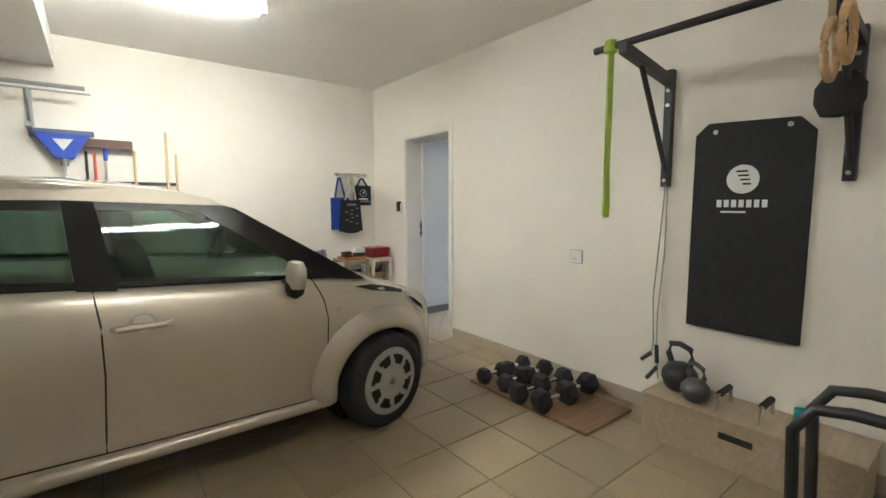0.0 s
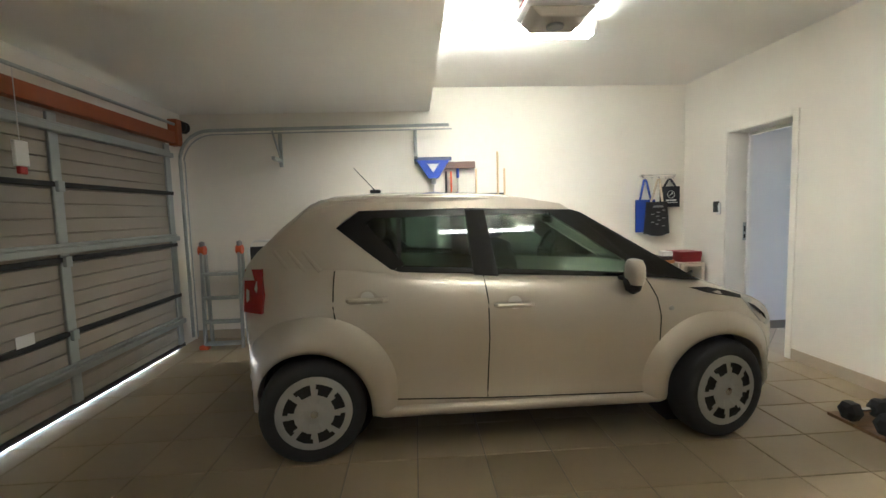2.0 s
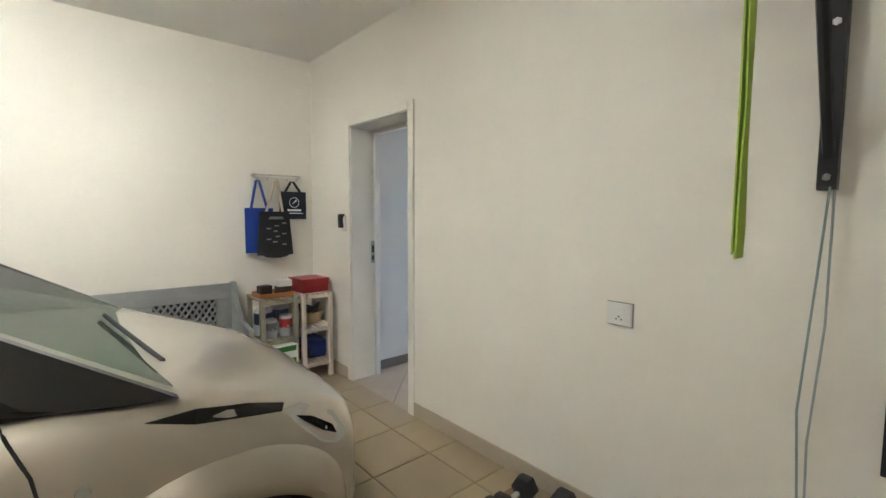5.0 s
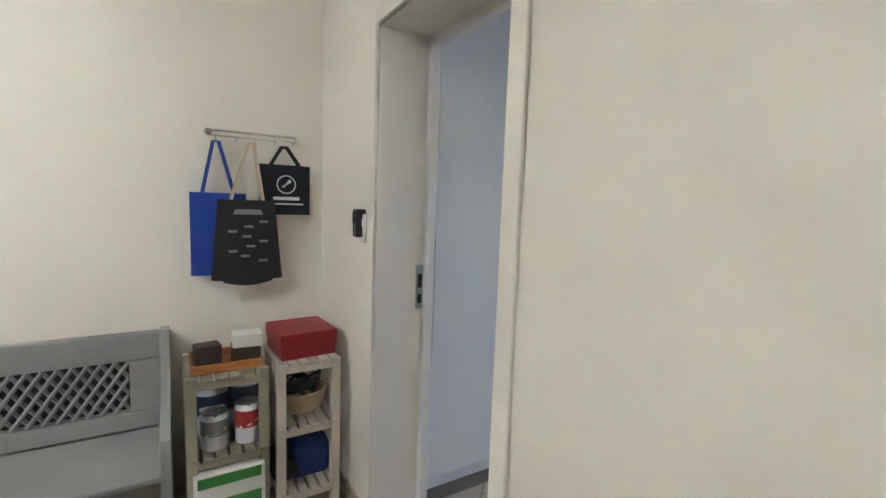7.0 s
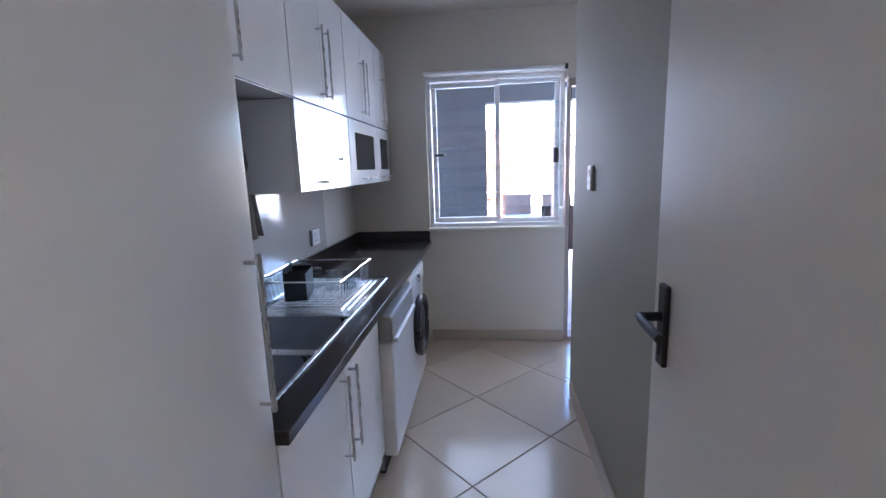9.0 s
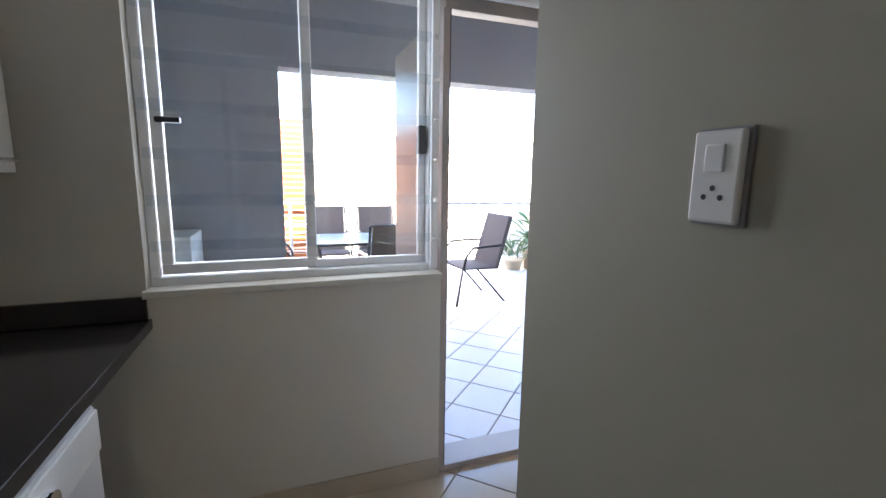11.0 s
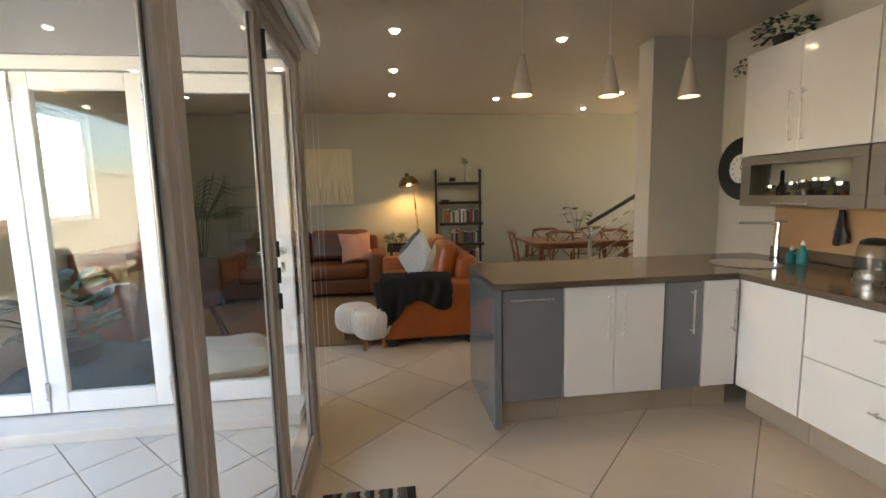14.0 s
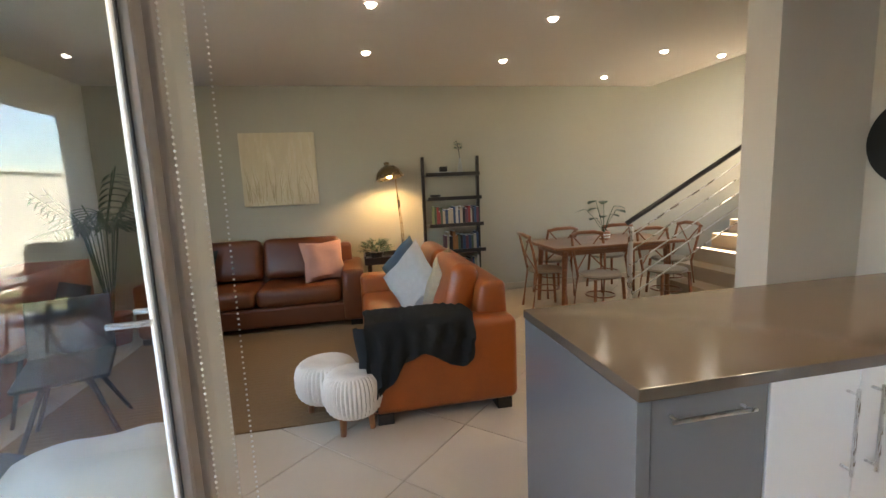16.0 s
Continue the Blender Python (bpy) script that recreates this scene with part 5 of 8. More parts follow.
part("print_band", P([(-0.47, 1.40), (-0.33, 1.40), (-0.345, 1.425), (-0.455, 1.425)], "y", -0.044, -0.0415), bpy.data.materials["grey_print"], b2)
part("lining", P([(-0.55, 1.075), (-0.25, 1.075), (-0.30, 1.05), (-0.48, 1.045)], "y", -0.02, -0.004), WHITE_PLASTIC, b2)
b3 = tote("tote_bag", -0.335, -0.085, 1.655, 1.40, -0.215, NAVY, NAVY, -0.04, "navy square tote bag with white printing")
part("print", T([(-0.21 + 0.045 * math.cos(a), -0.036, 1.555 + 0.045 * math.sin(a)) for a in [k * math.tau / 24 for k in range(24)]], 0.003, 6, closed=True), WHITE_INK, b3)
part("print", P([(-0.235, 1.54), (-0.222, 1.54), (-0.20, 1.58), (-0.187, 1.58), (-0.187, 1.565)], "y", -0.038, -0.036), WHITE_INK, b3)
part("print", B((-0.275, -0.0375, 1.475), (-0.145, -0.0355, 1.492)), WHITE_INK, b3)
part("print", B((-0.295, -0.036, 1.452), (-0.125, -0.034, 1.459)), WHITE_INK, b3)

# shelf units beside the door
def shelf_unit(name, x0, x1, m, label, y0=-0.52, y1=-0.16, top=0.76, levels=(0.14, 0.45, 0.745), slatted=True):
    t = thing(name, (0, 0, 0), label, "shelf unit")
    for x in (x0, x1 - 0.04):
        for y in (y0, y1 - 0.04):
            part("leg", B((x, y, 0), (x + 0.04, y + 0.04, top), 0.004), m, t)
    for z in levels:
        part("rail", B((x0 + 0.04, y0 + 0.004, z - 0.03), (x1 - 0.04, y0 + 0.026, z), 0.003), m, t)
        part("rail", B((x0 + 0.04, y1 - 0.026, z - 0.03), (x1 - 0.04, y1 - 0.004, z), 0.003), m, t)
        n = 6
        for k in range(n):
            w = (x1 - x0) / n
            part("slat", B((x0 + k * w + 0.006, y0 - 0.004, z), (x0 + (k + 1) * w - 0.006, y1, z + 0.015), 0.003, 1), m, t)
    return t
WHITE_WOOD = mat("white_washed_wood", (0.60, 0.53, 0.45), 0.6, var=0.08, scale=8, bump=0.04, stretch=(1, 1, 6))
GREY_WOOD = mat("grey_green_painted_wood", (0.28, 0.26, 0.19), 0.6, var=0.1, scale=8, bump=0.04)
shelf_unit("slatted_shelf", -0.345, -0.06, WHITE_WOOD, "whitewashed slatted wooden shelf unit beside the doorway")
shelf_unit("painted_shelf", -0.69, -0.375, GREY_WOOD, "grey-green painted wooden shelf unit against the wall", levels=(0.10, 0.40, 0.735))
RED_CARD = mat("red_card", (0.24, 0.012, 0.016), 0.45, var=0.1, scale=10)
rb = thing("red_box", (-0.20, -0.34, 0.762), "dark red flat gift box on the white shelf", "box", 4)
part("base", B((-0.125, -0.13, 0.0), (0.125, 0.13, 0.085), 0.004), RED_CARD, rb)
part("lid", B((-0.13, -0.135, 0.055), (0.13, 0.135, 0.12), 0.004), RED_CARD, rb)
ORANGE_WOOD = wood("orange_wood_tray", (0.30, 0.11, 0.03), (0.42, 0.17, 0.05), 0.4)
tr = thing("tray", (-0.53, -0.36, 0.752), "orange wooden tray with dark boxes on the shelf", "tray")
part("base", B((-0.14, -0.11, 0.0), (0.14, 0.11, 0.012), 0.003), ORANGE_WOOD, tr)
for lo, hi in (((-0.14, -0.11, 0.012), (0.14, -0.10, 0.04)), ((-0.14, 0.10, 0.012), (0.14, 0.11, 0.04)), ((-0.14, -0.10, 0.012), (-0.13, 0.10, 0.04)), ((0.13, -0.10, 0.012), (0.14, 0.10, 0.04))):
    part("rim", B(lo, hi, 0.003, 1), ORANGE_WOOD, tr)
DKB = mat("dark_brown_card", (0.035, 0.022, 0.018), 0.6, var=0.2)
solo("small_box", B((-0.05, -0.04, 0), (0.05, 0.04, 0.085), 0.004), DKB, "small dark brown box in the tray", "box", (-0.60, -0.36, 0.764), 8)
sb = thing("photo_box", (-0.45, -0.38, 0.764), "white and dark brown box in the tray", "box", -6)
part("box", B((-0.06, -0.05, 0), (0.06, 0.05, 0.07), 0.003), DKB, sb)
part("card", B((-0.055, -0.045, 0.07), (0.065, 0.055, 0.125), 0.003), WHITE_PLASTIC, sb)
BASK = mat("woven_basket", (0.50, 0.38, 0.22), 0.8, var=0.25, scale=60, bump=0.5, bscale=90)
bk = thing("basket", (-0.20, -0.33, 0.466), "woven basket filled with black cables on the shelf", "basket")
part("weave", L([(0.075, 0.0), (0.10, 0.02), (0.125, 0.09), (0.128, 0.11), (0.118, 0.11), (0.09, 0.03)], 24), BASK, bk, smooth=True)
CAB = mat("black_cable", (0.012, 0.012, 0.014), 0.5)
bm = bmesh.new()
for k in range(5):
    T([(0.085 * math.cos(a + k) * (0.7 + 0.1 * k), 0.085 * math.sin(a + k), 0.10 + 0.03 * math.sin(a * 2 + k) + 0.012 * k) for a in [i * math.tau / 18 for i in range(18)]], 0.007, 6, bm, True)
cb = solo("cable_coil", bm, CAB, "tangle of black cables in the basket", "cables", (-0.20, -0.33, 0.466))
solo("charger", B((-0.05, -0.03, 0), (0.05, 0.03, 0.05), 0.01), CAB, "black charger brick in the basket", "charger", (-0.22, -0.36, 0.565), 20)
solo("tool_bag", B((-0.09, -0.12, 0), (0.09, 0.12, 0.17), 0.03, 3), mat("blue_nylon", (0.01, 0.03, 0.16), 0.7, var=0.3, scale=12), "dark blue nylon bag on the lower shelf", "bag", (-0.17, -0.32, 0.156))
solo("shoe_pile", cushion(0.12, 0.26, 0.10, 0.4), MATT_BLACK, "black shoes pushed onto the lower shelf", "shoes", (-0.29, -0.33, 0.21), smooth=True)
CAN_W = mat("paint_can_label", (0.55, 0.56, 0.60), 0.35, var=0.15, scale=14)
def can(at, r, h, band, label):
    t = thing("paint_can", at, label, "paint can", group="paint cans on the shelf")
    part("tin", L([(r * 0.97, 0), (r, 0.006), (r, h - 0.006), (r * 0.96, h), (r * 0.9, h - 0.004)], 24), CAN_W, t, smooth=True)
    part("label_band", L([(r + 0.001, h * 0.42), (r + 0.0018, h * 0.42), (r + 0.0018, h * 0.86), (r + 0.001, h * 0.86)], 24), band, t)
    part("lid", L([(0.0, h - 0.006), (r * 0.9, h - 0.006), (r * 0.92, h + 0.004), (0.0, h + 0.002)], 24), STEEL, t)
    part("swirl", T([(-r * 0.7, -r * 0.75, h * 0.45), (0, -r * 1.01, h * 0.50), (r * 0.7, -r * 0.76, h * 0.60)], 0.004, 6), WHITE_INK, t)
BAND_N = mat("dark_blue_label", (0.02, 0.03, 0.07), 0.4)
BAND_R = mat("red_label", (0.35, 0.03, 0.03), 0.4)
can((-0.585, -0.27, 0.416), 0.075, 0.22, BAND_N, "white paint tin with a dark blue label")
can((-0.445, -0.27, 0.416), 0.075, 0.24, BAND_N, "white paint tin with a blue label and steel lid")
can((-0.58, -0.42, 0.416), 0.055, 0.15, mat("grey_label", (0.2, 0.2, 0.2), 0.4), "small grey paint tin on the shelf")
can((-0.45, -0.42, 0.416), 0.052, 0.17, BAND_R, "small tin with a red lid on the shelf")
for o in [o for o in bpy.data.objects if o.name == "paint_can"]:
    part("print_bar", B((-0.05, -0.0785, 0.13), (0.05, -0.0765, 0.145)), WHITE_INK, o)
gb = thing("green_crate", (-0.535, -0.40, 0.116), "green and white cardboard carton on the bottom shelf", "carton", 0)
part("carton", B((-0.135, -0.15, 0), (0.135, 0.15, 0.24), 0.004), WHITE_PLASTIC, gb)
part("front_label", B((-0.12, -0.153, 0.02), (0.12, -0.150, 0.13), 0.001), mat("green_card", (0.05, 0.22, 0.04), 0.5), gb, "green printed front")
part("top_label", B((-0.12, -0.153, 0.19), (0.12, -0.150, 0.235), 0.001), bpy.data.materials["green_card"], gb)

# grey storage bench
BENCH = mat("grey_chalk_painted_wood", (0.25, 0.255, 0.25), 0.75, var=0.15, scale=6, bump=0.08, bscale=40, stain=0.5, stain_color=(0.40, 0.34, 0.26), stain_scale=2.5, stretch=(1, 1, 3))
be = thing("storage_bench", (-1.42, 0, 0), "worn grey painted wooden settle with a lattice back", "bench")
part("chest", B((-0.66, -0.48, 0.0), (0.66, -0.06, 0.36), 0.006), BENCH, be)
part("seat", B((-0.68, -0.52, 0.36), (0.68, -0.06, 0.39), 0.008), BENCH, be)
part("back_rail", B((-0.66, -0.06, 0.72), (0.66, -0.02, 0.85), 0.01), BENCH, be)
part("back_rail", B((-0.66, -0.06, 0.39), (0.66, -0.02, 0.48), 0.01), BENCH, be)
for x0, x1 in ((-0.66, -0.52), (-0.06, 0.06), (0.52, 0.66)):
    part("back_stile", B((x0, -0.06, 0.48), (x1, -0.02, 0.72), 0.006), BENCH, be)
part("back_board", B((-0.52, -0.025, 0.48), (0.52, -0.018, 0.72)), MATT_BLACK, be)
for side in (-0.52, 0.06):
    for k in range(-3, 12):
        for s in (-1, 1):
            x = side + k * 0.05
            a, b = (x, 0.48), (x + 0.16, 0.72)
            if s < 0:
                a, b = (x + 0.16, 0.48), (x, 0.72)
            cx0, cx1 = side, side + 0.46
            pts = []
            for q in range(13):
                u = q / 12
                xx, zz = a[0] + (b[0] - a[0]) * u, a[1] + (b[1] - a[1]) * u
                if cx0 <= xx <= cx1:
                    pts.append((xx, -0.044 - 0.008 * s, zz))
            if len(pts) > 2:
                part("lattice", T([pts[0], pts[-1]], 0.009, 4), BENCH, be)
for x in (-0.68, 0.64):
    part("side", P([(-0.52, 0.0), (-0.02, 0.0), (-0.02, 0.86), (-0.08, 0.86), (-0.14, 0.70), (-0.30, 0.56), (-0.50, 0.52), (-0.52, 0.48)], "x", x, x + 0.04, bev=0.005), BENCH, be)

# ---- scullery ----
def bar_handle(parent, p0, p1, out):
    """A steel bar handle between two points, standing off along out."""
    p0, p1, o = Vector(p0), Vector(p1), Vector(out)
    d = (p1 - p0).normalized()
    bm = C(p0 + o * 0.032 - d * 0.018, p1 + o * 0.032 + d * 0.018, 0.006, 10)
    for p in (p0, p1):
        C(p, p + o * 0.032, 0.005, 8, bm=bm)
    return part("handle", bm, STEEL, parent, "brushed steel bar handle")


FY = -0.74  # front of the scullery units
tall = thing("tall_cupboard", (0, 0, 0), "tall white broom cupboard with steel bar handles", "cupboard")
part("carcass", B((0.30, FY + 0.02, 0.10), (0.94, -0.125, 2.41), 0.002), GLOSS_WHITE, tall)
d = part("door", B((0.302, FY, 0.17), (0.938, FY + 0.018, 2.405), 0.002), GLOSS_WHITE, tall)
bar_handle(d, (0.895, FY, 1.0), (0.895, FY, 1.32), (0, -1, 0))
part("plinth", B((0.31, FY + 0.05, 0.0), (0.93, -0.13, 0.10)), TAUPE_BOARD, tall)
base = thing("sink_unit", (0, 0, 0), "white gloss base unit under the scullery sink", "cupboard")
part("carcass", B((0.945, FY + 0.02, 0.10), (1.93, -0.125, 0.45), 0.002), GLOSS_WHITE, base)
part("plinth", B((0.945, FY + 0.05, 0.0), (1.93, -0.13, 0.10)), TAUPE_BOARD, base)
part("side", B((1.912, FY + 0.02, 0.45), (1.93, -0.125, 0.855)), GLOSS_WHITE, base)
part("side", B((0.945, FY + 0.02, 0.45), (0.963, -0.125, 0.855)), GLOSS_WHITE, base)
for x0, x1, hx in ((0.947, 1.436, 1.39), (1.44, 1.928, 1.485)):
    d = part("door", B((x0, FY, 0.17), (x1, FY + 0.018, 0.855), 0.002), GLOSS_WHITE, base)
    bar_handle(d, (hx, FY, 0.52), (hx, FY, 0.80), (0, -1, 0))
top = part("worktop_tmp", B((0.945, FY - 0.03, 0.86), (XW - 0.003, -0.125, 0.90), 0.004), STONE_DARK)
top.name = "worktop"
tagged(top, "dark brown stone worktop along the scullery", "worktop")
cutters = [new("cut", mesh_of("cut", B((1.02, -0.66, 0.8), (1.37, -0.27, 1.0), 0.05, 4), None)), new("cut", mesh_of("cut", B((1.41, -0.66, 0.8), (1.76, -0.27, 1.0), 0.05, 4), None))]
cut(top, cutters)
solo("upstand", B((0.945, -0.145, 0.902), (XW - 0.003, -0.124, 0.985), 0.003), STONE_DARK, "dark brown stone upstand behind the worktop", "upstand")
solo("upstand", B((XW - 0.024, FY - 0.02, 0.902), (XW - 0.003, -0.147, 0.985), 0.003), STONE_DARK, "dark brown stone upstand under the window wall", "upstand")
SPLASH = mat("gloss_grey_splashback", (0.50, 0.47, 0.43), 0.06, var=0.03, scale=3)
solo("splashback", B((0.945, -0.123, 0.985), (3.0, -0.1205, 1.40)), SPLASH, "glossy pale grey glass splashback", "splashback")
SINK_STEEL = mat("sink_steel", (0.36, 0.36, 0.37), 0.34, 1.0, var=0.04, scale=12)
sink = thing("sink", (0, 0, 0), "stainless steel double bowl sink with a drainer", "sink")
for x0, x1 in ((1.02, 1.37), (1.41, 1.76)):
    bm = bmesh.new()
    tmp = bmesh.new()
    bmesh.ops.create_cube(tmp, size=1)
    for v in tmp.verts:
        k = 0.92 if v.co.z < 0 else 1.0
        v.co = Vector(((x0 + x1) / 2 + v.co.x * 0.35 * k, -0.465 + v.co.y * 0.39 * k, 0.82 + v.co.z * 0.165))
    tmp.normal_update()
    bmesh.ops.delete(tmp, geom=[f for f in tmp.faces if f.normal.z > 0.9], context="FACES_ONLY")
    bmesh.ops.bevel(tmp, geom=[e for e in tmp.edges if not e.is_boundary], offset=0.035, segments=4, affect="EDGES", profile=0.5)
    bmesh.ops.solidify(tmp, geom=tmp.faces[:], thickness=0.002)
    join(bm, tmp)
    b = part("bowl", bm, SINK_STEEL, sink, smooth=True)
    part("drain", L([(0.0, 0.0), (0.035, 0.0), (0.04, 0.004), (0.0, 0.005)], 18, ((x0 + x1) / 2, -0.46, 0.741)), CHROME, b)
bm = B((1.0, -0.68, 0.901), (2.42, -0.665, 0.907), 0.002, 1)
B((1.0, -0.265, 0.901), (2.42, -0.25, 0.907), 0.002, 1, bm)
B((1.37, -0.665, 0.901), (1.41, -0.265, 0.906), 0.002, 1, bm)
B((1.0, -0.665, 0.901), (1.02, -0.265, 0.906), 0.002, 1, bm)
B((1.76, -0.665, 0.901), (2.42, -0.265, 0.904), 0.001, 1, bm)
drainer = part("drainer", bm, STEEL, sink)
for k in range(13):
    part("rib", C((1.84, -0.63 + k * 0.028, 0.905), (2.36, -0.63 + k * 0.028, 0.905), 0.004, 6), STEEL, drainer)
tap = thing("tap", (1.40, -0.20, 0.902), "chrome swan-neck mixer tap behind the scullery sink", "tap")
part("spout", T([(0, 0, 0), (0, 0, 0.22), (0, -0.02, 0.26), (0, -0.06, 0.285), (0, -0.15, 0.285), (0, -0.18, 0.26)], 0.012, 10), CHROME, tap, smooth=True)
part("base", L([(0.027, 0), (0.027, 0.012), (0.02, 0.03), (0.018, 0.07)], 18), CHROME, tap, smooth=True)
part("lever", T([(0.015, 0, 0.06), (0.06, 0, 0.075), (0.10, -0.01, 0.085)], 0.006), CHROME, tap)
rk = thing("dish_rack", (2.05, -0.42, 0.909), "wire dish rack on the drainer", "dish rack")
bm = bmesh.new()
for z, s in ((0.008, 0.92), (0.13, 1.0)):
    T([(x * s, y * s, z) for x, y in ((-0.24, -0.20), (0.24, -0.20), (0.24, 0.20), (-0.24, 0.20))], 0.004, 6, bm, True)
for k in range(12):
    x = -0.22 + k * 0.04
    part("wire", T([(x, -0.20, 0.13), (x * 0.92, -0.184, 0.008), (x * 0.92, 0.184, 0.008), (x, 0.20, 0.13)], 0.0025, 5), CHROME, rk)
part("rim", bm, CHROME, rk)
cd = thing("cutlery_caddy", (1.98, -0.36, 0.93), "black plastic cutlery caddy in the dish rack", "caddy", 12)
for lo, hi in (((-0.09, -0.05, 0), (0.09, 0.05, 0.008)), ((-0.09, -0.05, 0), (-0.084, 0.05, 0.13)), ((0.084, -0.05, 0), (0.09, 0.05, 0.13)), ((-0.09, 0.044, 0), (0.09, 0.05, 0.15)), ((-0.09, -0.05, 0), (0.09, -0.044, 0.12)), ((-0.003, -0.05, 0), (0.003, 0.05, 0.12))):
    part("side", B(lo, hi, 0.002, 1), BLACK_PLASTIC, cd)
solo("sponge", B((-0.04, -0.025, 0), (0.04, 0.025, 0.03), 0.006), mat("green_sponge", (0.08, 0.22, 0.04), 0.9, var=0.3, scale=60), "green washing-up sponge in the caddy", "sponge", (1.99, -0.36, 0.955), 12)
GLASSY = glass_mat("drinking_glass", (0.93, 0.96, 0.97))
for i, (x, y) in enumerate(((2.14, -0.46), (2.20, -0.36), (2.17, -0.54))):
    g = thing("drinking_glass", (x, y, 0.915), "clear drinking glass draining upside down", "glass", group="glasses on the rack")
    p = part("glass", L([(0.036, 0), (0.030, 0.10), (0.0, 0.102), (0.0, 0.096), (0.027, 0.095), (0.033, 0)], 18), GLASSY, g, smooth=True)
TOWEL = mat("grey_brown_towel", (0.13, 0.105, 0.085), 0.95, var=0.2, scale=30, bump=0.3, bscale=250)
def hung_towel(name, at, rz, w, h, label, m, folds=5, seed=0):
    bm, cols = bmesh.new(), []
    n, k = 28, 18
    for i in range(n + 1):
        u = i / n
        col = []
        for j in range(k + 1):
            v = j / k
            wd = w * (0.22 + 0.78 * min(1, v * 1.25))
            y = 0.024 * math.sin(u * folds * math.pi + seed + 1.2 * noise.noise((u * 2, v * 2.5, seed + 7))) * (0.5 + 0.6 * v) + 0.01 * noise.noise((u * 4, v * 4, seed))
            z = -h * v * (1 - 0.14 * abs(math.sin(u * 2.6 + seed)) * v)
            dx = 0.03 * noise.noise((u * 3, v * 3, seed + 3)) * v
            col.append((Vector(((u - 0.5) * wd + dx, y - 0.03, z)), Vector(((u - 0.5) * wd + dx, y - 0.018, z))))
        cols.append([(bm.verts.new(a), bm.verts.new(b)) for a, b in col])
    for a, b in zip(cols, cols[1:]):
        for j in range(k):
            bm.faces.new((a[j][0], a[j + 1][0], b[j + 1][0], b[j][0]))
            bm.faces.new((a[j][1], b[j][1], b[j + 1][1], a[j + 1][1]))
    for c in (cols[0], cols[-1]):
        for j in range(k):
            bm.faces.new((c[j][0], c[j][1], c[j + 1][1], c[j + 1][0]))
    for a, b in zip(cols, cols[1:]):
        bm.faces.new((a[0][0], b[0][0], b[0][1], a[0][1]))
        bm.faces.new((a[k][0], a[k][1], b[k][1], b[k][0]))
    return solo(name, bm, m, label, "towel", at, rz, smooth=True)
hung_towel("dish_towel", (1.66, -0.135, 1.78), 0, 0.34, 0.62, "dark brown dish towel hung over the scullery sink", TOWEL, 7, 1.0)
TOWEL_PALE = mat("grey_beige_towel", (0.26, 0.235, 0.21), 0.95, var=0.2, scale=24, bump=0.3, bscale=250)
hung_towel("dish_towel", (1.84, -0.165, 1.72), 4, 0.26, 0.58, "crumpled grey-beige dish towel hung beside a darker one", TOWEL_PALE, 9, 2.4)
solo("towel_hook", T([(1.84, -0.124, 1.74), (1.84, -0.17, 1.73), (1.84, -0.175, 1.76)], 0.006), STEEL, "steel hook for the pale dish towel", "hook")
solo("towel_hook", T([(1.62, -0.124, 1.80), (1.62, -0.17, 1.79), (1.62, -0.175, 1.82)], 0.006), STEEL, "steel hook for the dish towel", "hook")
plate("power_socket", (2.78, -0.124, 1.09), 0, "white double power socket on the splashback", 0.12, 0.10)

# upper cupboards
UY = -0.44
def upper(x0, x1, z0, z1, label, split=None, glassy=False):
    t = thing("wall_cupboard", (0, 0, 0), label, "cupboard", group="scullery wall cupboards")
    part("carcass", B((x0, UY + 0.02, z0), (x1, -0.125, z1), 0.002), GLOSS_WHITE, t)
    parts = [(x0 + 0.002, split - 0.002), (split + 0.002, x1 - 0.002)] if split else [(x0 + 0.002, x1 - 0.002)]
    for k, (a, b) in enumerate(parts):
        d = part("door", B((a, UY, z0 + 0.002), (b, UY + 0.018, z1 - 0.002), 0.002), GLOSS_WHITE, t)
        hx = b - 0.04 if k == 0 else a + 0.04
        bar_handle(d, (hx, UY, z0 + 0.06), (hx, UY, z0 + 0.36), (0, -1, 0))
upper(0.945, 1.905, 1.82, 2.41, "white gloss wall cupboard over the scullery sink", 1.425)
upper(1.91, 2.66, 1.82, 2.41, "white gloss wall cupboard with two doors", 2.285)
upper(2.665, 3.36, 1.82, 2.41, "white gloss wall cupboard with two doors", 3.01)
upper(3.365, XW - 0.004, 1.82, 2.41, "white gloss wall cupboard beside the window", 3.56)
DARK_GLASS = mat("dark_cabinet_glass", (0.02, 0.022, 0.024), 0.05, var=0.1)
for x0, x1 in ((1.91, 2.66), (2.665, 3.36), (3.365, XW - 0.004)):
    t = thing("flap_cupboard", (0, 0, 0), "white gloss flap cupboard with a dark glass panel", "cupboard", group="scullery flap cupboards")
    part("carcass", B((x0, UY + 0.02, 1.415), (x1, -0.125, 1.815), 0.002), GLOSS_WHITE, t)
    d = part("flap", B((x0 + 0.002, UY, 1.417), (x1 - 0.002, UY + 0.018, 1.813), 0.002), GLOSS_WHITE, t)
    m_ = 0.11 * (x1 - x0) / 0.75 + 0.02
    part("glass_panel", B((x0 + m_, UY - 0.002, 1.51), (x1 - m_, UY + 0.004, 1.74)), DARK_GLASS, d)
    bar_handle(d, ((x0 + x1) / 2 - 0.12, UY, 1.455), ((x0 + x1) / 2 + 0.12, UY, 1.455), (0, -1, 0))
DRYWHITE = mat("appliance_white", (0.66, 0.66, 0.66), 0.3, var=0.03, scale=5)
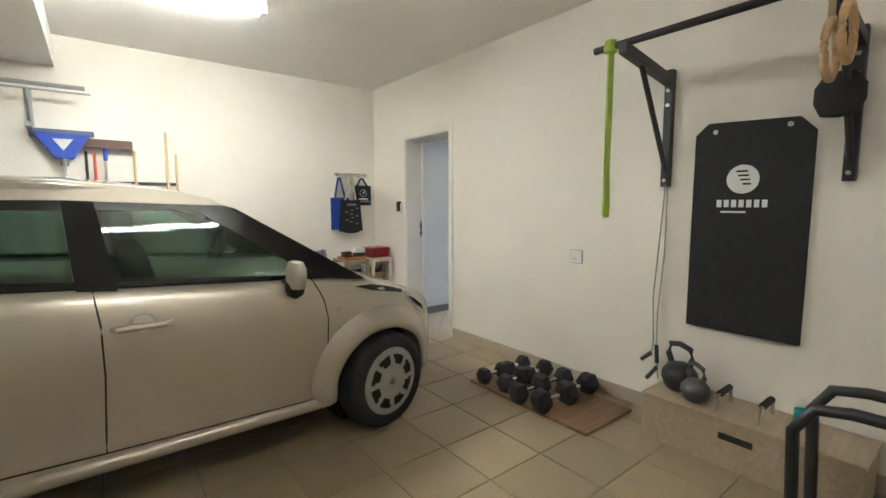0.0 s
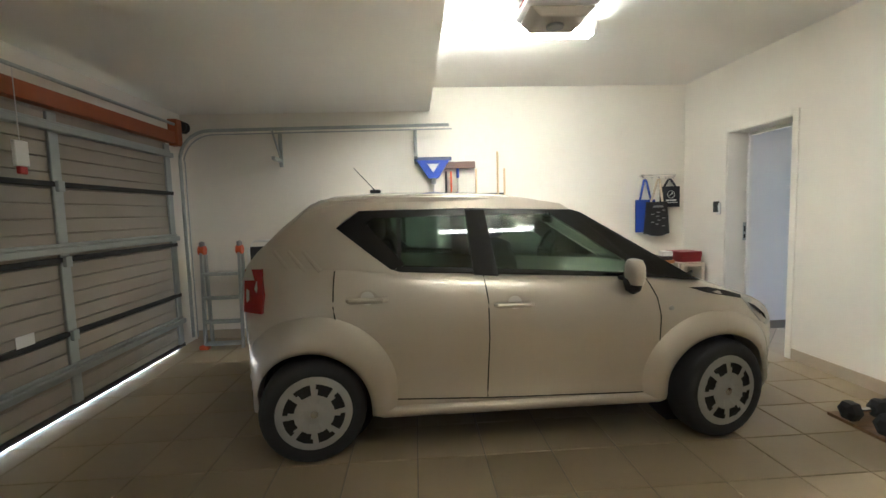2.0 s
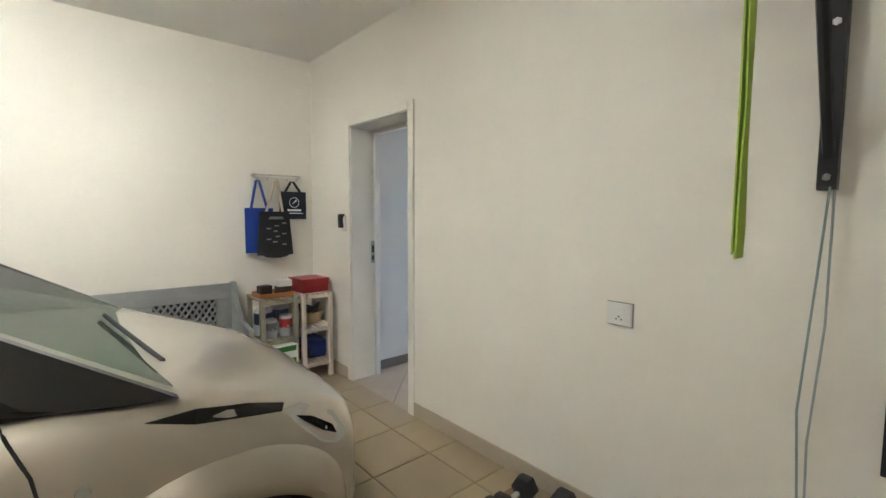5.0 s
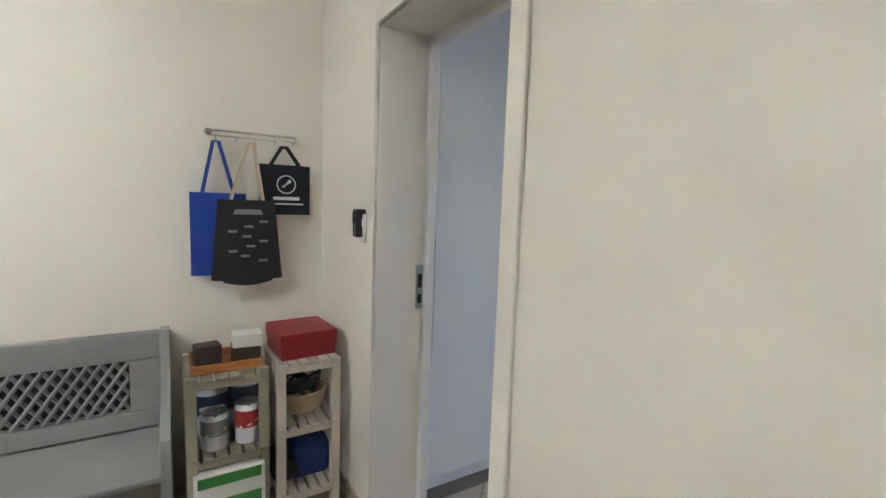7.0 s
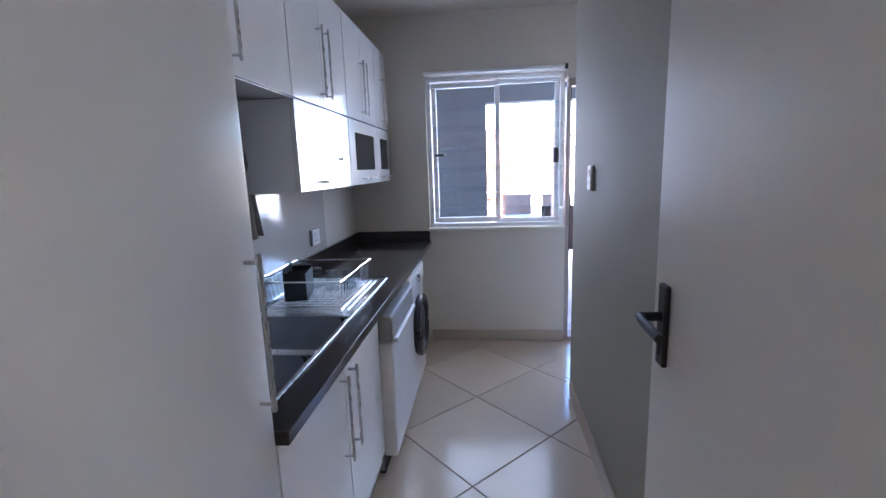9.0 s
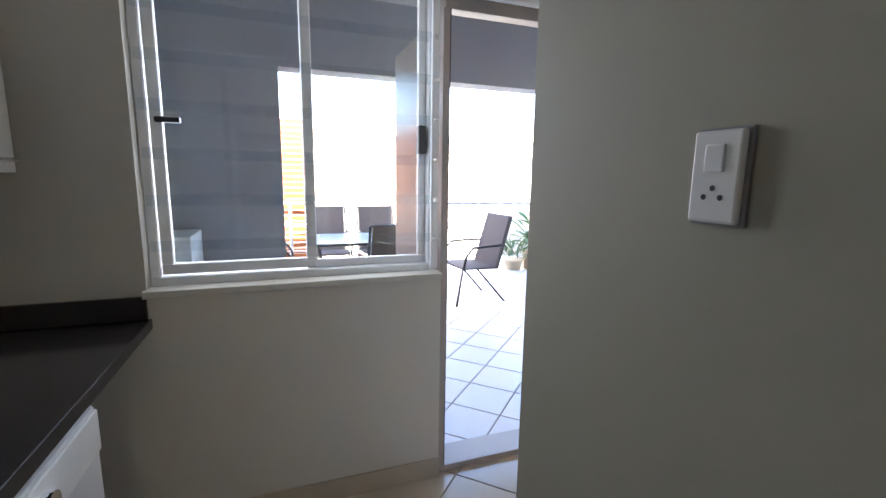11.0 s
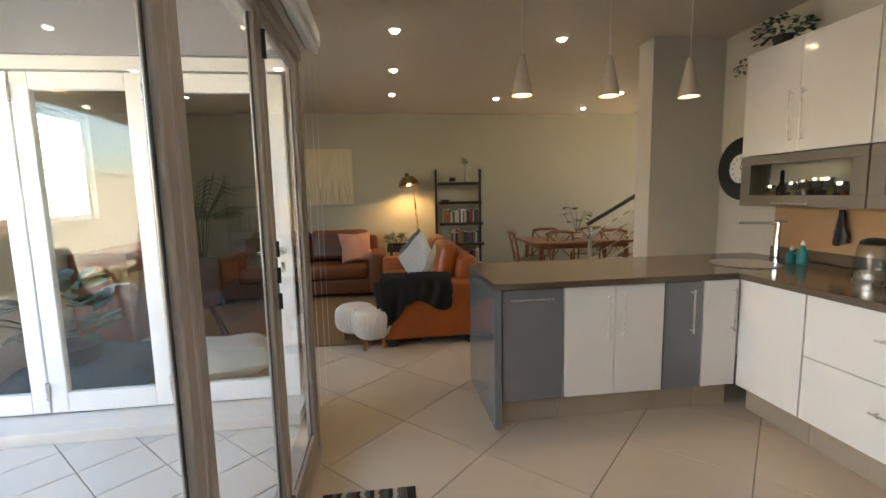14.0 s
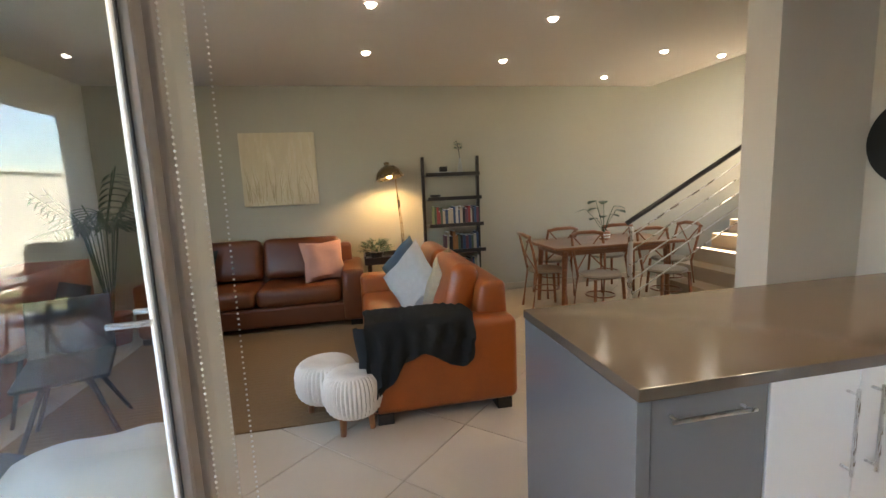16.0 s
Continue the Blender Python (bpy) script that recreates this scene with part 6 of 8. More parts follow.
dw = thing("dishwasher", (0, 0, 0), "white dishwasher under the scullery worktop", "dishwasher")
part("cabinet", B((1.97, FY + 0.02, 0.02), (2.57, -0.16, 0.83), 0.006), GREY_PLASTIC, dw)
part("door", B((1.975, FY - 0.05, 0.10), (2.565, FY + 0.018, 0.70), 0.01), DRYWHITE, dw)
cp = part("control_panel", B((1.975, FY - 0.055, 0.70), (2.565, FY + 0.018, 0.825), 0.012), GREY_PLASTIC, dw)
part("handle", B((2.0, FY - 0.075, 0.69), (2.54, FY - 0.05, 0.715), 0.008), DRYWHITE, dw)
part("energy_label", B((2.0, FY - 0.0515, 0.42), (2.06, FY - 0.050, 0.62)), WHITE_INK, dw, "coloured energy label")
part("toe_plate", B((1.98, FY + 0.02, 0.0), (2.56, FY + 0.05, 0.10)), MATT_BLACK, dw)
wm = thing("washing_machine", (0, 0, 0), "white front-loading washing machine with a dark round door", "washing machine")
part("cabinet", B((2.62, FY - 0.02, 0.015), (3.22, -0.16, 0.84), 0.012), DRYWHITE, wm)
part("control_panel", B((2.63, FY - 0.027, 0.72), (3.21, FY - 0.018, 0.83), 0.006), WHITE_PLASTIC, wm)
ring = bmesh.new()
T([(2.92 + 0.18 * math.cos(a), FY - 0.022, 0.45 + 0.18 * math.sin(a)) for a in [k * math.tau / 32 for k in range(32)]], 0.022, 8, ring, True)
part("door_seal", ring, GREY_PLASTIC, wm, smooth=True)
part("drum", L([(0.0, 0.0), (0.165, 0.0), (0.17, 0.01), (0.0, 0.012)], 32), MATT_BLACK, wm).matrix_basis = pose(2.92, FY - 0.02, 0.45, 90, 0, 0)
dr = bmesh.new()
T([(0.19 * math.cos(a) + 0.19, 0, 0.19 * math.sin(a)) for a in [k * math.tau / 32 for k in range(32)]], 0.026, 8, dr, True)
dp = part("round_door", dr, BLACK_PLASTIC, wm, "black round door", True)
dp.matrix_basis = pose(3.11, FY - 0.045, 0.45, 0, 0, 180)
gp = part("door_glass", L([(0.0, -0.02), (0.10, -0.015), (0.17, 0.0), (0.17, 0.008), (0.0, 0.004)], 28), DARK_GLASS, dp, smooth=True)
gp.matrix_basis = pose(0.19, 0, 0, 90, 0, 0)
part("knob", C((2.92, FY - 0.045, 0.775), (2.92, FY - 0.025, 0.775), 0.028, 20), CHROME, wm)
plate("light_switch", (2.36, -1.779, 1.43), 180, "white light switch on the grey wall", 0.07, 0.12)

# ---- kitchen ----
end_panel = solo("end_panel", B((2.745, -2.58, 0), (2.766, -1.905, 2.55), 0.002), GLOSS_WHITE, "tall white gloss end panel beside the fridge", "panel")
FRIDGE = mat("silver_fridge_front", (0.42, 0.43, 0.42), 0.3, 0.75, var=0.05, scale=10, stretch=(1, 1, 15))
fr = thing("fridge", (2.365, -2.32, 0), "silver fridge freezer beside the white panel", "fridge")
part("cabinet", B((-0.33, -0.26, 0.03), (0.33, 0.38, 1.95), 0.01), GREY_PLASTIC, fr)
part("freezer_door", B((-0.33, -0.35, 0.04), (0.33, -0.262, 1.215), 0.03, 4), FRIDGE, fr)
part("fridge_door", B((-0.33, -0.35, 1.245), (0.33, -0.262, 1.95), 0.03, 4), FRIDGE, fr)
for x in (-0.28, 0.28):
    part("foot", C((x, 0, 0), (x, 0, 0.04), 0.02), MATT_BLACK, fr)
IX0, IX1, IY0, IY1 = 0.42, 2.76, -5.52, -4.72
BX = 1.17  # front of the units on the west wall
isl = thing("island_end", (0, 0, 0), "grey gloss end panel of the kitchen peninsula", "panel")
part("panel", B((2.715, IY0 + 0.01, 0.0), (2.758, IY1 - 0.012, 0.86), 0.002), GLOSS_GREY, isl)
bm = P([(0.415, -3.2), (0.415, IY0), (IX1, IY0), (IX1, IY1), (BX + 0.03, IY1), (BX + 0.03, -3.2)], "z", 0.862, 0.90, bev=0.003)
top = solo("kitchen_worktop", bm, STONE_TOP, "brown polished stone worktop of the kitchen peninsula", "worktop")
FYI = IY1 - 0.02
def unit(name, x0, x1, m, label, doors, horiz=False):
    t = thing(name, (0, 0, 0), label, "cupboard", group="peninsula base units")
    part("carcass", B((x0, IY0 + 0.04, 0.17), (x1, FYI - 0.02, 0.855), 0.002), GLOSS_WHITE, t)
    part("plinth", B((x0, FYI - 0.09, 0.0), (x1, FYI - 0.075, 0.165)), SKIRT, t)
    for a, b, hx in doors:
        d = part("door", B((a, FYI - 0.018, 0.17), (b, FYI, 0.855), 0.002), m, t)
        if horiz:
            bar_handle(d, (a + 0.09, FYI, 0.80), (b - 0.06, FYI, 0.80), (0, 1, 0))
        else:
            bar_handle(d, (hx, FYI, 0.55), (hx, FYI, 0.79), (0, 1, 0))
unit("bin_unit", 2.33, 2.712, GLOSS_GREY, "grey gloss pull-out unit with a horizontal handle", [(2.332, 2.708, 0)], True)
unit("double_unit", 1.68, 2.325, GLOSS_WHITE, "white gloss base unit with two doors", [(2.004, 2.323, 2.05), (1.682, 2.0, 1.955)])
unit("narrow_unit", 1.42, 1.675, GLOSS_GREY, "narrow grey gloss base unit", [(1.422, 1.673, 1.50)])
unit("corner_unit", 1.175, 1.415, GLOSS_WHITE, "white gloss corner base unit", [(1.177, 1.413, 1.22)])
def wunit(name, y0, y1, label, fronts, handle):
    t = thing(name, (0, 0, 0), label, "cupboard", group="west wall base units")
    part("carcass", B((0.42, y0, 0.17), (BX - 0.02, y1, 0.855), 0.002), GLOSS_WHITE, t)
    part("plinth", B((BX - 0.10, y0, 0.0), (BX - 0.085, y1, 0.165)), SKIRT, t)
    for z0, z1 in fronts:
        d = part("door" if handle == "v" else "drawer", B((BX - 0.018, y0 + 0.002, z0), (BX, y1 - 0.002, z1), 0.002), GLOSS_WHITE, t)
        if handle == "h":
            ym = (y0 + y1) / 2
            bar_handle(d, (BX, ym - 0.14, (z0 + z1) / 2 + 0.04), (BX, ym + 0.14, (z0 + z1) / 2 + 0.04), (1, 0, 0))
wunit("corner_filler", -4.735, -4.30, "white gloss corner base unit under the sink", [(0.17, 0.855)], "")
wunit("drawer_unit", -4.295, -3.25, "white gloss drawer unit with bar handles", [(0.17, 0.52), (0.524, 0.855)], "h")
solo("kitchen_upstand", B((0.412, -5.31, 0.902), (0.432, -3.2, 0.98), 0.003), STONE_TOP, "brown stone upstand on the kitchen wall", "upstand")
ORANGE_SPLASH = mat("peach_glass_splashback", (0.44, 0.27, 0.145), 0.10, var=0.03, scale=3)
solo("kitchen_splashback", B((0.411, -5.305, 0.98), (0.4135, -3.2, 1.29)), ORANGE_SPLASH, "peach coloured glass splashback", "splashback")
ks = thing("round_sink", (0.90, -5.02, 0.9), "round stainless steel sink let into the worktop", "sink")
part("rim", L([(0.17, 0.002), (0.215, 0.002), (0.217, 0.006), (0.19, 0.010), (0.175, 0.008)], 36), STEEL, ks, smooth=True)
part("bowl", L([(0.0, 0.003), (0.12, 0.003), (0.172, 0.0045), (0.172, 0.008), (0.0, 0.006)], 36), mat("shadowed_steel", (0.30, 0.29, 0.28), 0.25, 1.0), ks, smooth=True)
kt = thing("kitchen_tap", (0.56, -5.12, 0.902), "chrome square mixer tap beside the round sink", "tap", -40)
part("post", C((0, 0, 0), (0, 0, 0.27), 0.019, 16), CHROME, kt)
part("spout", B((-0.012, -0.012, 0.255), (0.24, 0.012, 0.275), 0.006), CHROME, kt)
part("lever", B((-0.05, -0.008, 0.275), (0.03, 0.008, 0.285), 0.004), CHROME, kt)
TEAL = mat("teal_plastic", (0.01, 0.20, 0.22), 0.35)
for y, h, lab in ((-4.90, 0.13, "teal soap bottle beside the sink"), (-4.98, 0.09, "small teal pot beside the sink")):
    s = thing("soap_bottle", (0.58, y, 0.902), lab, "bottle")
    part("body", L([(0.028, 0), (0.032, 0.01), (0.031, h * 0.7), (0.014, h * 0.85), (0.012, h)], 18), TEAL, s, smooth=True)
    part("cap", L([(0.013, h), (0.013, h + 0.012), (0.004, h + 0.03), (0.003, h + 0.034)], 12), WHITE_PLASTIC, s)
hung_towel("kitchen_towel", (0.415, -4.78, 1.27), 90, 0.13, 0.24, "dark grey cloth hung on the splashback", mat("dark_grey_cloth", (0.09, 0.085, 0.08), 0.95, var=0.2, scale=30), 3, 2.0)
ke = thing("kettle", (0.80, -4.28, 0.9), "glass and black electric kettle on the worktop", "kettle", 150)
part("base", L([(0.0, 0), (0.085, 0.0), (0.088, 0.02), (0.075, 0.03), (0.0, 0.03)], 24), STEEL, ke, smooth=True)
p = part("jug", L([(0.078, 0.06), (0.082, 0.10), (0.076, 0.19), (0.065, 0.215), (0.062, 0.215), (0.073, 0.19), (0.079, 0.10), (0.075, 0.06)], 24), GLASSY, ke, smooth=True)
part("heater", L([(0.0, 0.03), (0.078, 0.03), (0.08, 0.062), (0.0, 0.064)], 24), STEEL, ke, smooth=True)
part("lid", L([(0.066, 0.212), (0.068, 0.225), (0.04, 0.245), (0.0, 0.25)], 24), BLACK_PLASTIC, ke, smooth=True)
part("handle", T([(0.06, 0, 0.235), (0.12, 0, 0.235), (0.15, 0, 0.20), (0.145, 0, 0.11), (0.10, 0, 0.05)], 0.015, 10), BLACK_PLASTIC, ke, "black curved handle", True)
# wall cupboards of the kitchen
def kupper(y0, y1, label, mid):
    t = thing("kitchen_wall_cupboard", (0, 0, 0), label, "cupboard", group="kitchen wall cupboards")
    part("carcass", B((0.412, y0, 1.66), (0.64, y1, 2.40), 0.002), GLOSS_WHITE, t)
    for a, b, hy in ((y0, mid, mid - 0.045), (mid, y1, mid + 0.045)):
        d = part("door", B((0.64, a + 0.002, 1.662), (0.658, b - 0.002, 2.398), 0.002), GLOSS_WHITE, t)
        bar_handle(d, (0.658, hy, 1.74), (0.658, hy, 2.04), (1, 0, 0))
kupper(-5.38, -4.47, "white gloss kitchen wall cupboard with two doors", -4.93)
kupper(-4.465, -3.55, "white gloss kitchen wall cupboard with two doors", -4.0)
kupper(-3.545, -3.05, "white gloss kitchen wall cupboard with two doors", -3.3)
BACKP = mat("cream_cabinet_back", (0.55, 0.48, 0.38), 0.5)
for y0, y1 in ((-5.38, -4.47), (-4.465, -3.55)):
    t = thing("glass_front_cupboard", (0, 0, 0), "taupe framed cupboard with a glass front and jars", "cupboard", group="glass front cupboards")
    part("back", B((0.412, y0, 1.29), (0.42, y1, 1.655)), BACKP, t)
    part("bottom", B((0.42, y0, 1.29), (0.64, y1, 1.31)), TAUPE_BOARD, t)
    part("top", B((0.42, y0, 1.637), (0.64, y1, 1.655)), TAUPE_BOARD, t)
    part("side", B((0.42, y0, 1.31), (0.64, y0 + 0.018, 1.637)), TAUPE_BOARD, t)
    part("side", B((0.42, y1 - 0.018, 1.31), (0.64, y1, 1.637)), TAUPE_BOARD, t)
    bm = B((0.64, y0 + 0.002, 1.292), (0.658, y1 - 0.002, 1.37), 0.002, 1)
    B((0.64, y0 + 0.002, 1.59), (0.658, y1 - 0.002, 1.653), 0.002, 1, bm)
    B((0.64, y0 + 0.002, 1.37), (0.658, y0 + 0.09, 1.59), 0.002, 1, bm)
    B((0.64, y1 - 0.09, 1.37), (0.658, y1 - 0.002, 1.59), 0.002, 1, bm)
    d = part("flap", bm, TAUPE_BOARD, t, "taupe door frame")
    g = part("pane", B((0.647, y0 + 0.09, 1.37), (0.651, y1 - 0.09, 1.59)), CLEAR, d)
    g.visible_shadow = False
    bar_handle(d, (0.658, (y0 + y1) / 2 - 0.12, 1.315), (0.658, (y0 + y1) / 2 + 0.12, 1.315), (1, 0, 0))
JAR_F = [mat("orange_preserve", (0.45, 0.16, 0.03), 0.4, var=0.2, scale=30), mat("brown_spice", (0.20, 0.10, 0.04), 0.6, var=0.2, scale=40), mat("pasta_yellow", (0.55, 0.42, 0.18), 0.6, var=0.2, scale=50)]
for i in range(7):
    y = -5.20 + i * 0.085
    h = (0.11, 0.19, 0.13, 0.14, 0.15, 0.15, 0.12)[i]
    j = thing("storage_jar", (0.56, y, 1.31), "glass storage jar with a black label in the cupboard", "jar", group="jars in the cupboard")
    if i == 1:
        part("bottle", L([(0.03, 0), (0.033, 0.01), (0.032, 0.11), (0.013, 0.15), (0.013, 0.23), (0.0, 0.235)], 18), mat("dark_bottle_glass", (0.03, 0.012, 0.008), 0.1), j, smooth=True)
    else:
        p = part("glass", L([(0.034, 0), (0.038, 0.006), (0.038, h), (0.034, h + 0.004), (0.035, h), (0.035, 0.008)], 18), GLASSY, j, smooth=True)
        part("contents", L([(0.0, 0.004), (0.033, 0.004), (0.033, h * 0.72), (0.0, h * 0.74)], 16), JAR_F[i % 3], j)
        part("lid", L([(0.0, h + 0.002), (0.04, h + 0.002), (0.04, h + 0.022), (0.0, h + 0.026)], 18), CHROME, j)
        part("tag", B((0.0375, -0.022, h * 0.4), (0.040, 0.022, h * 0.62), 0.001), MATT_BLACK, j)
for i in range(4):
    g = thing("cup", (0.54, -4.30 + i * 0.11, 1.31), "clear glass tumbler in the cupboard", "glass", group="tumblers in the cupboard")
    part("glass", L([(0.028, 0), (0.035, 0.10), (0.033, 0.10), (0.026, 0.006)], 16), GLASSY, g, smooth=True)
# clock
ck = thing("wall_clock", (0.412, -5.635, 1.585), "round clock with a white dial on a black disc", "clock")
face = part("disc", L([(0.0, 0), (0.252, 0.0), (0.26, 0.01), (0.252, 0.028), (0.245, 0.030), (0.125, 0.024), (0.0, 0.024)], 64), MATT_BLACK, ck, smooth=True)
face.matrix_basis = pose(0, 0, 0, 0, 90, 0)
dial = part("dial", L([(0.0, 0.024), (0.112, 0.024), (0.112, 0.030), (0.0, 0.031)], 48), WHITE_PLASTIC, ck)
dial.matrix_basis = pose(0, 0, 0, 0, 90, 0)
part("rim", T([(0.03, 0.115 * math.cos(a), 0.115 * math.sin(a)) for a in [k * math.tau / 40 for k in range(40)]], 0.005, 6, closed=True), STEEL, ck)
for k in range(12):
    a = k * math.tau / 12
    text("numeral", str(12 if k == 0 else k), 0.026, MATT_BLACK, ck, pose(0.0318, 0.088 * math.sin(a), 0.088 * math.cos(a) - 0.009, 90, 0, 90))
part("hand_hour", T([(0.034, 0, 0), (0.034, 0.045, -0.024)], 0.004, 6), MATT_BLACK, ck)
part("hand_minute", T([(0.035, 0, 0), (0.035, 0.0 + 0.02, 0.075)], 0.003, 6), MATT_BLACK, ck)
# trailing plant on the cupboard
LEAF = mat("dark_green_leaf", (0.022, 0.055, 0.018), 0.5, var=0.4, scale=12)
def leaf_mesh(bm, base, d, up, ln, w):
    d = d.normalized()
    s = d.cross(up).normalized()
    n = s.cross(d).normalized()
    pts = []
    for u, ww, hh in ((0.0, 0.12, 0.0), (0.3, 0.9, 0.05), (0.6, 1.0, 0.04), (0.85, 0.5, -0.02)):
        c = base + d * ln * u + n * ln * hh
        pts.append((bm.verts.new(c - s * w * ww / 2), bm.verts.new(c - n * ln * 0.03), bm.verts.new(c + s * w * ww / 2)))
    tip = bm.verts.new(base + d * ln - n * ln * 0.08)
    for a, b in zip(pts, pts[1:]):
        bm.faces.new((a[0], a[1], b[1], b[0]))
        bm.faces.new((a[1], a[2], b[2], b[1]))
    bm.faces.new((pts[-1][0], pts[-1][1], tip))
    bm.faces.new((pts[-1][1], pts[-1][2], tip))
def foliage(n, spread, height, ln, w, droop=0.2, seed=1, center=(0, 0, 0)):
    rnd = random.Random(seed)
    bm = bmesh.new()
    for k in range(n):
        a = rnd.uniform(0, math.tau)
        r = rnd.uniform(0.1, 1) ** 0.7
        base = Vector(center) + Vector((spread * r * math.cos(a), spread * r * math.sin(a), height * rnd.uniform(0.1, 1) * (1 - 0.4 * r)))
        d = Vector((math.cos(a + rnd.uniform(-0.8, 0.8)), math.sin(a + rnd.uniform(-0.8, 0.8)), rnd.uniform(-droop, 0.9 - droop)))
        leaf_mesh(bm, base, d, Vector((rnd.uniform(-0.3, 0.3), rnd.uniform(-0.3, 0.3), 1)), ln * rnd.uniform(0.6, 1.2), w * rnd.uniform(0.7, 1.2))
    return bm
pl = thing("trailing_plant", (0.55, -5.20, 2.402), "dark green trailing plant in a small pot on the cupboard", "plant")
part("pot", L([(0.05, 0), (0.065, 0.08), (0.058, 0.08), (0.0, 0.07)], 18), MATT_BLACK, pl)
part("leaves", foliage(150, 0.17, 0.17, 0.05, 0.03, 0.4, 4, (0, 0, 0.05)), LEAF, pl)
bm = foliage(30, 0.05, 0.16, 0.04, 0.022, 0.7, 5, (0.09, -0.24, -0.13))
part("trailing_stem", bm, LEAF, pl)["kind"] = "stuff"
# pendants
WARM = glow("pendant_bulb", (1.0, 0.74, 0.42), 1.0)
PEND = mat("pale_concrete_shade", (0.46, 0.40, 0.33), 0.7, var=0.12, scale=14, bump=0.06, bscale=60)
INNER = mat("white_shade_inside", (0.8, 0.72, 0.6), 0.6, var=0.02)
pd = thing("pendant_lamp", (2.51, -4.99, HC), "pale cone pendant lamp over the peninsula", "pendant lamp", group="pendant lamps")
part("canopy", L([(0.0, -0.025), (0.05, -0.025), (0.05, 0.0), (0.0, 0.0)], 20), STEEL, pd)
part("cable", C((0, 0, -0.46), (0, 0, -0.02), 0.003, 6), WHITE_PLASTIC, pd)
part("shade", L([(0.010, -0.44), (0.020, -0.455), (0.028, -0.50), (0.062, -0.665), (0.066, -0.685), (0.061, -0.685), (0.024, -0.50)], 28), PEND, pd, smooth=True)
part("bulb", L([(0.0, -0.676), (0.054, -0.673), (0.054, -0.668), (0.0, -0.66)], 24), WARM, pd, "lit warm bulb")
for x in (1.945, 1.40):
    copy_thing(pd, pose(x, -4.99, HC))
for x in (2.51, 1.945, 1.40):
    lp = new("pendant_light", bpy.data.lights.new("pendant_light", "SPOT"))
    lp.data.energy, lp.data.color, lp.data.spot_size, lp.data.spot_blend, lp.data.shadow_soft_size = 0.5, (1.0, 0.76, 0.50), radians(120), 0.6, 0.05
    lp.matrix_world = look((x, -4.99, HC - 0.71), (x, -4.99, 0))
# downlights
SPOT = glow("downlight_lamp", (1.0, 0.88, 0.70), 4.0)
spots = [(3.25, -5.9), (3.24, -7.0), (3.24, -8.1), (1.85, -6.0), (1.83, -7.15), (1.84, -8.3), (0.27, -7.9), (0.30, -8.95), (-0.5, -8.0), (3.0, -3.6), (1.9, -3.0), (4.9, -6.6), (5.7, -6.6), (4.9, -8.2)]
s0 = None
for x, y in spots:
    if s0 is None:
        s0 = thing("downlight", (x, y, HC), "small round recessed downlight, lit", "downlight", group="ceiling downlights")
        part("rim", L([(0.034, -0.006), (0.046, -0.006), (0.05, 0.0), (0.034, 0.0)], 24), WHITE_PLASTIC, s0)
        part("lamp", L([(0.0, -0.024), (0.022, -0.020), (0.034, -0.006), (0.034, 0.0), (0.0, 0.0)], 20), SPOT, s0, "lit lamp")
    else:
        copy_thing(s0, pose(x, y, HC))
    lp = new("downlight_light", bpy.data.lights.new("downlight_light", "SPOT"))
    lp.data.energy, lp.data.color, lp.data.spot_size, lp.data.spot_blend, lp.data.shadow_soft_size = 0.65, (1.0, 0.80, 0.55), radians(110), 0.7, 0.04
    lp.matrix_world = look((x, y, HC - 0.02), (x, y, 0))
# striped mat by the folding doors
rug = thing("door_mat", (0, 0, 0), "striped dark woven mat by the folding doors", "mat")
STR = [mat("black_yarn", (0.012, 0.011, 0.012), 0.95, bump=0.4, bscale=300), mat("brown_yarn", (0.10, 0.06, 0.035), 0.95, bump=0.4, bscale=300), mat("cream_yarn", (0.42, 0.36, 0.27), 0.95, bump=0.4, bscale=300), mat("grey_yarn", (0.10, 0.095, 0.085), 0.95, bump=0.4, bscale=300)]
seq = [0, 0, 1, 3, 2, 0, 3, 1, 2, 0, 3, 2, 0, 1, 3, 2, 0, 3, 0, 0]
for i, k in enumerate(seq):
    x = 3.27 + i * 0.022
    bm, n, rows = bmesh.new(), 60, []
    for j in range(n + 1):
        y = -2.9 - 1.38 * j / n
        dx = 0.005 * (1 if j % 2 else -1) * (k != 0)
        rows.append([bm.verts.new((x + dx, y, 0.001)), bm.verts.new((x + dx, y, 0.009)), bm.verts.new((x + 0.022 + dx, y, 0.009)), bm.verts.new((x + 0.022 + dx, y, 0.001))])
    for a, b in zip(rows, rows[1:]):
        for q in range(3):
            bm.faces.new((a[q], a[q + 1], b[q + 1], b[q]))
    part("stripe", bm, STR[k], rug)

# ---- living room ----
LEATHER = mat("tan_leather", (0.30, 0.072, 0.010), 0.34, var=0.22, scale=5, bump=0.12, bscale=70, stain=0.35, stain_color=(0.12, 0.035, 0.012), stain_scale=3)
LEATHER_D = mat("dark_tan_leather", (0.12, 0.032, 0.008), 0.36, var=0.25, scale=5, bump=0.12, bscale=70)
DARK_WOOD = wood("black_stained_wood", (0.012, 0.010, 0.009), (0.022, 0.018, 0.016), 0.4)
PINK = mat("dusty_pink_linen", (0.46, 0.23, 0.16), 0.9, var=0.1, scale=20, bump=0.15, bscale=300)
BLUEG = mat("slate_blue_linen", (0.06, 0.085, 0.10), 0.9, var=0.15, scale=20, bump=0.15, bscale=300)
PALE = mat("pale_grey_linen", (0.33, 0.33, 0.31), 0.9, var=0.12, scale=20, bump=0.15, bscale=300)


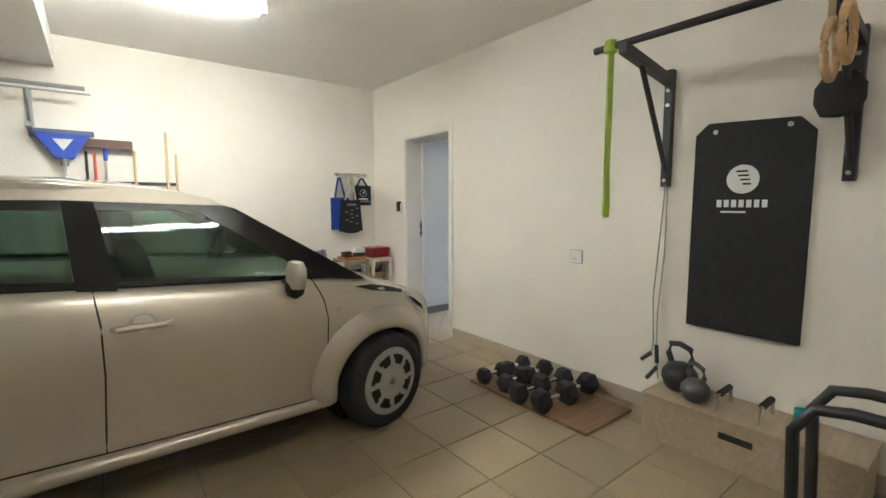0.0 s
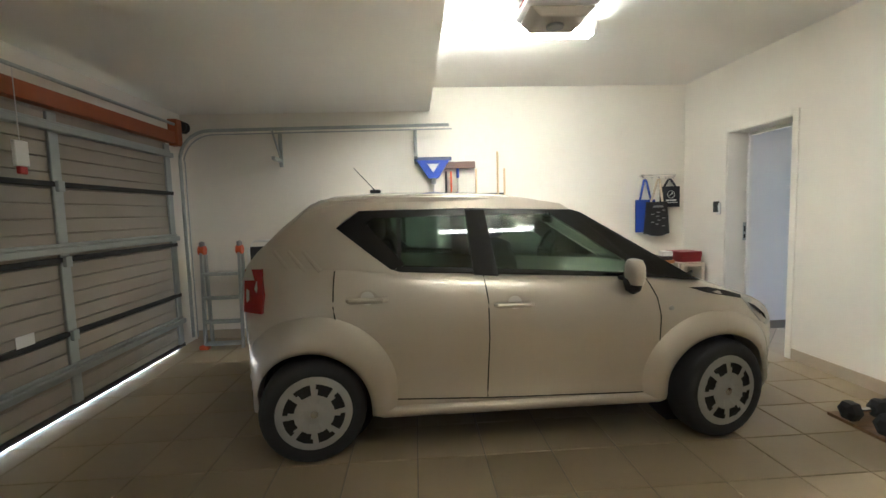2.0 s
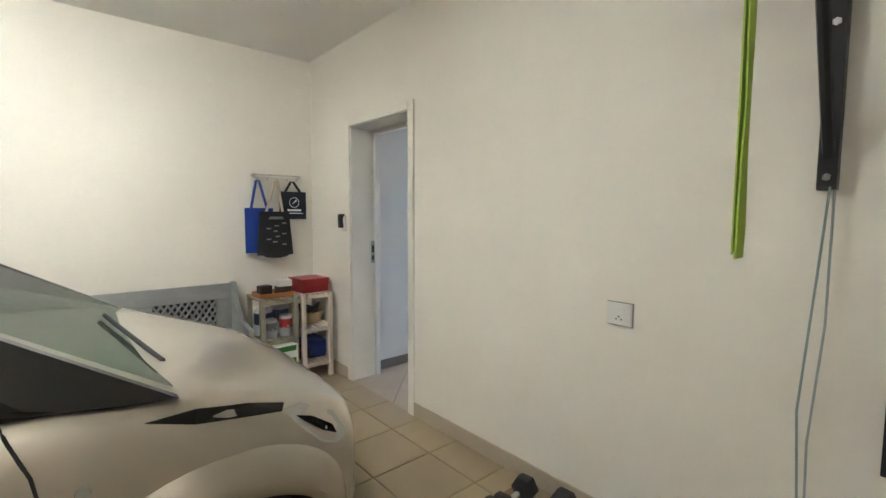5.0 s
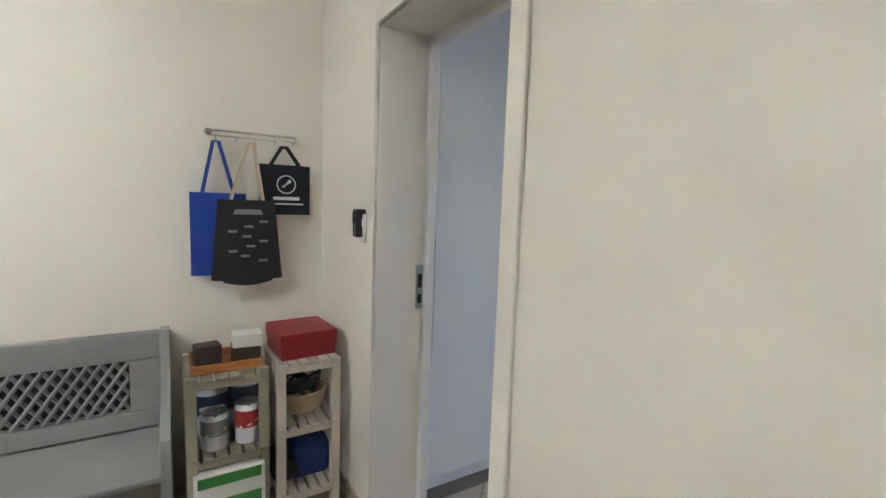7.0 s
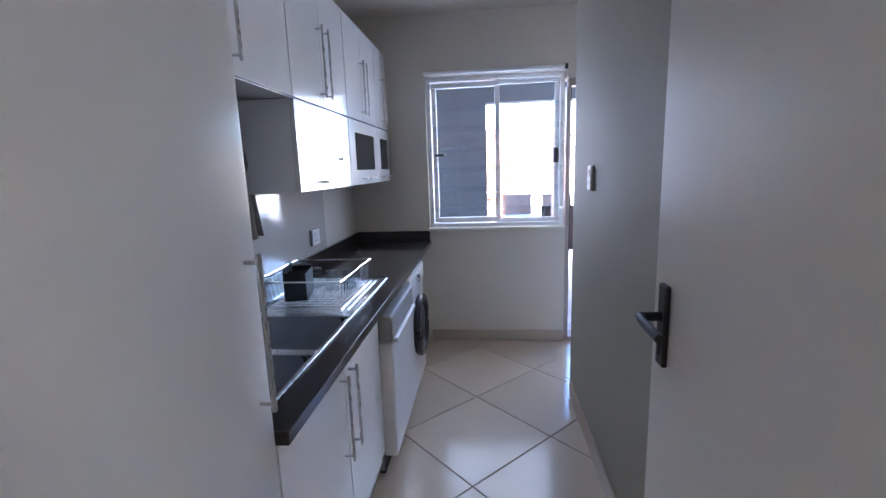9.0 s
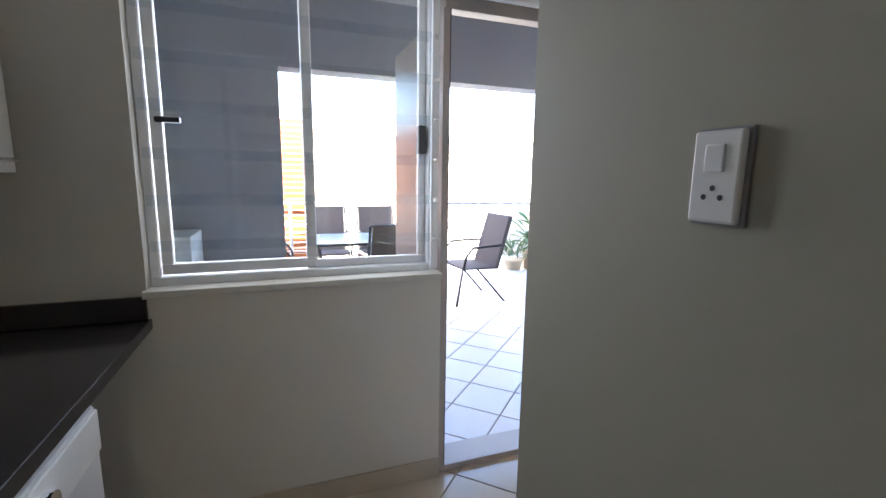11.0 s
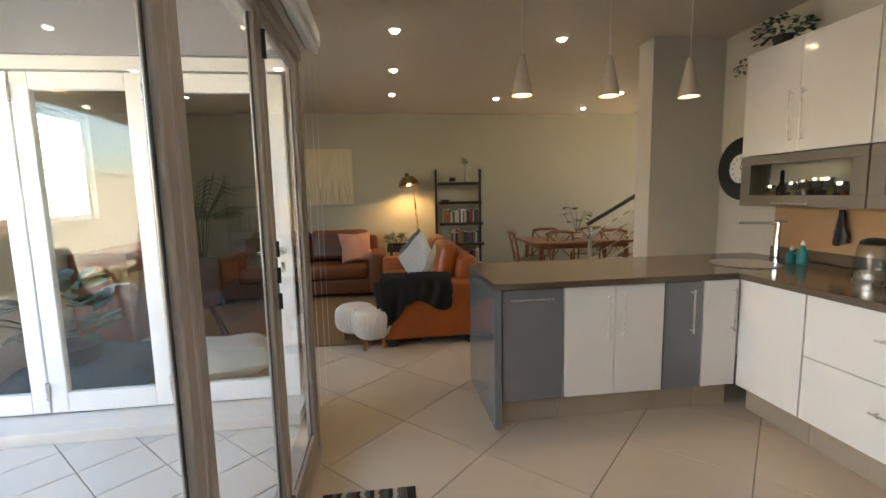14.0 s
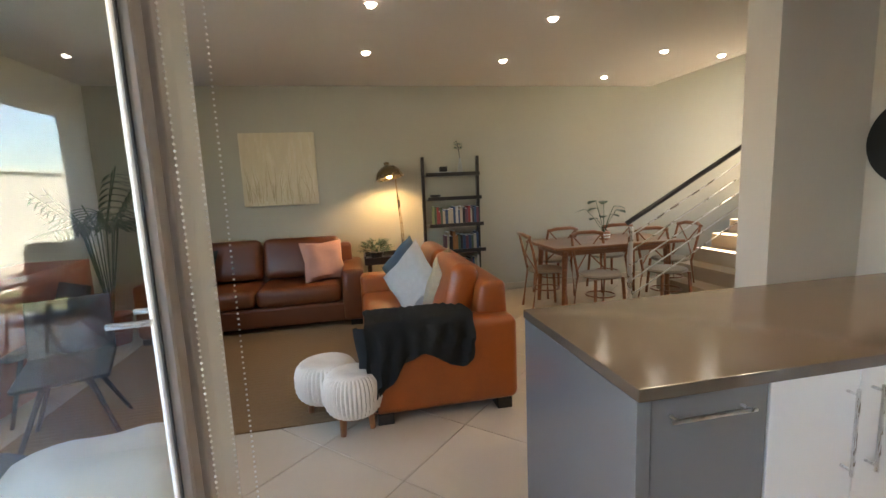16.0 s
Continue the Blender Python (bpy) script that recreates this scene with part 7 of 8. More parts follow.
def pillow(at, rx, ry, rz, w, d, m, label, seed):
    p = solo("cushion", cushion(w, d, 0.15, 0.42, 12, 0.12, seed), m, label, "cushion", smooth=True)
    p.matrix_basis = pose(*at, rx, ry, rz)


def sofa(at, rz, w, d, m, label, seats, arm=0.24, seat_h=0.44, arm_h=0.62, back_h=0.86, open_left=False):
    s = thing("sofa", at, label, "sofa", rz)
    part("base", B((-w / 2 + 0.02, -d / 2 + 0.03, 0.07), (w / 2 - 0.02, d / 2 - 0.02, 0.28), 0.03, 3), m, s)
    for x in ((-1, 1)):
        part("arm", B((min(x * w / 2, x * (w / 2 - arm)), -d / 2, 0.07), (max(x * w / 2, x * (w / 2 - arm)), d / 2, arm_h), 0.055, 4), m, s, smooth=True)
    part("back", P([(d / 2 - 0.28, 0.28), (d / 2 - 0.20, back_h - 0.04), (d / 2 - 0.03, back_h - 0.03), (d / 2, 0.10)], "x", -w / 2 + arm * 0.5, w / 2 - arm * 0.5, bev=0.045, seg=3), m, s, smooth=True)
    iw = (w - 2 * arm) / seats
    for k in range(seats):
        x0 = -w / 2 + arm + k * iw
        part("seat_cushion", B((x0 + 0.005, -d / 2 + 0.01, 0.28), (x0 + iw - 0.005, d / 2 - 0.26, seat_h + 0.03), 0.06, 4), m, s, smooth=True)
        c = part("back_cushion", B((-iw / 2 + 0.005, -0.10, -0.23), (iw / 2 - 0.005, 0.10, 0.23), 0.08, 4), m, s, smooth=True)
        c.matrix_basis = pose(x0 + iw / 2, d / 2 - 0.30, seat_h + 0.26, -14, 0, 0)
    for x in (-w / 2 + 0.10, w / 2 - 0.10):
        for y in (-d / 2 + 0.09, d / 2 - 0.09):
            part("foot", B((x - 0.07, y - 0.05, 0), (x + 0.07, y + 0.05, 0.075), 0.006), DARK_WOOD, s)
    return s


sofa((4.50, -8.88, 0), 180 - 180, 2.22, 0.95, LEATHER_D, "dark tan leather sofa against the far wall", 2)
bpy.data.objects["sofa"].matrix_basis = pose(4.50, -8.90, 0, 0, 0, 180)
sofa((2.92, -7.42, 0), 90, 1.95, 0.95, LEATHER, "tan leather sofa with a throw over its arm", 2)
bpy.data.objects["sofa.001"].matrix_basis = pose(2.96, -7.28, 0, 0, 0, 90)
pillow((3.82, -8.82, 0.68), 68, 0, 200, 0.48, 0.46, PINK, "dusty pink linen cushion on the sofa", 1)
pillow((5.15, -8.85, 0.66), 68, 0, 170, 0.44, 0.44, mat("dark_green_velvet", (0.02, 0.03, 0.02), 0.9), "dark green cushion on the sofa", 2)
pillow((3.03, -7.78, 0.70), 66, 40, 110, 0.46, 0.46, BLUEG, "slate blue cushion propped on the sofa", 3)
pillow((3.02, -7.28, 0.69), 72, 42, 118, 0.50, 0.48, PALE, "pale grey cushion propped on the sofa", 4)
pillow((2.84, -7.10, 0.70), 70, 20, 70, 0.44, 0.44, mat("beige_pattern_linen", (0.30, 0.25, 0.17), 0.9, var=0.3, scale=25), "beige patterned cushion on the sofa", 5)
# throw over the near arm
THROW = mat("charcoal_knit", (0.028, 0.031, 0.032), 0.95, var=0.25, scale=30, bump=0.5, bscale=160)
bm, cols = bmesh.new(), []
for i in range(27):
    u = i / 26
    x = 3.44 - u * 0.66
    col = []
    front = 0.20 + 0.20 * max(0, 1 - u * 3.0) + 0.05 * math.sin(u * 9)
    path = [(-6.62, 0.655), (-6.55, 0.66), (-6.40, 0.665), (-6.315, 0.655), (-6.283, 0.62)] + [(-6.273 + 0.012 * math.sin(u * 31 + k), 0.60 - (front) * k / 6) for k in range(1, 7)]
    for k, (y, z) in enumerate(path):
        w = 0.013 * math.sin(u * 37 + k * 0.5)
        col.append(bm.verts.new((x + 0.006 * math.sin(k * 2), y + (w if k > 4 else 0) , z + (abs(w) if k <= 4 else 0))))
    cols.append(col)
for a, b in zip(cols, cols[1:]):
    for k in range(len(a) - 1):
        bm.faces.new((a[k], a[k + 1], b[k + 1], b[k]))
bmesh.ops.solidify(bm, geom=bm.faces[:], thickness=-0.012)
th = solo("throw", bm, THROW, "charcoal knitted throw draped over the sofa arm", "throw", smooth=True)
bm = bmesh.new()
rows = []
for j in range(12):
    v = j / 11
    rows.append([bm.verts.new((3.40 + 0.10 * k / 5 + 0.03 * math.sin(k * 2.0 + v * 3), -6.30 + 0.05 * v * math.sin(k * 1.3) - 0.02 * k, 0.62 - 0.50 * v)) for k in range(6)])
for a, b in zip(rows, rows[1:]):
    for k in range(5):
        bm.faces.new((a[k], a[k + 1], b[k + 1], b[k]))
bmesh.ops.solidify(bm, geom=bm.faces[:], thickness=0.014)
tail = part("hanging_corner", bm, THROW, th, smooth=True)
# knitted pouf on wooden legs
KNIT = mat("white_chunky_knit", (0.66, 0.62, 0.56), 0.95, var=0.08, scale=20, bump=0.3, bscale=120)
PEG = wood("orange_peg_wood", (0.24, 0.09, 0.03), (0.33, 0.14, 0.05), stretch=(12, 12, 1))
def pouf(x, y, r, z0, z1, label, legs, seed):
    t = thing("pouf", (x, y, 0), label, "pouf", group="knitted stools")
    n, m, rows = 84, 22, []
    bm = bmesh.new()
    for j in range(m + 1):
        v = j / m
        a = -math.pi / 2 + v * math.pi
        rr = r * (abs(math.cos(a)) ** 0.5)
        z = (z0 + z1) / 2 + (z1 - z0) / 2 * (1 if a > 0 else -1) * abs(math.sin(a)) ** 0.75
        ring = []
        for k in range(n):
            t_ = k * math.tau / n
            bump_ = 0.007 * math.cos(42 * t_) * abs(math.cos(a)) + 0.003 * math.sin(j * 2.9 + (k // 2) * math.pi)
            ring.append(bm.verts.new(((rr + bump_) * math.cos(t_), (rr + bump_) * math.sin(t_), z - 0.03 * (1 - rr / r) * (a > 0))))
        rows.append(ring)
    for a, b in zip(rows, rows[1:]):
        for k in range(n):
            bm.faces.new((a[k], a[(k + 1) % n], b[(k + 1) % n], b[k]))
    part("cover", bm, KNIT, t, smooth=True)
    for k in range(3):
        a = seed + k * math.tau / 3
        part("leg", C((0.6 * r * math.cos(a), 0.6 * r * math.sin(a), 0.0), (0.55 * r * math.cos(a), 0.55 * r * math.sin(a), z0 + 0.04), 0.018, 10, 0.024), PEG, t, "orange wooden leg")
pouf(3.53, -6.36, 0.175, 0.10, 0.39, "white chunky knitted stool on wooden legs", 3, 0.8)
pouf(3.70, -6.60, 0.195, 0.10, 0.385, "white chunky knitted stool beside another one", 3, 2.0)
# jute rug
JUTE = mat("brown_jute", (0.22, 0.135, 0.062), 0.95, var=0.3, scale=60, bump=0.6, bscale=120, stretch=(1, 6, 1))
bm = B((3.05, -8.75, 0.002), (5.6, -6.47, 0.014), 0.004)
rg2 = thing("jute_rug", (0, 0, 0), "brown woven jute rug on the tiles", "rug")
part("weave", bm, JUTE, rg2)
for y in range(46):
    part("cord", C((3.06, -6.49 - y * 0.0485, 0.012), (5.59, -6.49 - y * 0.0485, 0.012), 0.006, 6), JUTE, rg2)
# painting
CANV = mat("cream_abstract_canvas", (0.52, 0.45, 0.30), 0.75, var=0.12, scale=4, bump=0.15, bscale=60, stain=0.5, stain_color=(0.66, 0.61, 0.48), stain_scale=5, stretch=(4, 1, 0.8))
pt = thing("painting", (4.29, -9.449, 1.73), "cream abstract canvas on the far wall", "painting")
part("canvas", B((-0.43, 0.0, -0.43), (0.43, 0.035, 0.43), 0.004), CANV, pt)
GRASS = mat("ochre_brush_stroke", (0.38, 0.31, 0.18), 0.8)
rnd = random.Random(8)
bm = bmesh.new()
for k in range(46):
    x = rnd.uniform(-0.40, 0.40)
    h = rnd.uniform(0.08, 0.45)
    z = rnd.uniform(-0.42, -0.30)
    T([(x, 0.0355, z), (x + rnd.uniform(-0.03, 0.03), 0.036, z + h * 0.5), (x + rnd.uniform(-0.05, 0.05), 0.0355, min(0.42, z + h))], [0.004, 0.0035, 0.001], 5, bm)
part("brush_strokes", bm, GRASS, pt)
# side table with lamp and plant
st = thing("side_table", (3.07, -9.0, 0), "black tray side table between the sofas", "side table")
part("tray", B((-0.28, -0.26, 0.60), (0.28, 0.26, 0.625), 0.006), DARK_WOOD, st)
for lo, hi in (((-0.30, -0.27, 0.60), (0.30, -0.25, 0.68)), ((-0.30, 0.25, 0.60), (0.30, 0.27, 0.68)), ((-0.30, -0.25, 0.60), (-0.28, 0.25, 0.70)), ((0.28, -0.25, 0.60), (0.30, 0.25, 0.70))):
    part("rim", B(lo, hi, 0.005), DARK_WOOD, st)
for x in (-0.24, 0.24):
    for y in (-0.22, 0.22):
        part("leg", B((x - 0.018, y - 0.018, 0), (x + 0.018, y + 0.018, 0.60), 0.003), DARK_WOOD, st)
BRASS = mat("aged_brass", (0.30, 0.22, 0.12), 0.28, 0.9, var=0.1, scale=10)
lm = thing("table_lamp", (2.88, -9.12, 0.626), "brass swing-arm lamp lit on the side table", "lamp")
part("base", L([(0.0, 0), (0.09, 0.0), (0.09, 0.015), (0.03, 0.03), (0.0, 0.03)], 24), BRASS, lm, smooth=True)
part("arm", T([(-0.012, 0, 0.02), (0.0, 0, 0.35), (0.03, 0.0, 0.70)], 0.007), BRASS, lm)
part("arm", T([(0.014, 0.015, 0.02), (0.02, 0.015, 0.35), (0.045, 0.0, 0.70)], 0.007), BRASS, lm)
part("joint", C((0.04, -0.02, 0.70), (0.04, 0.02, 0.70), 0.018, 14), BRASS, lm)
part("arm", T([(0.04, 0, 0.70), (0.06, 0.02, 0.95), (0.10, 0.03, 1.02)], 0.007), BRASS, lm)
sh = part("shade", L([(0.03, 0.16), (0.035, 0.12), (0.09, 0.10), (0.15, 0.04), (0.165, -0.01), (0.17, -0.03), (0.162, -0.03), (0.155, -0.01), (0.14, 0.035), (0.085, 0.092), (0.028, 0.112)], 36), BRASS, lm, "domed brass shade", True)
sh.matrix_basis = pose(0.13, 0.03, 0.97, 8, 10, 0)
LAMPG = glow("lamp_bulb", (1.0, 0.62, 0.26), 2.0)
bb = part("bulb", L([(0.0, -0.045), (0.03, -0.03), (0.035, 0.0), (0.02, 0.03), (0.0, 0.035)], 18), LAMPG, lm, "lit bulb", True)
bb.matrix_basis = pose(0.13, 0.03, 0.98)
lp = new("lamp_light", bpy.data.lights.new("lamp_light", "SPOT"))
lp.data.energy, lp.data.color, lp.data.spot_size, lp.data.spot_blend, lp.data.shadow_soft_size = 2.4, (1.0, 0.64, 0.28), radians(150), 0.5, 0.05
lp.matrix_world = look((3.01, -9.09, 1.55), (3.01, -9.20, 0))
pp = thing("fern", (3.22, -8.98, 0.626), "small green fern in a dark pot on the tray", "plant")
part("pot", L([(0.06, 0), (0.085, 0.09), (0.078, 0.09), (0.0, 0.08)], 18), DARK_WOOD, pp)
part("leaves", foliage(130, 0.15, 0.17, 0.10, 0.022, 0.1, 9, (0, 0, 0.08)), LEAF, pp)
# ladder shelf with books
ls = thing("ladder_shelf", (2.20, -9.15, 0), "black ladder shelf leaning on the wall", "shelf")
for x in (-0.36, 0.36):
    part("rail", P([(-0.32, 0), (-0.26, 0), (-0.22, 1.82), (-0.27, 1.82)], "x", x - 0.018, x + 0.018), DARK_WOOD, ls)
    part("post", B((x - 0.015, -0.29, 0), (x + 0.015, -0.265, 1.70)), DARK_WOOD, ls)
for z, dp in ((0.30, 0.44), (0.62, 0.38), (0.94, 0.32), (1.27, 0.26), (1.57, 0.20)):
    part("shelf", B((-0.345, -0.285, z), (0.345, -0.285 + dp, z + 0.022), 0.003), DARK_WOOD, ls)
    part("lip", B((-0.345, -0.285 + dp, z), (0.345, -0.275 + dp, z + 0.045), 0.002), DARK_WOOD, ls)
cols = [(0.22, 0.03, 0.03), (0.35, 0.30, 0.22), (0.02, 0.02, 0.025), (0.03, 0.06, 0.12), (0.28, 0.12, 0.03), (0.42, 0.40, 0.36), (0.06, 0.09, 0.05), (0.12, 0.04, 0.06)]
bmats = [mat("book_cover", c, 0.55, var=0.15, scale=20) for c in cols]
rnd = random.Random(11)
for z, x0, x1 in ((0.962, -0.31, 0.24), (0.642, -0.30, 0.12), (0.322, -0.30, 0.28)):
    x = x0
    while x < x1:
        w, h = rnd.uniform(0.018, 0.042), rnd.uniform(0.17, 0.235)
        b = thing("book", (2.20 + x + w / 2, -9.30, z), "hardback book standing on the ladder shelf", "book", group="books on the ladder shelf")
        m_ = rnd.choice(bmats)
        part("cover", B((-w / 2, -0.08, 0), (w / 2, 0.09, h), 0.002, 1), m_, b)
        part("pages", B((-w / 2 + 0.002, -0.078, h), (w / 2 - 0.002, 0.085, h + 0.001)), WHITE_INK, b)
        x += w + 0.002
vs = thing("bud_vase", (2.08, -9.34, 1.592), "grey bud vase with a dry stem on the top shelf", "vase")
part("vase", L([(0.028, 0), (0.034, 0.04), (0.026, 0.12), (0.014, 0.17), (0.018, 0.20)], 20), PALE, vs, smooth=True)
part("stem", T([(0, 0, 0.18), (0.01, 0, 0.28), (0.025, 0, 0.36)], 0.004, 6), DARK_WOOD, vs)
part("flower", foliage(26, 0.035, 0.12, 0.05, 0.03, 0.1, 13, (0.02, 0, 0.30)), LEAF, vs)
bx2 = thing("trinket_box", (2.30, -9.35, 1.592), "black trinket box on pale books", "box")
part("books", B((-0.10, -0.06, 0), (0.10, 0.06, 0.035), 0.003), PALE, bx2)
part("box", B((-0.045, -0.04, 0.035), (0.045, 0.04, 0.10), 0.004), MATT_BLACK, bx2)
solo("wooden_bowl", L([(0.03, 0), (0.07, 0.03), (0.075, 0.05), (0.068, 0.05), (0.0, 0.01)], 20), DARK_WOOD, "dark wooden bowl on the ladder shelf", "bowl", (2.42, -9.33, 1.292), smooth=True)
solo("dark_jar", L([(0.05, 0), (0.06, 0.03), (0.06, 0.10), (0.04, 0.13), (0.045, 0.15)], 20), MATT_BLACK, "black jar on the ladder shelf", "jar", (1.95, -9.30, 0.642), smooth=True)

# dining table and chairs
TEAK = wood("warm_brown_table_wood", (0.17, 0.062, 0.02), (0.27, 0.105, 0.035), 0.3, stretch=(1, 10, 10), coat=0.3)
tb = thing("dining_table", (0.62, -8.45, 0), "warm brown wooden dining table with rounded corners", "dining table")
bm = B((-0.78, -0.43, 0.71), (0.78, 0.43, 0.745), 0.012, 3)
part("tabletop", bm, TEAK, tb)
part("apron", B((-0.66, -0.33, 0.64), (0.66, 0.33, 0.71), 0.005), TEAK, tb)
for x in (-0.62, 0.62):
    for y in (-0.31, 0.31):
        part("leg", C((x * 1.05, y * 1.05, 0), (x, y, 0.68), 0.022, 12, 0.034), TEAK, tb)
CANE = mat("woven_pale_seat", (0.24, 0.20, 0.15), 0.85, var=0.2, scale=60, bump=0.4, bscale=120)
dc = thing("dining_chair", (0.15, -7.86, 0), "brown bentwood dining chair with a cross back", "chair", 0, "chairs round the table")
part("seat", L([(0.0, 0.435), (0.20, 0.44), (0.215, 0.455), (0.20, 0.47), (0.0, 0.465)], 28), CANE, dc, "woven pale seat", True)
for x, y in ((-0.16, 0.15), (0.16, 0.15)):
    part("leg", C((x * 1.15, y * 1.2, 0), (x, y, 0.44), 0.015, 10, 0.018), TEAK, dc)
for x in (-0.17, 0.17):
    part("leg", T([(x * 1.1, -0.22, 0), (x, -0.16, 0.44), (x * 1.15, -0.21, 0.70), (x * 1.1, -0.25, 0.86)], 0.015, 8), TEAK, dc, smooth=True)
part("top_rail", T([(-0.20, -0.245, 0.85), (-0.10, -0.285, 0.875), (0.10, -0.285, 0.875), (0.20, -0.245, 0.85)], 0.022, 8), TEAK, dc, smooth=True)
part("cross_brace", T([(-0.17, -0.17, 0.48), (0.0, -0.235, 0.66), (0.17, -0.25, 0.84)], 0.008, 6), TEAK, dc, smooth=True)
part("cross_brace", T([(0.17, -0.17, 0.48), (0.0, -0.24, 0.66), (-0.17, -0.25, 0.84)], 0.008, 6), TEAK, dc, smooth=True)
part("hoop", T([(0.15 * math.cos(a), 0.15 * math.sin(a), 0.24) for a in [k * math.tau / 20 for k in range(20)]], 0.008, 6, closed=True), TEAK, dc)
dc.matrix_basis = pose(0.18, -7.95, 0, 0, 0, 180)
dc.matrix_basis = pose(0.18, -7.90, 0, 0, 0, 180) @ pose(0, 0, 0, 0, 0, 180)
for x, y, a in ((0.95, -7.92, 4), (1.34, -8.42, 85), (0.2, -9.02, 178), (0.98, -9.0, 183), (-0.30, -8.45, -92)):
    copy_thing(dc, pose(x, y, 0, 0, 0, a))
tp = thing("potted_plant", (0.62, -8.40, 0.747), "dark green plant in a striped pot on the table", "plant")
part("pot", L([(0.05, 0), (0.07, 0.10), (0.062, 0.10), (0.0, 0.09)], 20), mat("terracotta_striped", (0.38, 0.20, 0.13), 0.7), tp)
for z in (0.03, 0.06):
    part("stripe", L([(0.061 + z * 0.18, z), (0.063 + z * 0.18, z), (0.063 + z * 0.18, z + 0.012), (0.061 + z * 0.18, z + 0.012)], 20), WHITE_INK, tp)
bm = bmesh.new()
rnd = random.Random(3)
for k in range(9):
    a = k * 2.4
    r, h = rnd.uniform(0.05, 0.20), rnd.uniform(0.15, 0.42)
    tip = Vector((r * math.cos(a), r * math.sin(a), 0.08 + h))
    T([(0, 0, 0.08), tip * 0.5 + Vector((0, 0, 0.06)), tip], 0.003, 5, bm)
    leaf_mesh(bm, tip, Vector((math.cos(a), math.sin(a), -0.2)), Vector((0, 0, 1)), 0.13, 0.10)
part("leaves", bm, LEAF, tp)
# stairs and rail
STEP = mat("beige_stair_tile", (0.36, 0.28, 0.19), 0.35, var=0.1, scale=6)
sts = tagged(thing("stairs", (0, 0, 0), "beige tiled stairs rising beside the dining area", "stairs"), kind="structure")
for k in range(6):
    part("step", B((-0.35 - k * 0.27 - (2.2 if k == 5 else 0.28), -8.75, 0), (-0.35 - k * 0.27, -7.62, 0.17 * (k + 1) - (0.10 if k == 5 else 0)), 0.006), STEP, sts)
RAILS = mat("satin_steel_rail", (0.50, 0.47, 0.42), 0.28, 0.9, var=0.06, scale=10)
rl = thing("stair_rail", (0, 0, 0), "satin steel stair railing with sloping bars", "railing")
part("newel", C((0.74, -7.72, 0), (0.74, -7.72, 0.96), 0.026, 16), RAILS, rl)
A0, A1 = Vector((0.78, -7.72, 1.0)), Vector((-1.05, -7.72, 2.0))
part("handrail", T([A0, A1], 0.026, 10), DARK_WOOD, rl)
part("post", C((-0.92, -7.72, 0.62), (-0.92, -7.72, 1.92), 0.024, 12), RAILS, rl)
for k in range(1, 6):
    o = Vector((0, 0, -0.155 * k))
    part("sloping_bar", T([A0 + o + Vector((-0.05, 0, 0.03)), A1 + o], 0.008, 8), RAILS, rl)

# things seen in the bay through the glass
TERRA = mat("terracotta_panel", (0.26, 0.075, 0.035), 0.6, var=0.12, scale=6, bump=0.05)
cf = thing("sideboard", (6.0, -7.4, 0), "low reddish wooden sideboard under the window", "sideboard")
part("body", B((-0.24, -0.75, 0.08), (0.26, 0.75, 0.95), 0.01), TERRA, cf)
for y in (-0.7, 0.7):
    part("foot", B((-0.22, y - 0.03, 0), (0.22, y + 0.03, 0.08)), DARK_WOOD, cf)
def shell_chair(at, rz, m, label):
    t = thing("shell_chair", at, label, "chair", rz, "shell chairs in the bay")
    part("shell", P([(-0.22, 0.46), (0.20, 0.42), (0.26, 0.46), (0.20, 0.47), (-0.17, 0.50), (-0.28, 0.84), (-0.32, 0.83)], "x", -0.22, 0.22, bev=0.01), m, t)
    for x, y in ((-0.18, -0.18), (0.18, -0.18), (-0.18, 0.18), (0.18, 0.18)):
        part("leg", C((x * 1.4, y * 1.4, 0), (x * 0.5, y * 0.5, 0.45), 0.012, 8, 0.016), DARK_WOOD, t)
shell_chair((5.2, -6.7, 0), 20, MATT_BLACK, "black shell chair on wooden legs in the bay")
shell_chair((5.75, -7.3, 0), -40, MATT_BLACK, "black shell chair with dark legs in the bay")
pf = solo("floor_cushion", cushion(0.8, 0.7, 0.22, 0.5), WHITE_PLASTIC, "white floor cushion on the bay tiles", "cushion", (4.75, -5.95, 0.14), 20, smooth=True)
pb3 = solo("dog_bed", cushion(1.0, 0.8, 0.24, 0.35), mat("blue_grey_fabric", (0.045, 0.07, 0.10), 0.95), "blue-grey dog bed on the bay floor", "dog bed", (5.6, -5.85, 0.14), 0, smooth=True)
bp = thing("bay_plant", (5.72, -5.75, 0), "dark leafy plant in a black pot in the bay", "plant")
part("pot", L([(0.16, 0), (0.20, 0.30), (0.21, 0.38), (0.19, 0.38), (0.0, 0.34)], 24), MATT_BLACK, bp, smooth=True)
part("leaves", foliage(60, 0.24, 0.55, 0.20, 0.11, 0.1, 21, (0, 0, 0.42)), LEAF, bp)
bp2 = thing("palm", (5.92, -8.7, 0), "tall dark palm in the corner of the bay", "plant")
part("pot", L([(0.13, 0), (0.17, 0.30), (0.15, 0.30), (0.0, 0.27)], 20), TERRA, bp2)
bm = bmesh.new()
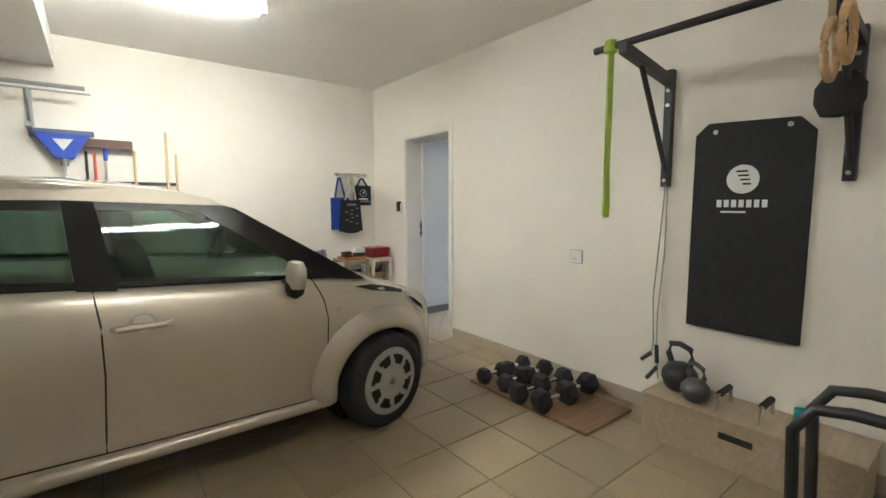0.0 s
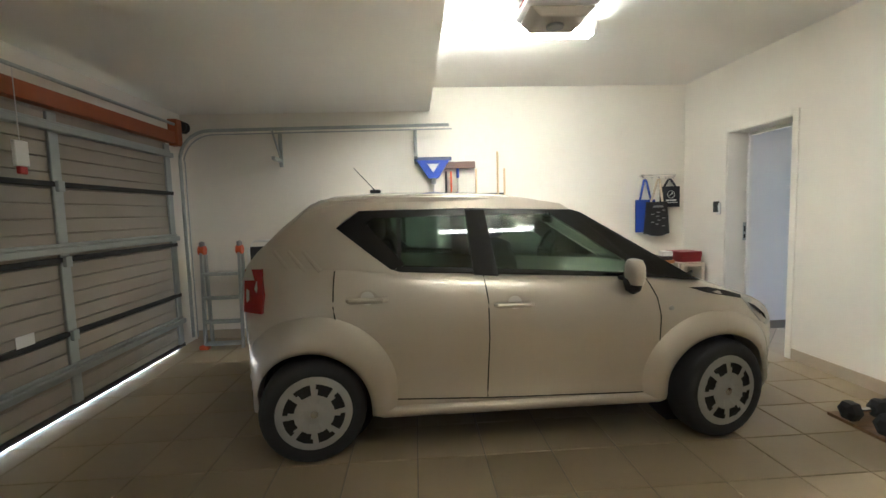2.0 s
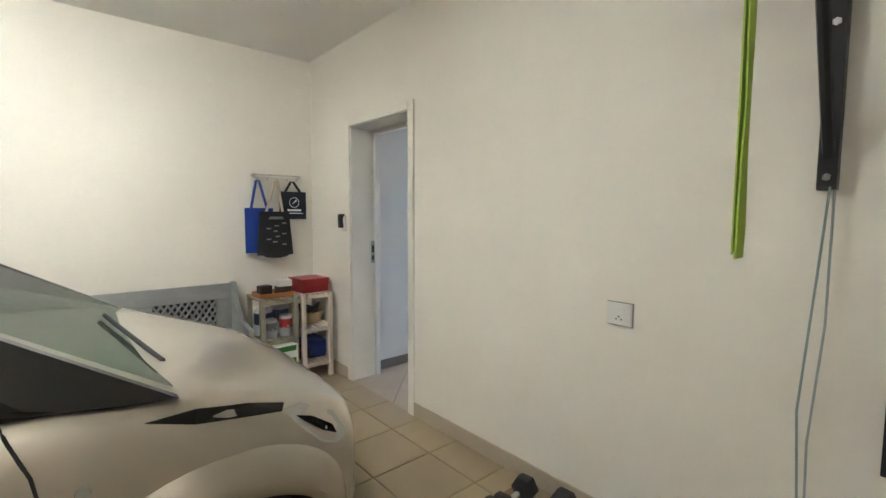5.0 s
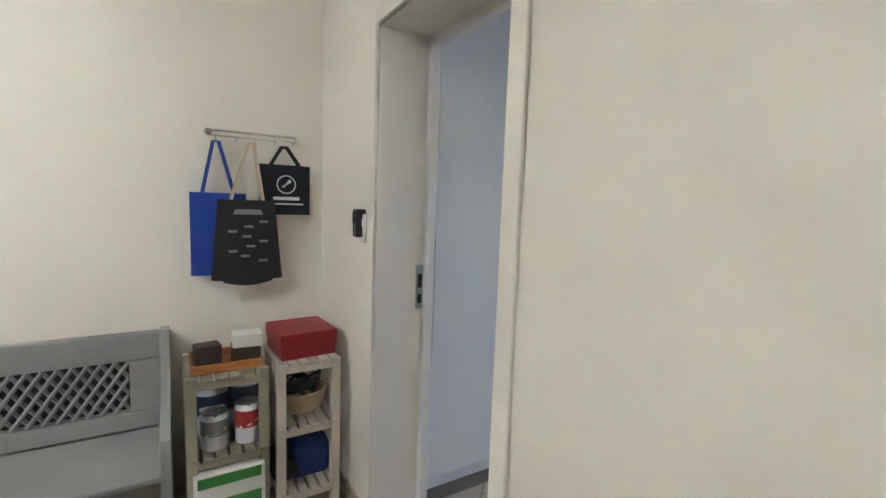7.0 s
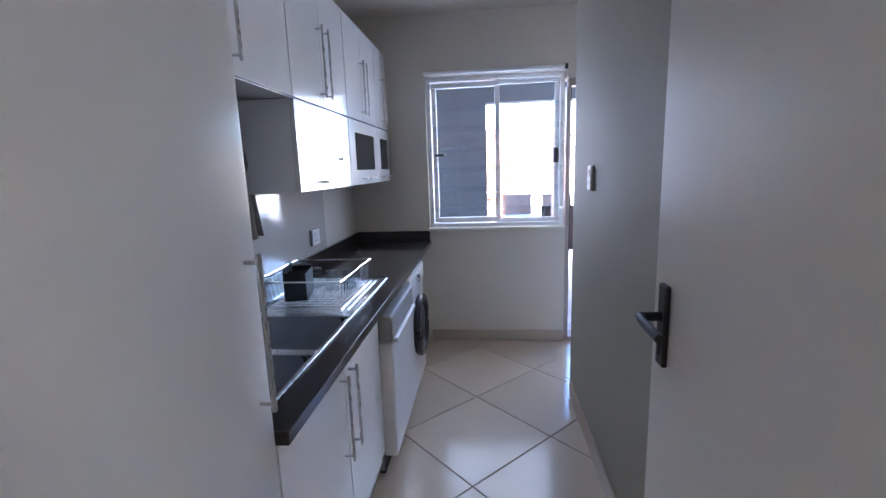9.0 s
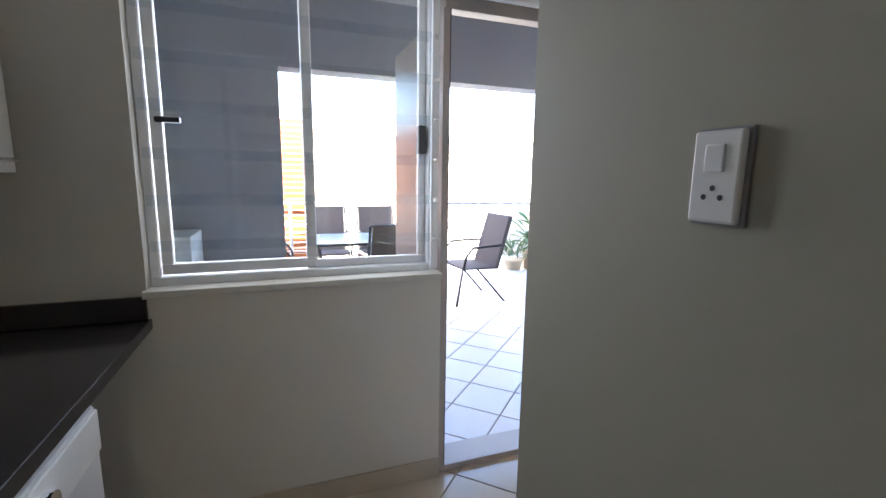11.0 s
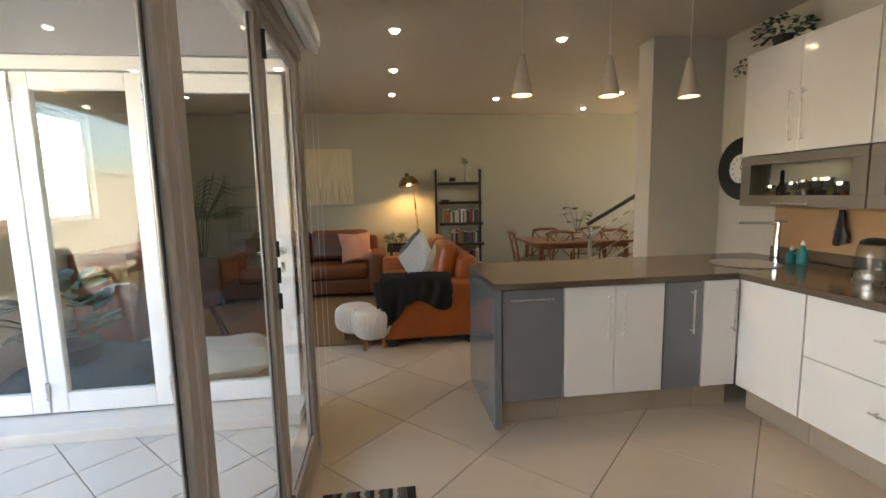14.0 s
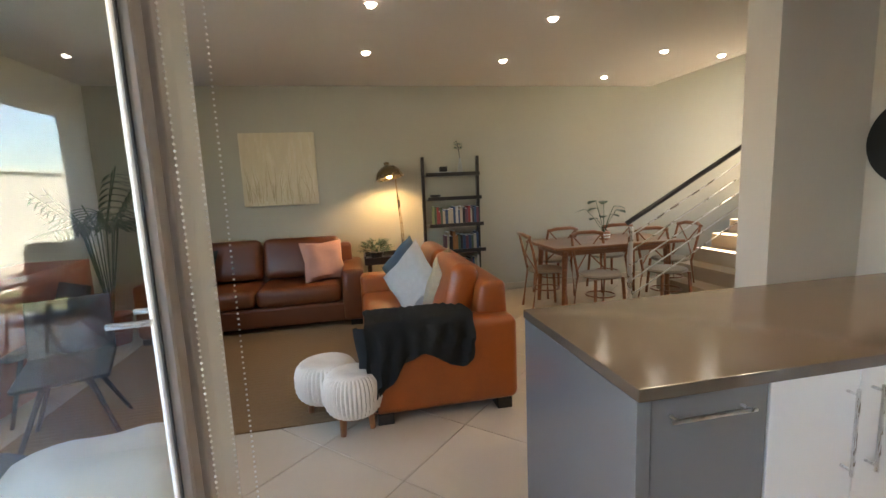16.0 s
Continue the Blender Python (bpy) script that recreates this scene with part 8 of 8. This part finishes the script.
for k in range(14):
    a = k * 2.4
    T([(0, 0, 0.25), (0.15 * math.cos(a), 0.15 * math.sin(a), 1.2), (0.5 * math.cos(a), 0.5 * math.sin(a), 1.5 + 0.3 * math.sin(k))], 0.006, 5, bm)
    for q in range(9):
        f = q / 9
        base = Vector((0.15 + 0.35 * f, 0, 1.2 + f * (0.3 + 0.3 * math.sin(k))))
        base = Vector((base.x * math.cos(a), base.x * math.sin(a), base.z))
        for s_ in (-1, 1):
            leaf_mesh(bm, base, Vector((math.cos(a + s_ * 0.9), math.sin(a + s_ * 0.9), -0.3)), Vector((0, 0, 1)), 0.22, 0.025)
part("fronds", bm, LEAF, bp2)

# ---- patio and garden ----
struct("patio_floor", B((XW + 0.2, -5.2, -0.2), (9.0, 0.1, -0.006)), GROUT, "grout bed of the patio floor", "floor")
GROUND = mat("dry_lawn", (0.085, 0.085, 0.03), 0.95, var=0.45, scale=3, bump=0.6, bscale=30, stain=0.6, stain_color=(0.16, 0.13, 0.06), stain_scale=1.2)
struct("ground", B((-300, -300, -0.9), (300, 300, -0.45)), GROUND, "dry lawn around the house", "ground")
struct("foundation", B((XW + 0.2, -5.2, -0.9), (9.0, 0.1, -0.2)), OUT_WALL, "grey patio foundation", "foundation")
struct("foundation_house", B((-6.3, -9.65, -0.9), (XW + 0.2, 0.1, -0.2)), OUT_WALL, "grey house foundation", "foundation")
struct("foundation_bay", B((XW + 0.2, -9.65, -0.9), (6.47, -5.2, -0.2)), OUT_WALL, "grey foundation of the bay", "foundation")
# garden wall of rough white-painted blocks
WALLP = mat("white_rough_stone_paint", (0.56, 0.52, 0.45), 0.9, var=0.12, scale=8, bump=0.5, bscale=14, per_object=0.05, stain=0.35, stain_color=(0.40, 0.34, 0.26), stain_scale=2)
gw = tagged(thing("wall_garden", (11.0, 0, 0), "white painted rough stone garden wall", "garden wall"), kind="structure")
part("core", B((0.05, -40, -0.45), (0.3, 25, 2.20)), WALLP, gw)
part("coping", B((-0.03, -40, 2.20), (0.36, 25, 2.28), 0.01), WALLP, gw)
rnd = random.Random(5)
meshes = []
for k in range(6):
    tmp = bmesh.new()
    bmesh.ops.create_cube(tmp, size=1)
    bmesh.ops.subdivide_edges(tmp, edges=tmp.edges[:], cuts=1, use_grid_fill=True)
    for v in tmp.verts:
        v.co = Vector((v.co.x * 0.10, v.co.y * 0.44, v.co.z * 0.205))
        v.co += Vector((rnd.uniform(-0.02, 0.014), rnd.uniform(-0.012, 0.012), rnd.uniform(-0.008, 0.008)))
    meshes.append(mesh_of("block", tmp, WALLP))
n = 0
rest = bmesh.new()
for row in range(12):
    z = -0.34 + row * 0.213
    y = -15.0 + (0.22 if row % 2 else 0)
    while y < 4.0:
        me = rnd.choice(meshes)
        if -11.5 < y < 0.0:
            share("block", me, gw, pose(0.03, y, z))
        else:
            tmp = bmesh.new()
            tmp.from_mesh(me)
            join(rest, tmp, pose(0.03, y, z))
        y += 0.45
ob = part("far_blocks", rest, WALLP, gw)
ob["kind"] = "stuff"
# railing
PR = mat("pale_steel_railing", (0.48, 0.48, 0.47), 0.38, 0.7, var=0.06, scale=10)
rl = thing("patio_railing", (0, 0, 0), "pale steel railing round the patio edge", "railing")
line = [Vector((6.48, -5.14, 0)), Vector((7.12, -5.10, 0)), Vector((8.30, -5.08, 0)), Vector((8.90, -1.35, 0)), Vector((8.90, 0.0, 0))]
part("handrail", T([p + Vector((0, 0, 1.0)) for p in line], 0.024, 10), PR, rl)
for k in range(6):
    part("bar", T([p + Vector((0, 0, 0.14 + k * 0.135)) for p in line], 0.008, 6), PR, rl)
for p in (line[1], line[2], Vector((8.60, -3.25, 0)), line[3]):
    part("post", C(p, p + Vector((0, 0, 0.98)), 0.021, 12), PR, rl)
# slatted wooden screen
SLAT = wood("orange_hardwood_slat", (0.20, 0.050, 0.008), (0.28, 0.075, 0.014), 0.5)
sc = thing("slatted_screen", (9.02, 0, 0), "orange hardwood slatted screen beside the patio", "screen")
for k in range(26):
    part("slat", B((0.0, -1.72, 0.05 + k * 0.084), (0.022, -0.2, 0.05 + k * 0.084 + 0.075), 0.003, 1), SLAT, sc)
for y in (-1.70, -0.25):
    part("post", B((0.022, y - 0.03, -0.45), (0.08, y + 0.03, 2.22), 0.004), SLAT, sc)
# cupboard and bin beside the patio wall
cb = thing("patio_cupboard", (5.9, -0.36, 0), "small cream cupboard against the patio wall", "cupboard")
part("body", B((-0.25, -0.22, 0.55), (0.25, 0.25, 0.95), 0.006), WHITE_TRIM, cb)
part("shelf_back", B((-0.25, 0.20, 0.95), (0.25, 0.25, 1.75), 0.006), mat("cream_board", (0.5, 0.42, 0.30), 0.6), cb)
for x in (-0.22, 0.22):
    part("leg", B((x - 0.02, -0.2, 0), (x + 0.02, 0.2, 0.55)), WHITE_TRIM, cb)
bn = thing("bin", (5.55, -0.55, 0), "dark grey plastic bin on the patio", "bin")
part("body", L([(0.16, 0), (0.20, 0.45), (0.0, 0.45)], 20), GREY_PLASTIC, bn, smooth=True)
part("lid", L([(0.0, 0.45), (0.215, 0.45), (0.20, 0.49), (0.0, 0.52)], 20), MATT_BLACK, bn, smooth=True)
dp = thing("downpipe", (5.1, -0.16, 0), "white downpipe on the patio wall", "downpipe")
part("pipe", C((0, 0, 0), (0, 0, 2.98), 0.04, 14), WHITE_TRIM, dp)
# table and sling chairs
SLING = mat("brown_mesh_sling", (0.12, 0.085, 0.068), 0.8, var=0.15, scale=40, bump=0.3, bscale=300)
FRAMEM = mat("dark_bronze_tube", (0.06, 0.05, 0.045), 0.4, 0.5)
FROST = mat("frosted_table_glass", (0.34, 0.40, 0.42), 0.18, var=0.05)
pt = thing("patio_table", (7.0, -2.12, 0), "glass topped patio table on a dark frame", "table")
part("tabletop", B((-0.42, -0.62, 0.70), (0.42, 0.62, 0.712), 0.004), FROST, pt, "pale glass top")
part("rim", T([(-0.42, -0.62, 0.70), (0.42, -0.62, 0.70), (0.42, 0.62, 0.70), (-0.42, 0.62, 0.70)], 0.016, 8, closed=True), FRAMEM, pt)
for x in (-0.36, 0.36):
    for y in (-0.55, 0.55):
        part("leg", T([(x * 1.05, y * 1.05, 0), (x * 0.8, y * 0.85, 0.40), (x, y, 0.70)], 0.016, 8), FRAMEM, pt)
pc = thing("patio_chair", (0, 0, 0), "brown mesh sling patio chair with a dark tube frame", "chair", 0, "patio chairs")
part("sling", P([(0.22, 0.40), (0.24, 0.43), (-0.20, 0.41), (-0.36, 0.98), (-0.39, 0.97), (-0.24, 0.39)], "x", -0.24, 0.24, bev=0.006), SLING, pc)
for x in (-0.26, 0.26):
    part("frame", T([(x, -0.38, 0.98), (x, -0.21, 0.40), (x, 0.23, 0.42), (x, 0.30, 0.0)], 0.013, 8), FRAMEM, pc, smooth=True)
    part("back_leg", T([(x, 0.05, 0.41), (x, -0.32, 0.0)], 0.012, 8), FRAMEM, pc)
    part("armrest", T([(x, -0.30, 0.66), (x * 1.08, -0.1, 0.66), (x * 1.08, 0.12, 0.65), (x * 1.05, 0.20, 0.55), (x, 0.22, 0.42)], 0.014, 8), FRAMEM, pc, smooth=True)
part("top_tube", C((-0.26, -0.38, 0.98), (0.26, -0.38, 0.98), 0.013, 8), FRAMEM, pc)
pc.matrix_basis = pose(6.18, -2.22, 0, 0, 0, -90)
for x, y, a in ((7.85, -1.80, 90), (7.8, -2.50, 95), (6.6, -3.28, 5), (7.0, -1.12, 180)):
    copy_thing(pc, pose(x, y, 0, 0, 0, a))
# pots
CLAY = mat("sandy_clay_pot", (0.42, 0.33, 0.22), 0.85, var=0.15, scale=10, bump=0.1)
PLANT = mat("bright_plant_leaf", (0.06, 0.13, 0.03), 0.5, var=0.35, scale=8)
for name, at, r, h, n, ln, w, sp, hh, lab in (("potted_plant", (7.95, -4.90, 0), 0.12, 0.30, 46, 0.34, 0.07, 0.14, 0.55, "upright green plant in a clay pot on the patio"), ("potted_plant", (7.97, -4.62, 0), 0.15, 0.16, 60, 0.26, 0.03, 0.20, 0.22, "low spiky plant in a shallow clay pot")):
    t = thing(name, at, lab, "plant")
    part("pot", L([(r * 0.75, 0), (r, h * 0.8), (r * 1.08, h * 0.85), (r * 1.08, h), (r * 0.9, h), (0.0, h * 0.9)], 24), CLAY, t, smooth=True)
    part("leaves", foliage(n, sp, hh, ln, w, -0.15, 31 + n, (0, 0, h)), PLANT, t)
# trees behind the wall: trunk, limbs and a crown of many small leaves
TREE = mat("sunlit_yellow_green_leaf", (0.16, 0.155, 0.03), 0.6, var=0.4, scale=2)
BARK = mat("grey_brown_bark", (0.12, 0.09, 0.06), 0.9, var=0.3, scale=10, bump=0.5)
def tree(x, y, h, r, n, seed):
    rnd = random.Random(seed)
    t = thing("tree", (x, y, -0.46), "bushy yellow-green tree behind the garden wall", "tree")
    bm = T([(0, 0, 0), (0.1, 0, h * 0.3), (0.0, 0.15, h * 0.6)], [0.22, 0.17, 0.09], 10)
    clumps = []
    for k in range(16):
        a, e = rnd.uniform(0, math.tau), rnd.uniform(-0.2, 1.0)
        c = Vector((r * math.cos(a) * rnd.uniform(0.3, 0.95), r * math.sin(a) * rnd.uniform(0.3, 0.95), h * 0.62 + e * h * 0.3))
        clumps.append((c, rnd.uniform(0.25, 0.45) * r))
        T([(0, 0.1, h * 0.5), c * 0.6 + Vector((0, 0, h * 0.15)), c], [0.07, 0.045, 0.015], 6, bm)
    part("trunk", bm, BARK, t)
    verts, faces = [], []
    for c, cr in clumps:
        for k in range(n // 16):
            d = Vector((rnd.gauss(0, 1), rnd.gauss(0, 1), rnd.gauss(0, 0.8))).normalized() * cr * rnd.uniform(0.55, 1.1)
            p = c + d
            u = Vector((rnd.gauss(0, 1), rnd.gauss(0, 1), rnd.gauss(0, 1))).normalized()
            w = u.cross(Vector((rnd.gauss(0, 1), rnd.gauss(0, 1), rnd.gauss(0, 1)))).normalized()
            s = rnd.uniform(0.05, 0.10)
            i = len(verts)
            verts += [p - u * s, p + w * s * 0.5, p + u * s, p - w * s * 0.5]
            faces.append((i, i + 1, i + 2, i + 3))
    me = bpy.data.meshes.new("crown")
    me.from_pydata(verts, [], faces)
    me.materials.append(TREE)
    ob = new("crown", me)
    ob.parent = t
tree(17.0, -13.6, 4.6, 2.0, 7000, 1)
tree(18.2, -16.2, 5.0, 2.2, 7000, 2)
tree(20.5, -11.0, 3.4, 1.0, 2500, 3)
tree(24.0, -7.0, 3.6, 1.0, 2500, 4)
tree(22.0, 1.0, 4.0, 1.4, 3000, 6)
tree(16.0, -24.0, 4.2, 2.2, 4000, 7)
# neighbours' houses
ROOFT = mat("grey_brown_roof", (0.22, 0.18, 0.15), 0.8, var=0.2, scale=4)
def house(x, y, w, d, h, rz):
    t = thing("house", (x, y, -0.46), "neighbouring house with a pitched grey-brown roof", "house", rz)
    part("wall", B((-w / 2, -d / 2, 0), (w / 2, d / 2, h)), WALLP, t)
    part("roof", P([(-d / 2 - 0.5, h), (0, h + d * 0.22), (d / 2 + 0.5, h)], "x", -w / 2 - 0.4, w / 2 + 0.4), ROOFT, t)
    for k in (-1, 1):
        wd_ = part("window", B((k * w / 4 - 0.6, -d / 2 - 0.03, 1.0), (k * w / 4 + 0.6, -d / 2 + 0.02, 2.1), 0.01), DARK_GLASS, t)
        part("sill", B((k * w / 4 - 0.7, -d / 2 - 0.08, 0.92), (k * w / 4 + 0.7, -d / 2, 1.0), 0.005), WHITE_TRIM, wd_)
house(34, -33, 14, 9, 3.2, 55)
house(30, -2, 11, 8, 2.6, 85)
house(31, -12, 10, 8, 2.2, 95)

# ---- floor tiles, one object each ----
def tile_mesh(name, w, m, h=0.012, bev=0.0025):
    return mesh_of(name, B((-w / 2, -w / 2, -h), (w / 2, w / 2, 0), bev, 1), m)


def lay(parent, area, pitch, gap, anchor, ang, m, near, keep=290, label=""):
    """Tiles over a rectangle: the nearest as objects, the rest joined; those that cross an edge are clipped."""
    x0, y0, x1, y1 = area
    me = tile_mesh("tile", pitch - gap, m)
    ca, sa = math.cos(radians(ang)), math.sin(radians(ang))
    whole, rest, clipped = [], bmesh.new(), bmesh.new()
    n = int(max(x1 - x0, y1 - y0) / pitch * 1.6) + 4
    h = (abs(ca) + abs(sa)) * (pitch - gap) / 2
    cells = []
    for i in range(-n, n):
        for j in range(-n, n):
            cx = anchor[0] + (i + 0.5) * pitch * ca - (j + 0.5) * pitch * sa
            cy = anchor[1] + (i + 0.5) * pitch * sa + (j + 0.5) * pitch * ca
            if cx + h < x0 or cx - h > x1 or cy + h < y0 or cy - h > y1:
                continue
            inside = cx - h >= x0 and cx + h <= x1 and cy - h >= y0 and cy + h <= y1
            cells.append((abs(cx - near[0]) + abs(cy - near[1]), cx, cy, inside))
    cells.sort()
    count = 0
    for d, cx, cy, inside in cells:
        mt = pose(cx, cy, 0, 0, 0, ang)
        if inside and count < keep:
            share("tile", me, parent, mt)
            count += 1
            continue
        tmp = bmesh.new()
        tmp.from_mesh(me)
        bmesh.ops.transform(tmp, matrix=mt, verts=tmp.verts[:])
        if not inside:
            for co, no in (((x0, 0, 0), (-1, 0, 0)), ((x1, 0, 0), (1, 0, 0)), ((0, y0, 0), (0, -1, 0)), ((0, y1, 0), (0, 1, 0))):
                r = bmesh.ops.bisect_plane(tmp, geom=tmp.verts[:] + tmp.edges[:] + tmp.faces[:], plane_co=co, plane_no=no, clear_outer=True)
                ed = [g for g in r["geom_cut"] if isinstance(g, bmesh.types.BMEdge)]
                if ed:
                    bmesh.ops.contextual_create(tmp, geom=ed)
        if len(tmp.faces):
            m2 = bpy.data.meshes.new("t")
            tmp.to_mesh(m2)
            clipped.from_mesh(m2)
            bpy.data.meshes.remove(m2)
        tmp.free()
    if len(clipped.faces):
        ob = part("edge_tiles", clipped, m, parent)
        ob["kind"] = "stuff"
    rest.free()


O = bpy.data.objects
lay(O["floor_garage"], (-6.02, -6.3, 0.0, 0.0), 0.395, 0.007, (-1.03, -2.90), 0, TILE_GAR, (-2.2, -3.6))
lay(O["floor_scullery"], (0.0, -1.78, XW, -0.12), 0.60, 0.005, (2.76, -1.16), 45, TILE_IN, (2, -1))
lay(O["floor_living"], (0.22, -6.5, XW + 0.2, -1.78), 0.60, 0.005, (3.30, -4.94), 45, TILE_IN, (3, -4), 130)
lay(O["floor_living"], (-0.7, -9.45, XW + 0.2, -6.5), 0.60, 0.005, (3.30, -4.94), 45, TILE_IN, (3, -7), 90)
lay(O["floor_living"], (XW + 0.2, -9.45, 6.27, -5.2), 0.60, 0.005, (3.30, -4.94), 45, TILE_IN, (4, -6), 70)
lay(O["patio_floor"], (XW + 0.2, -5.2, 9.0, 0.0), 0.32, 0.007, (5.27, -3.10), 45, TILE_OUT, (5.5, -3.4))
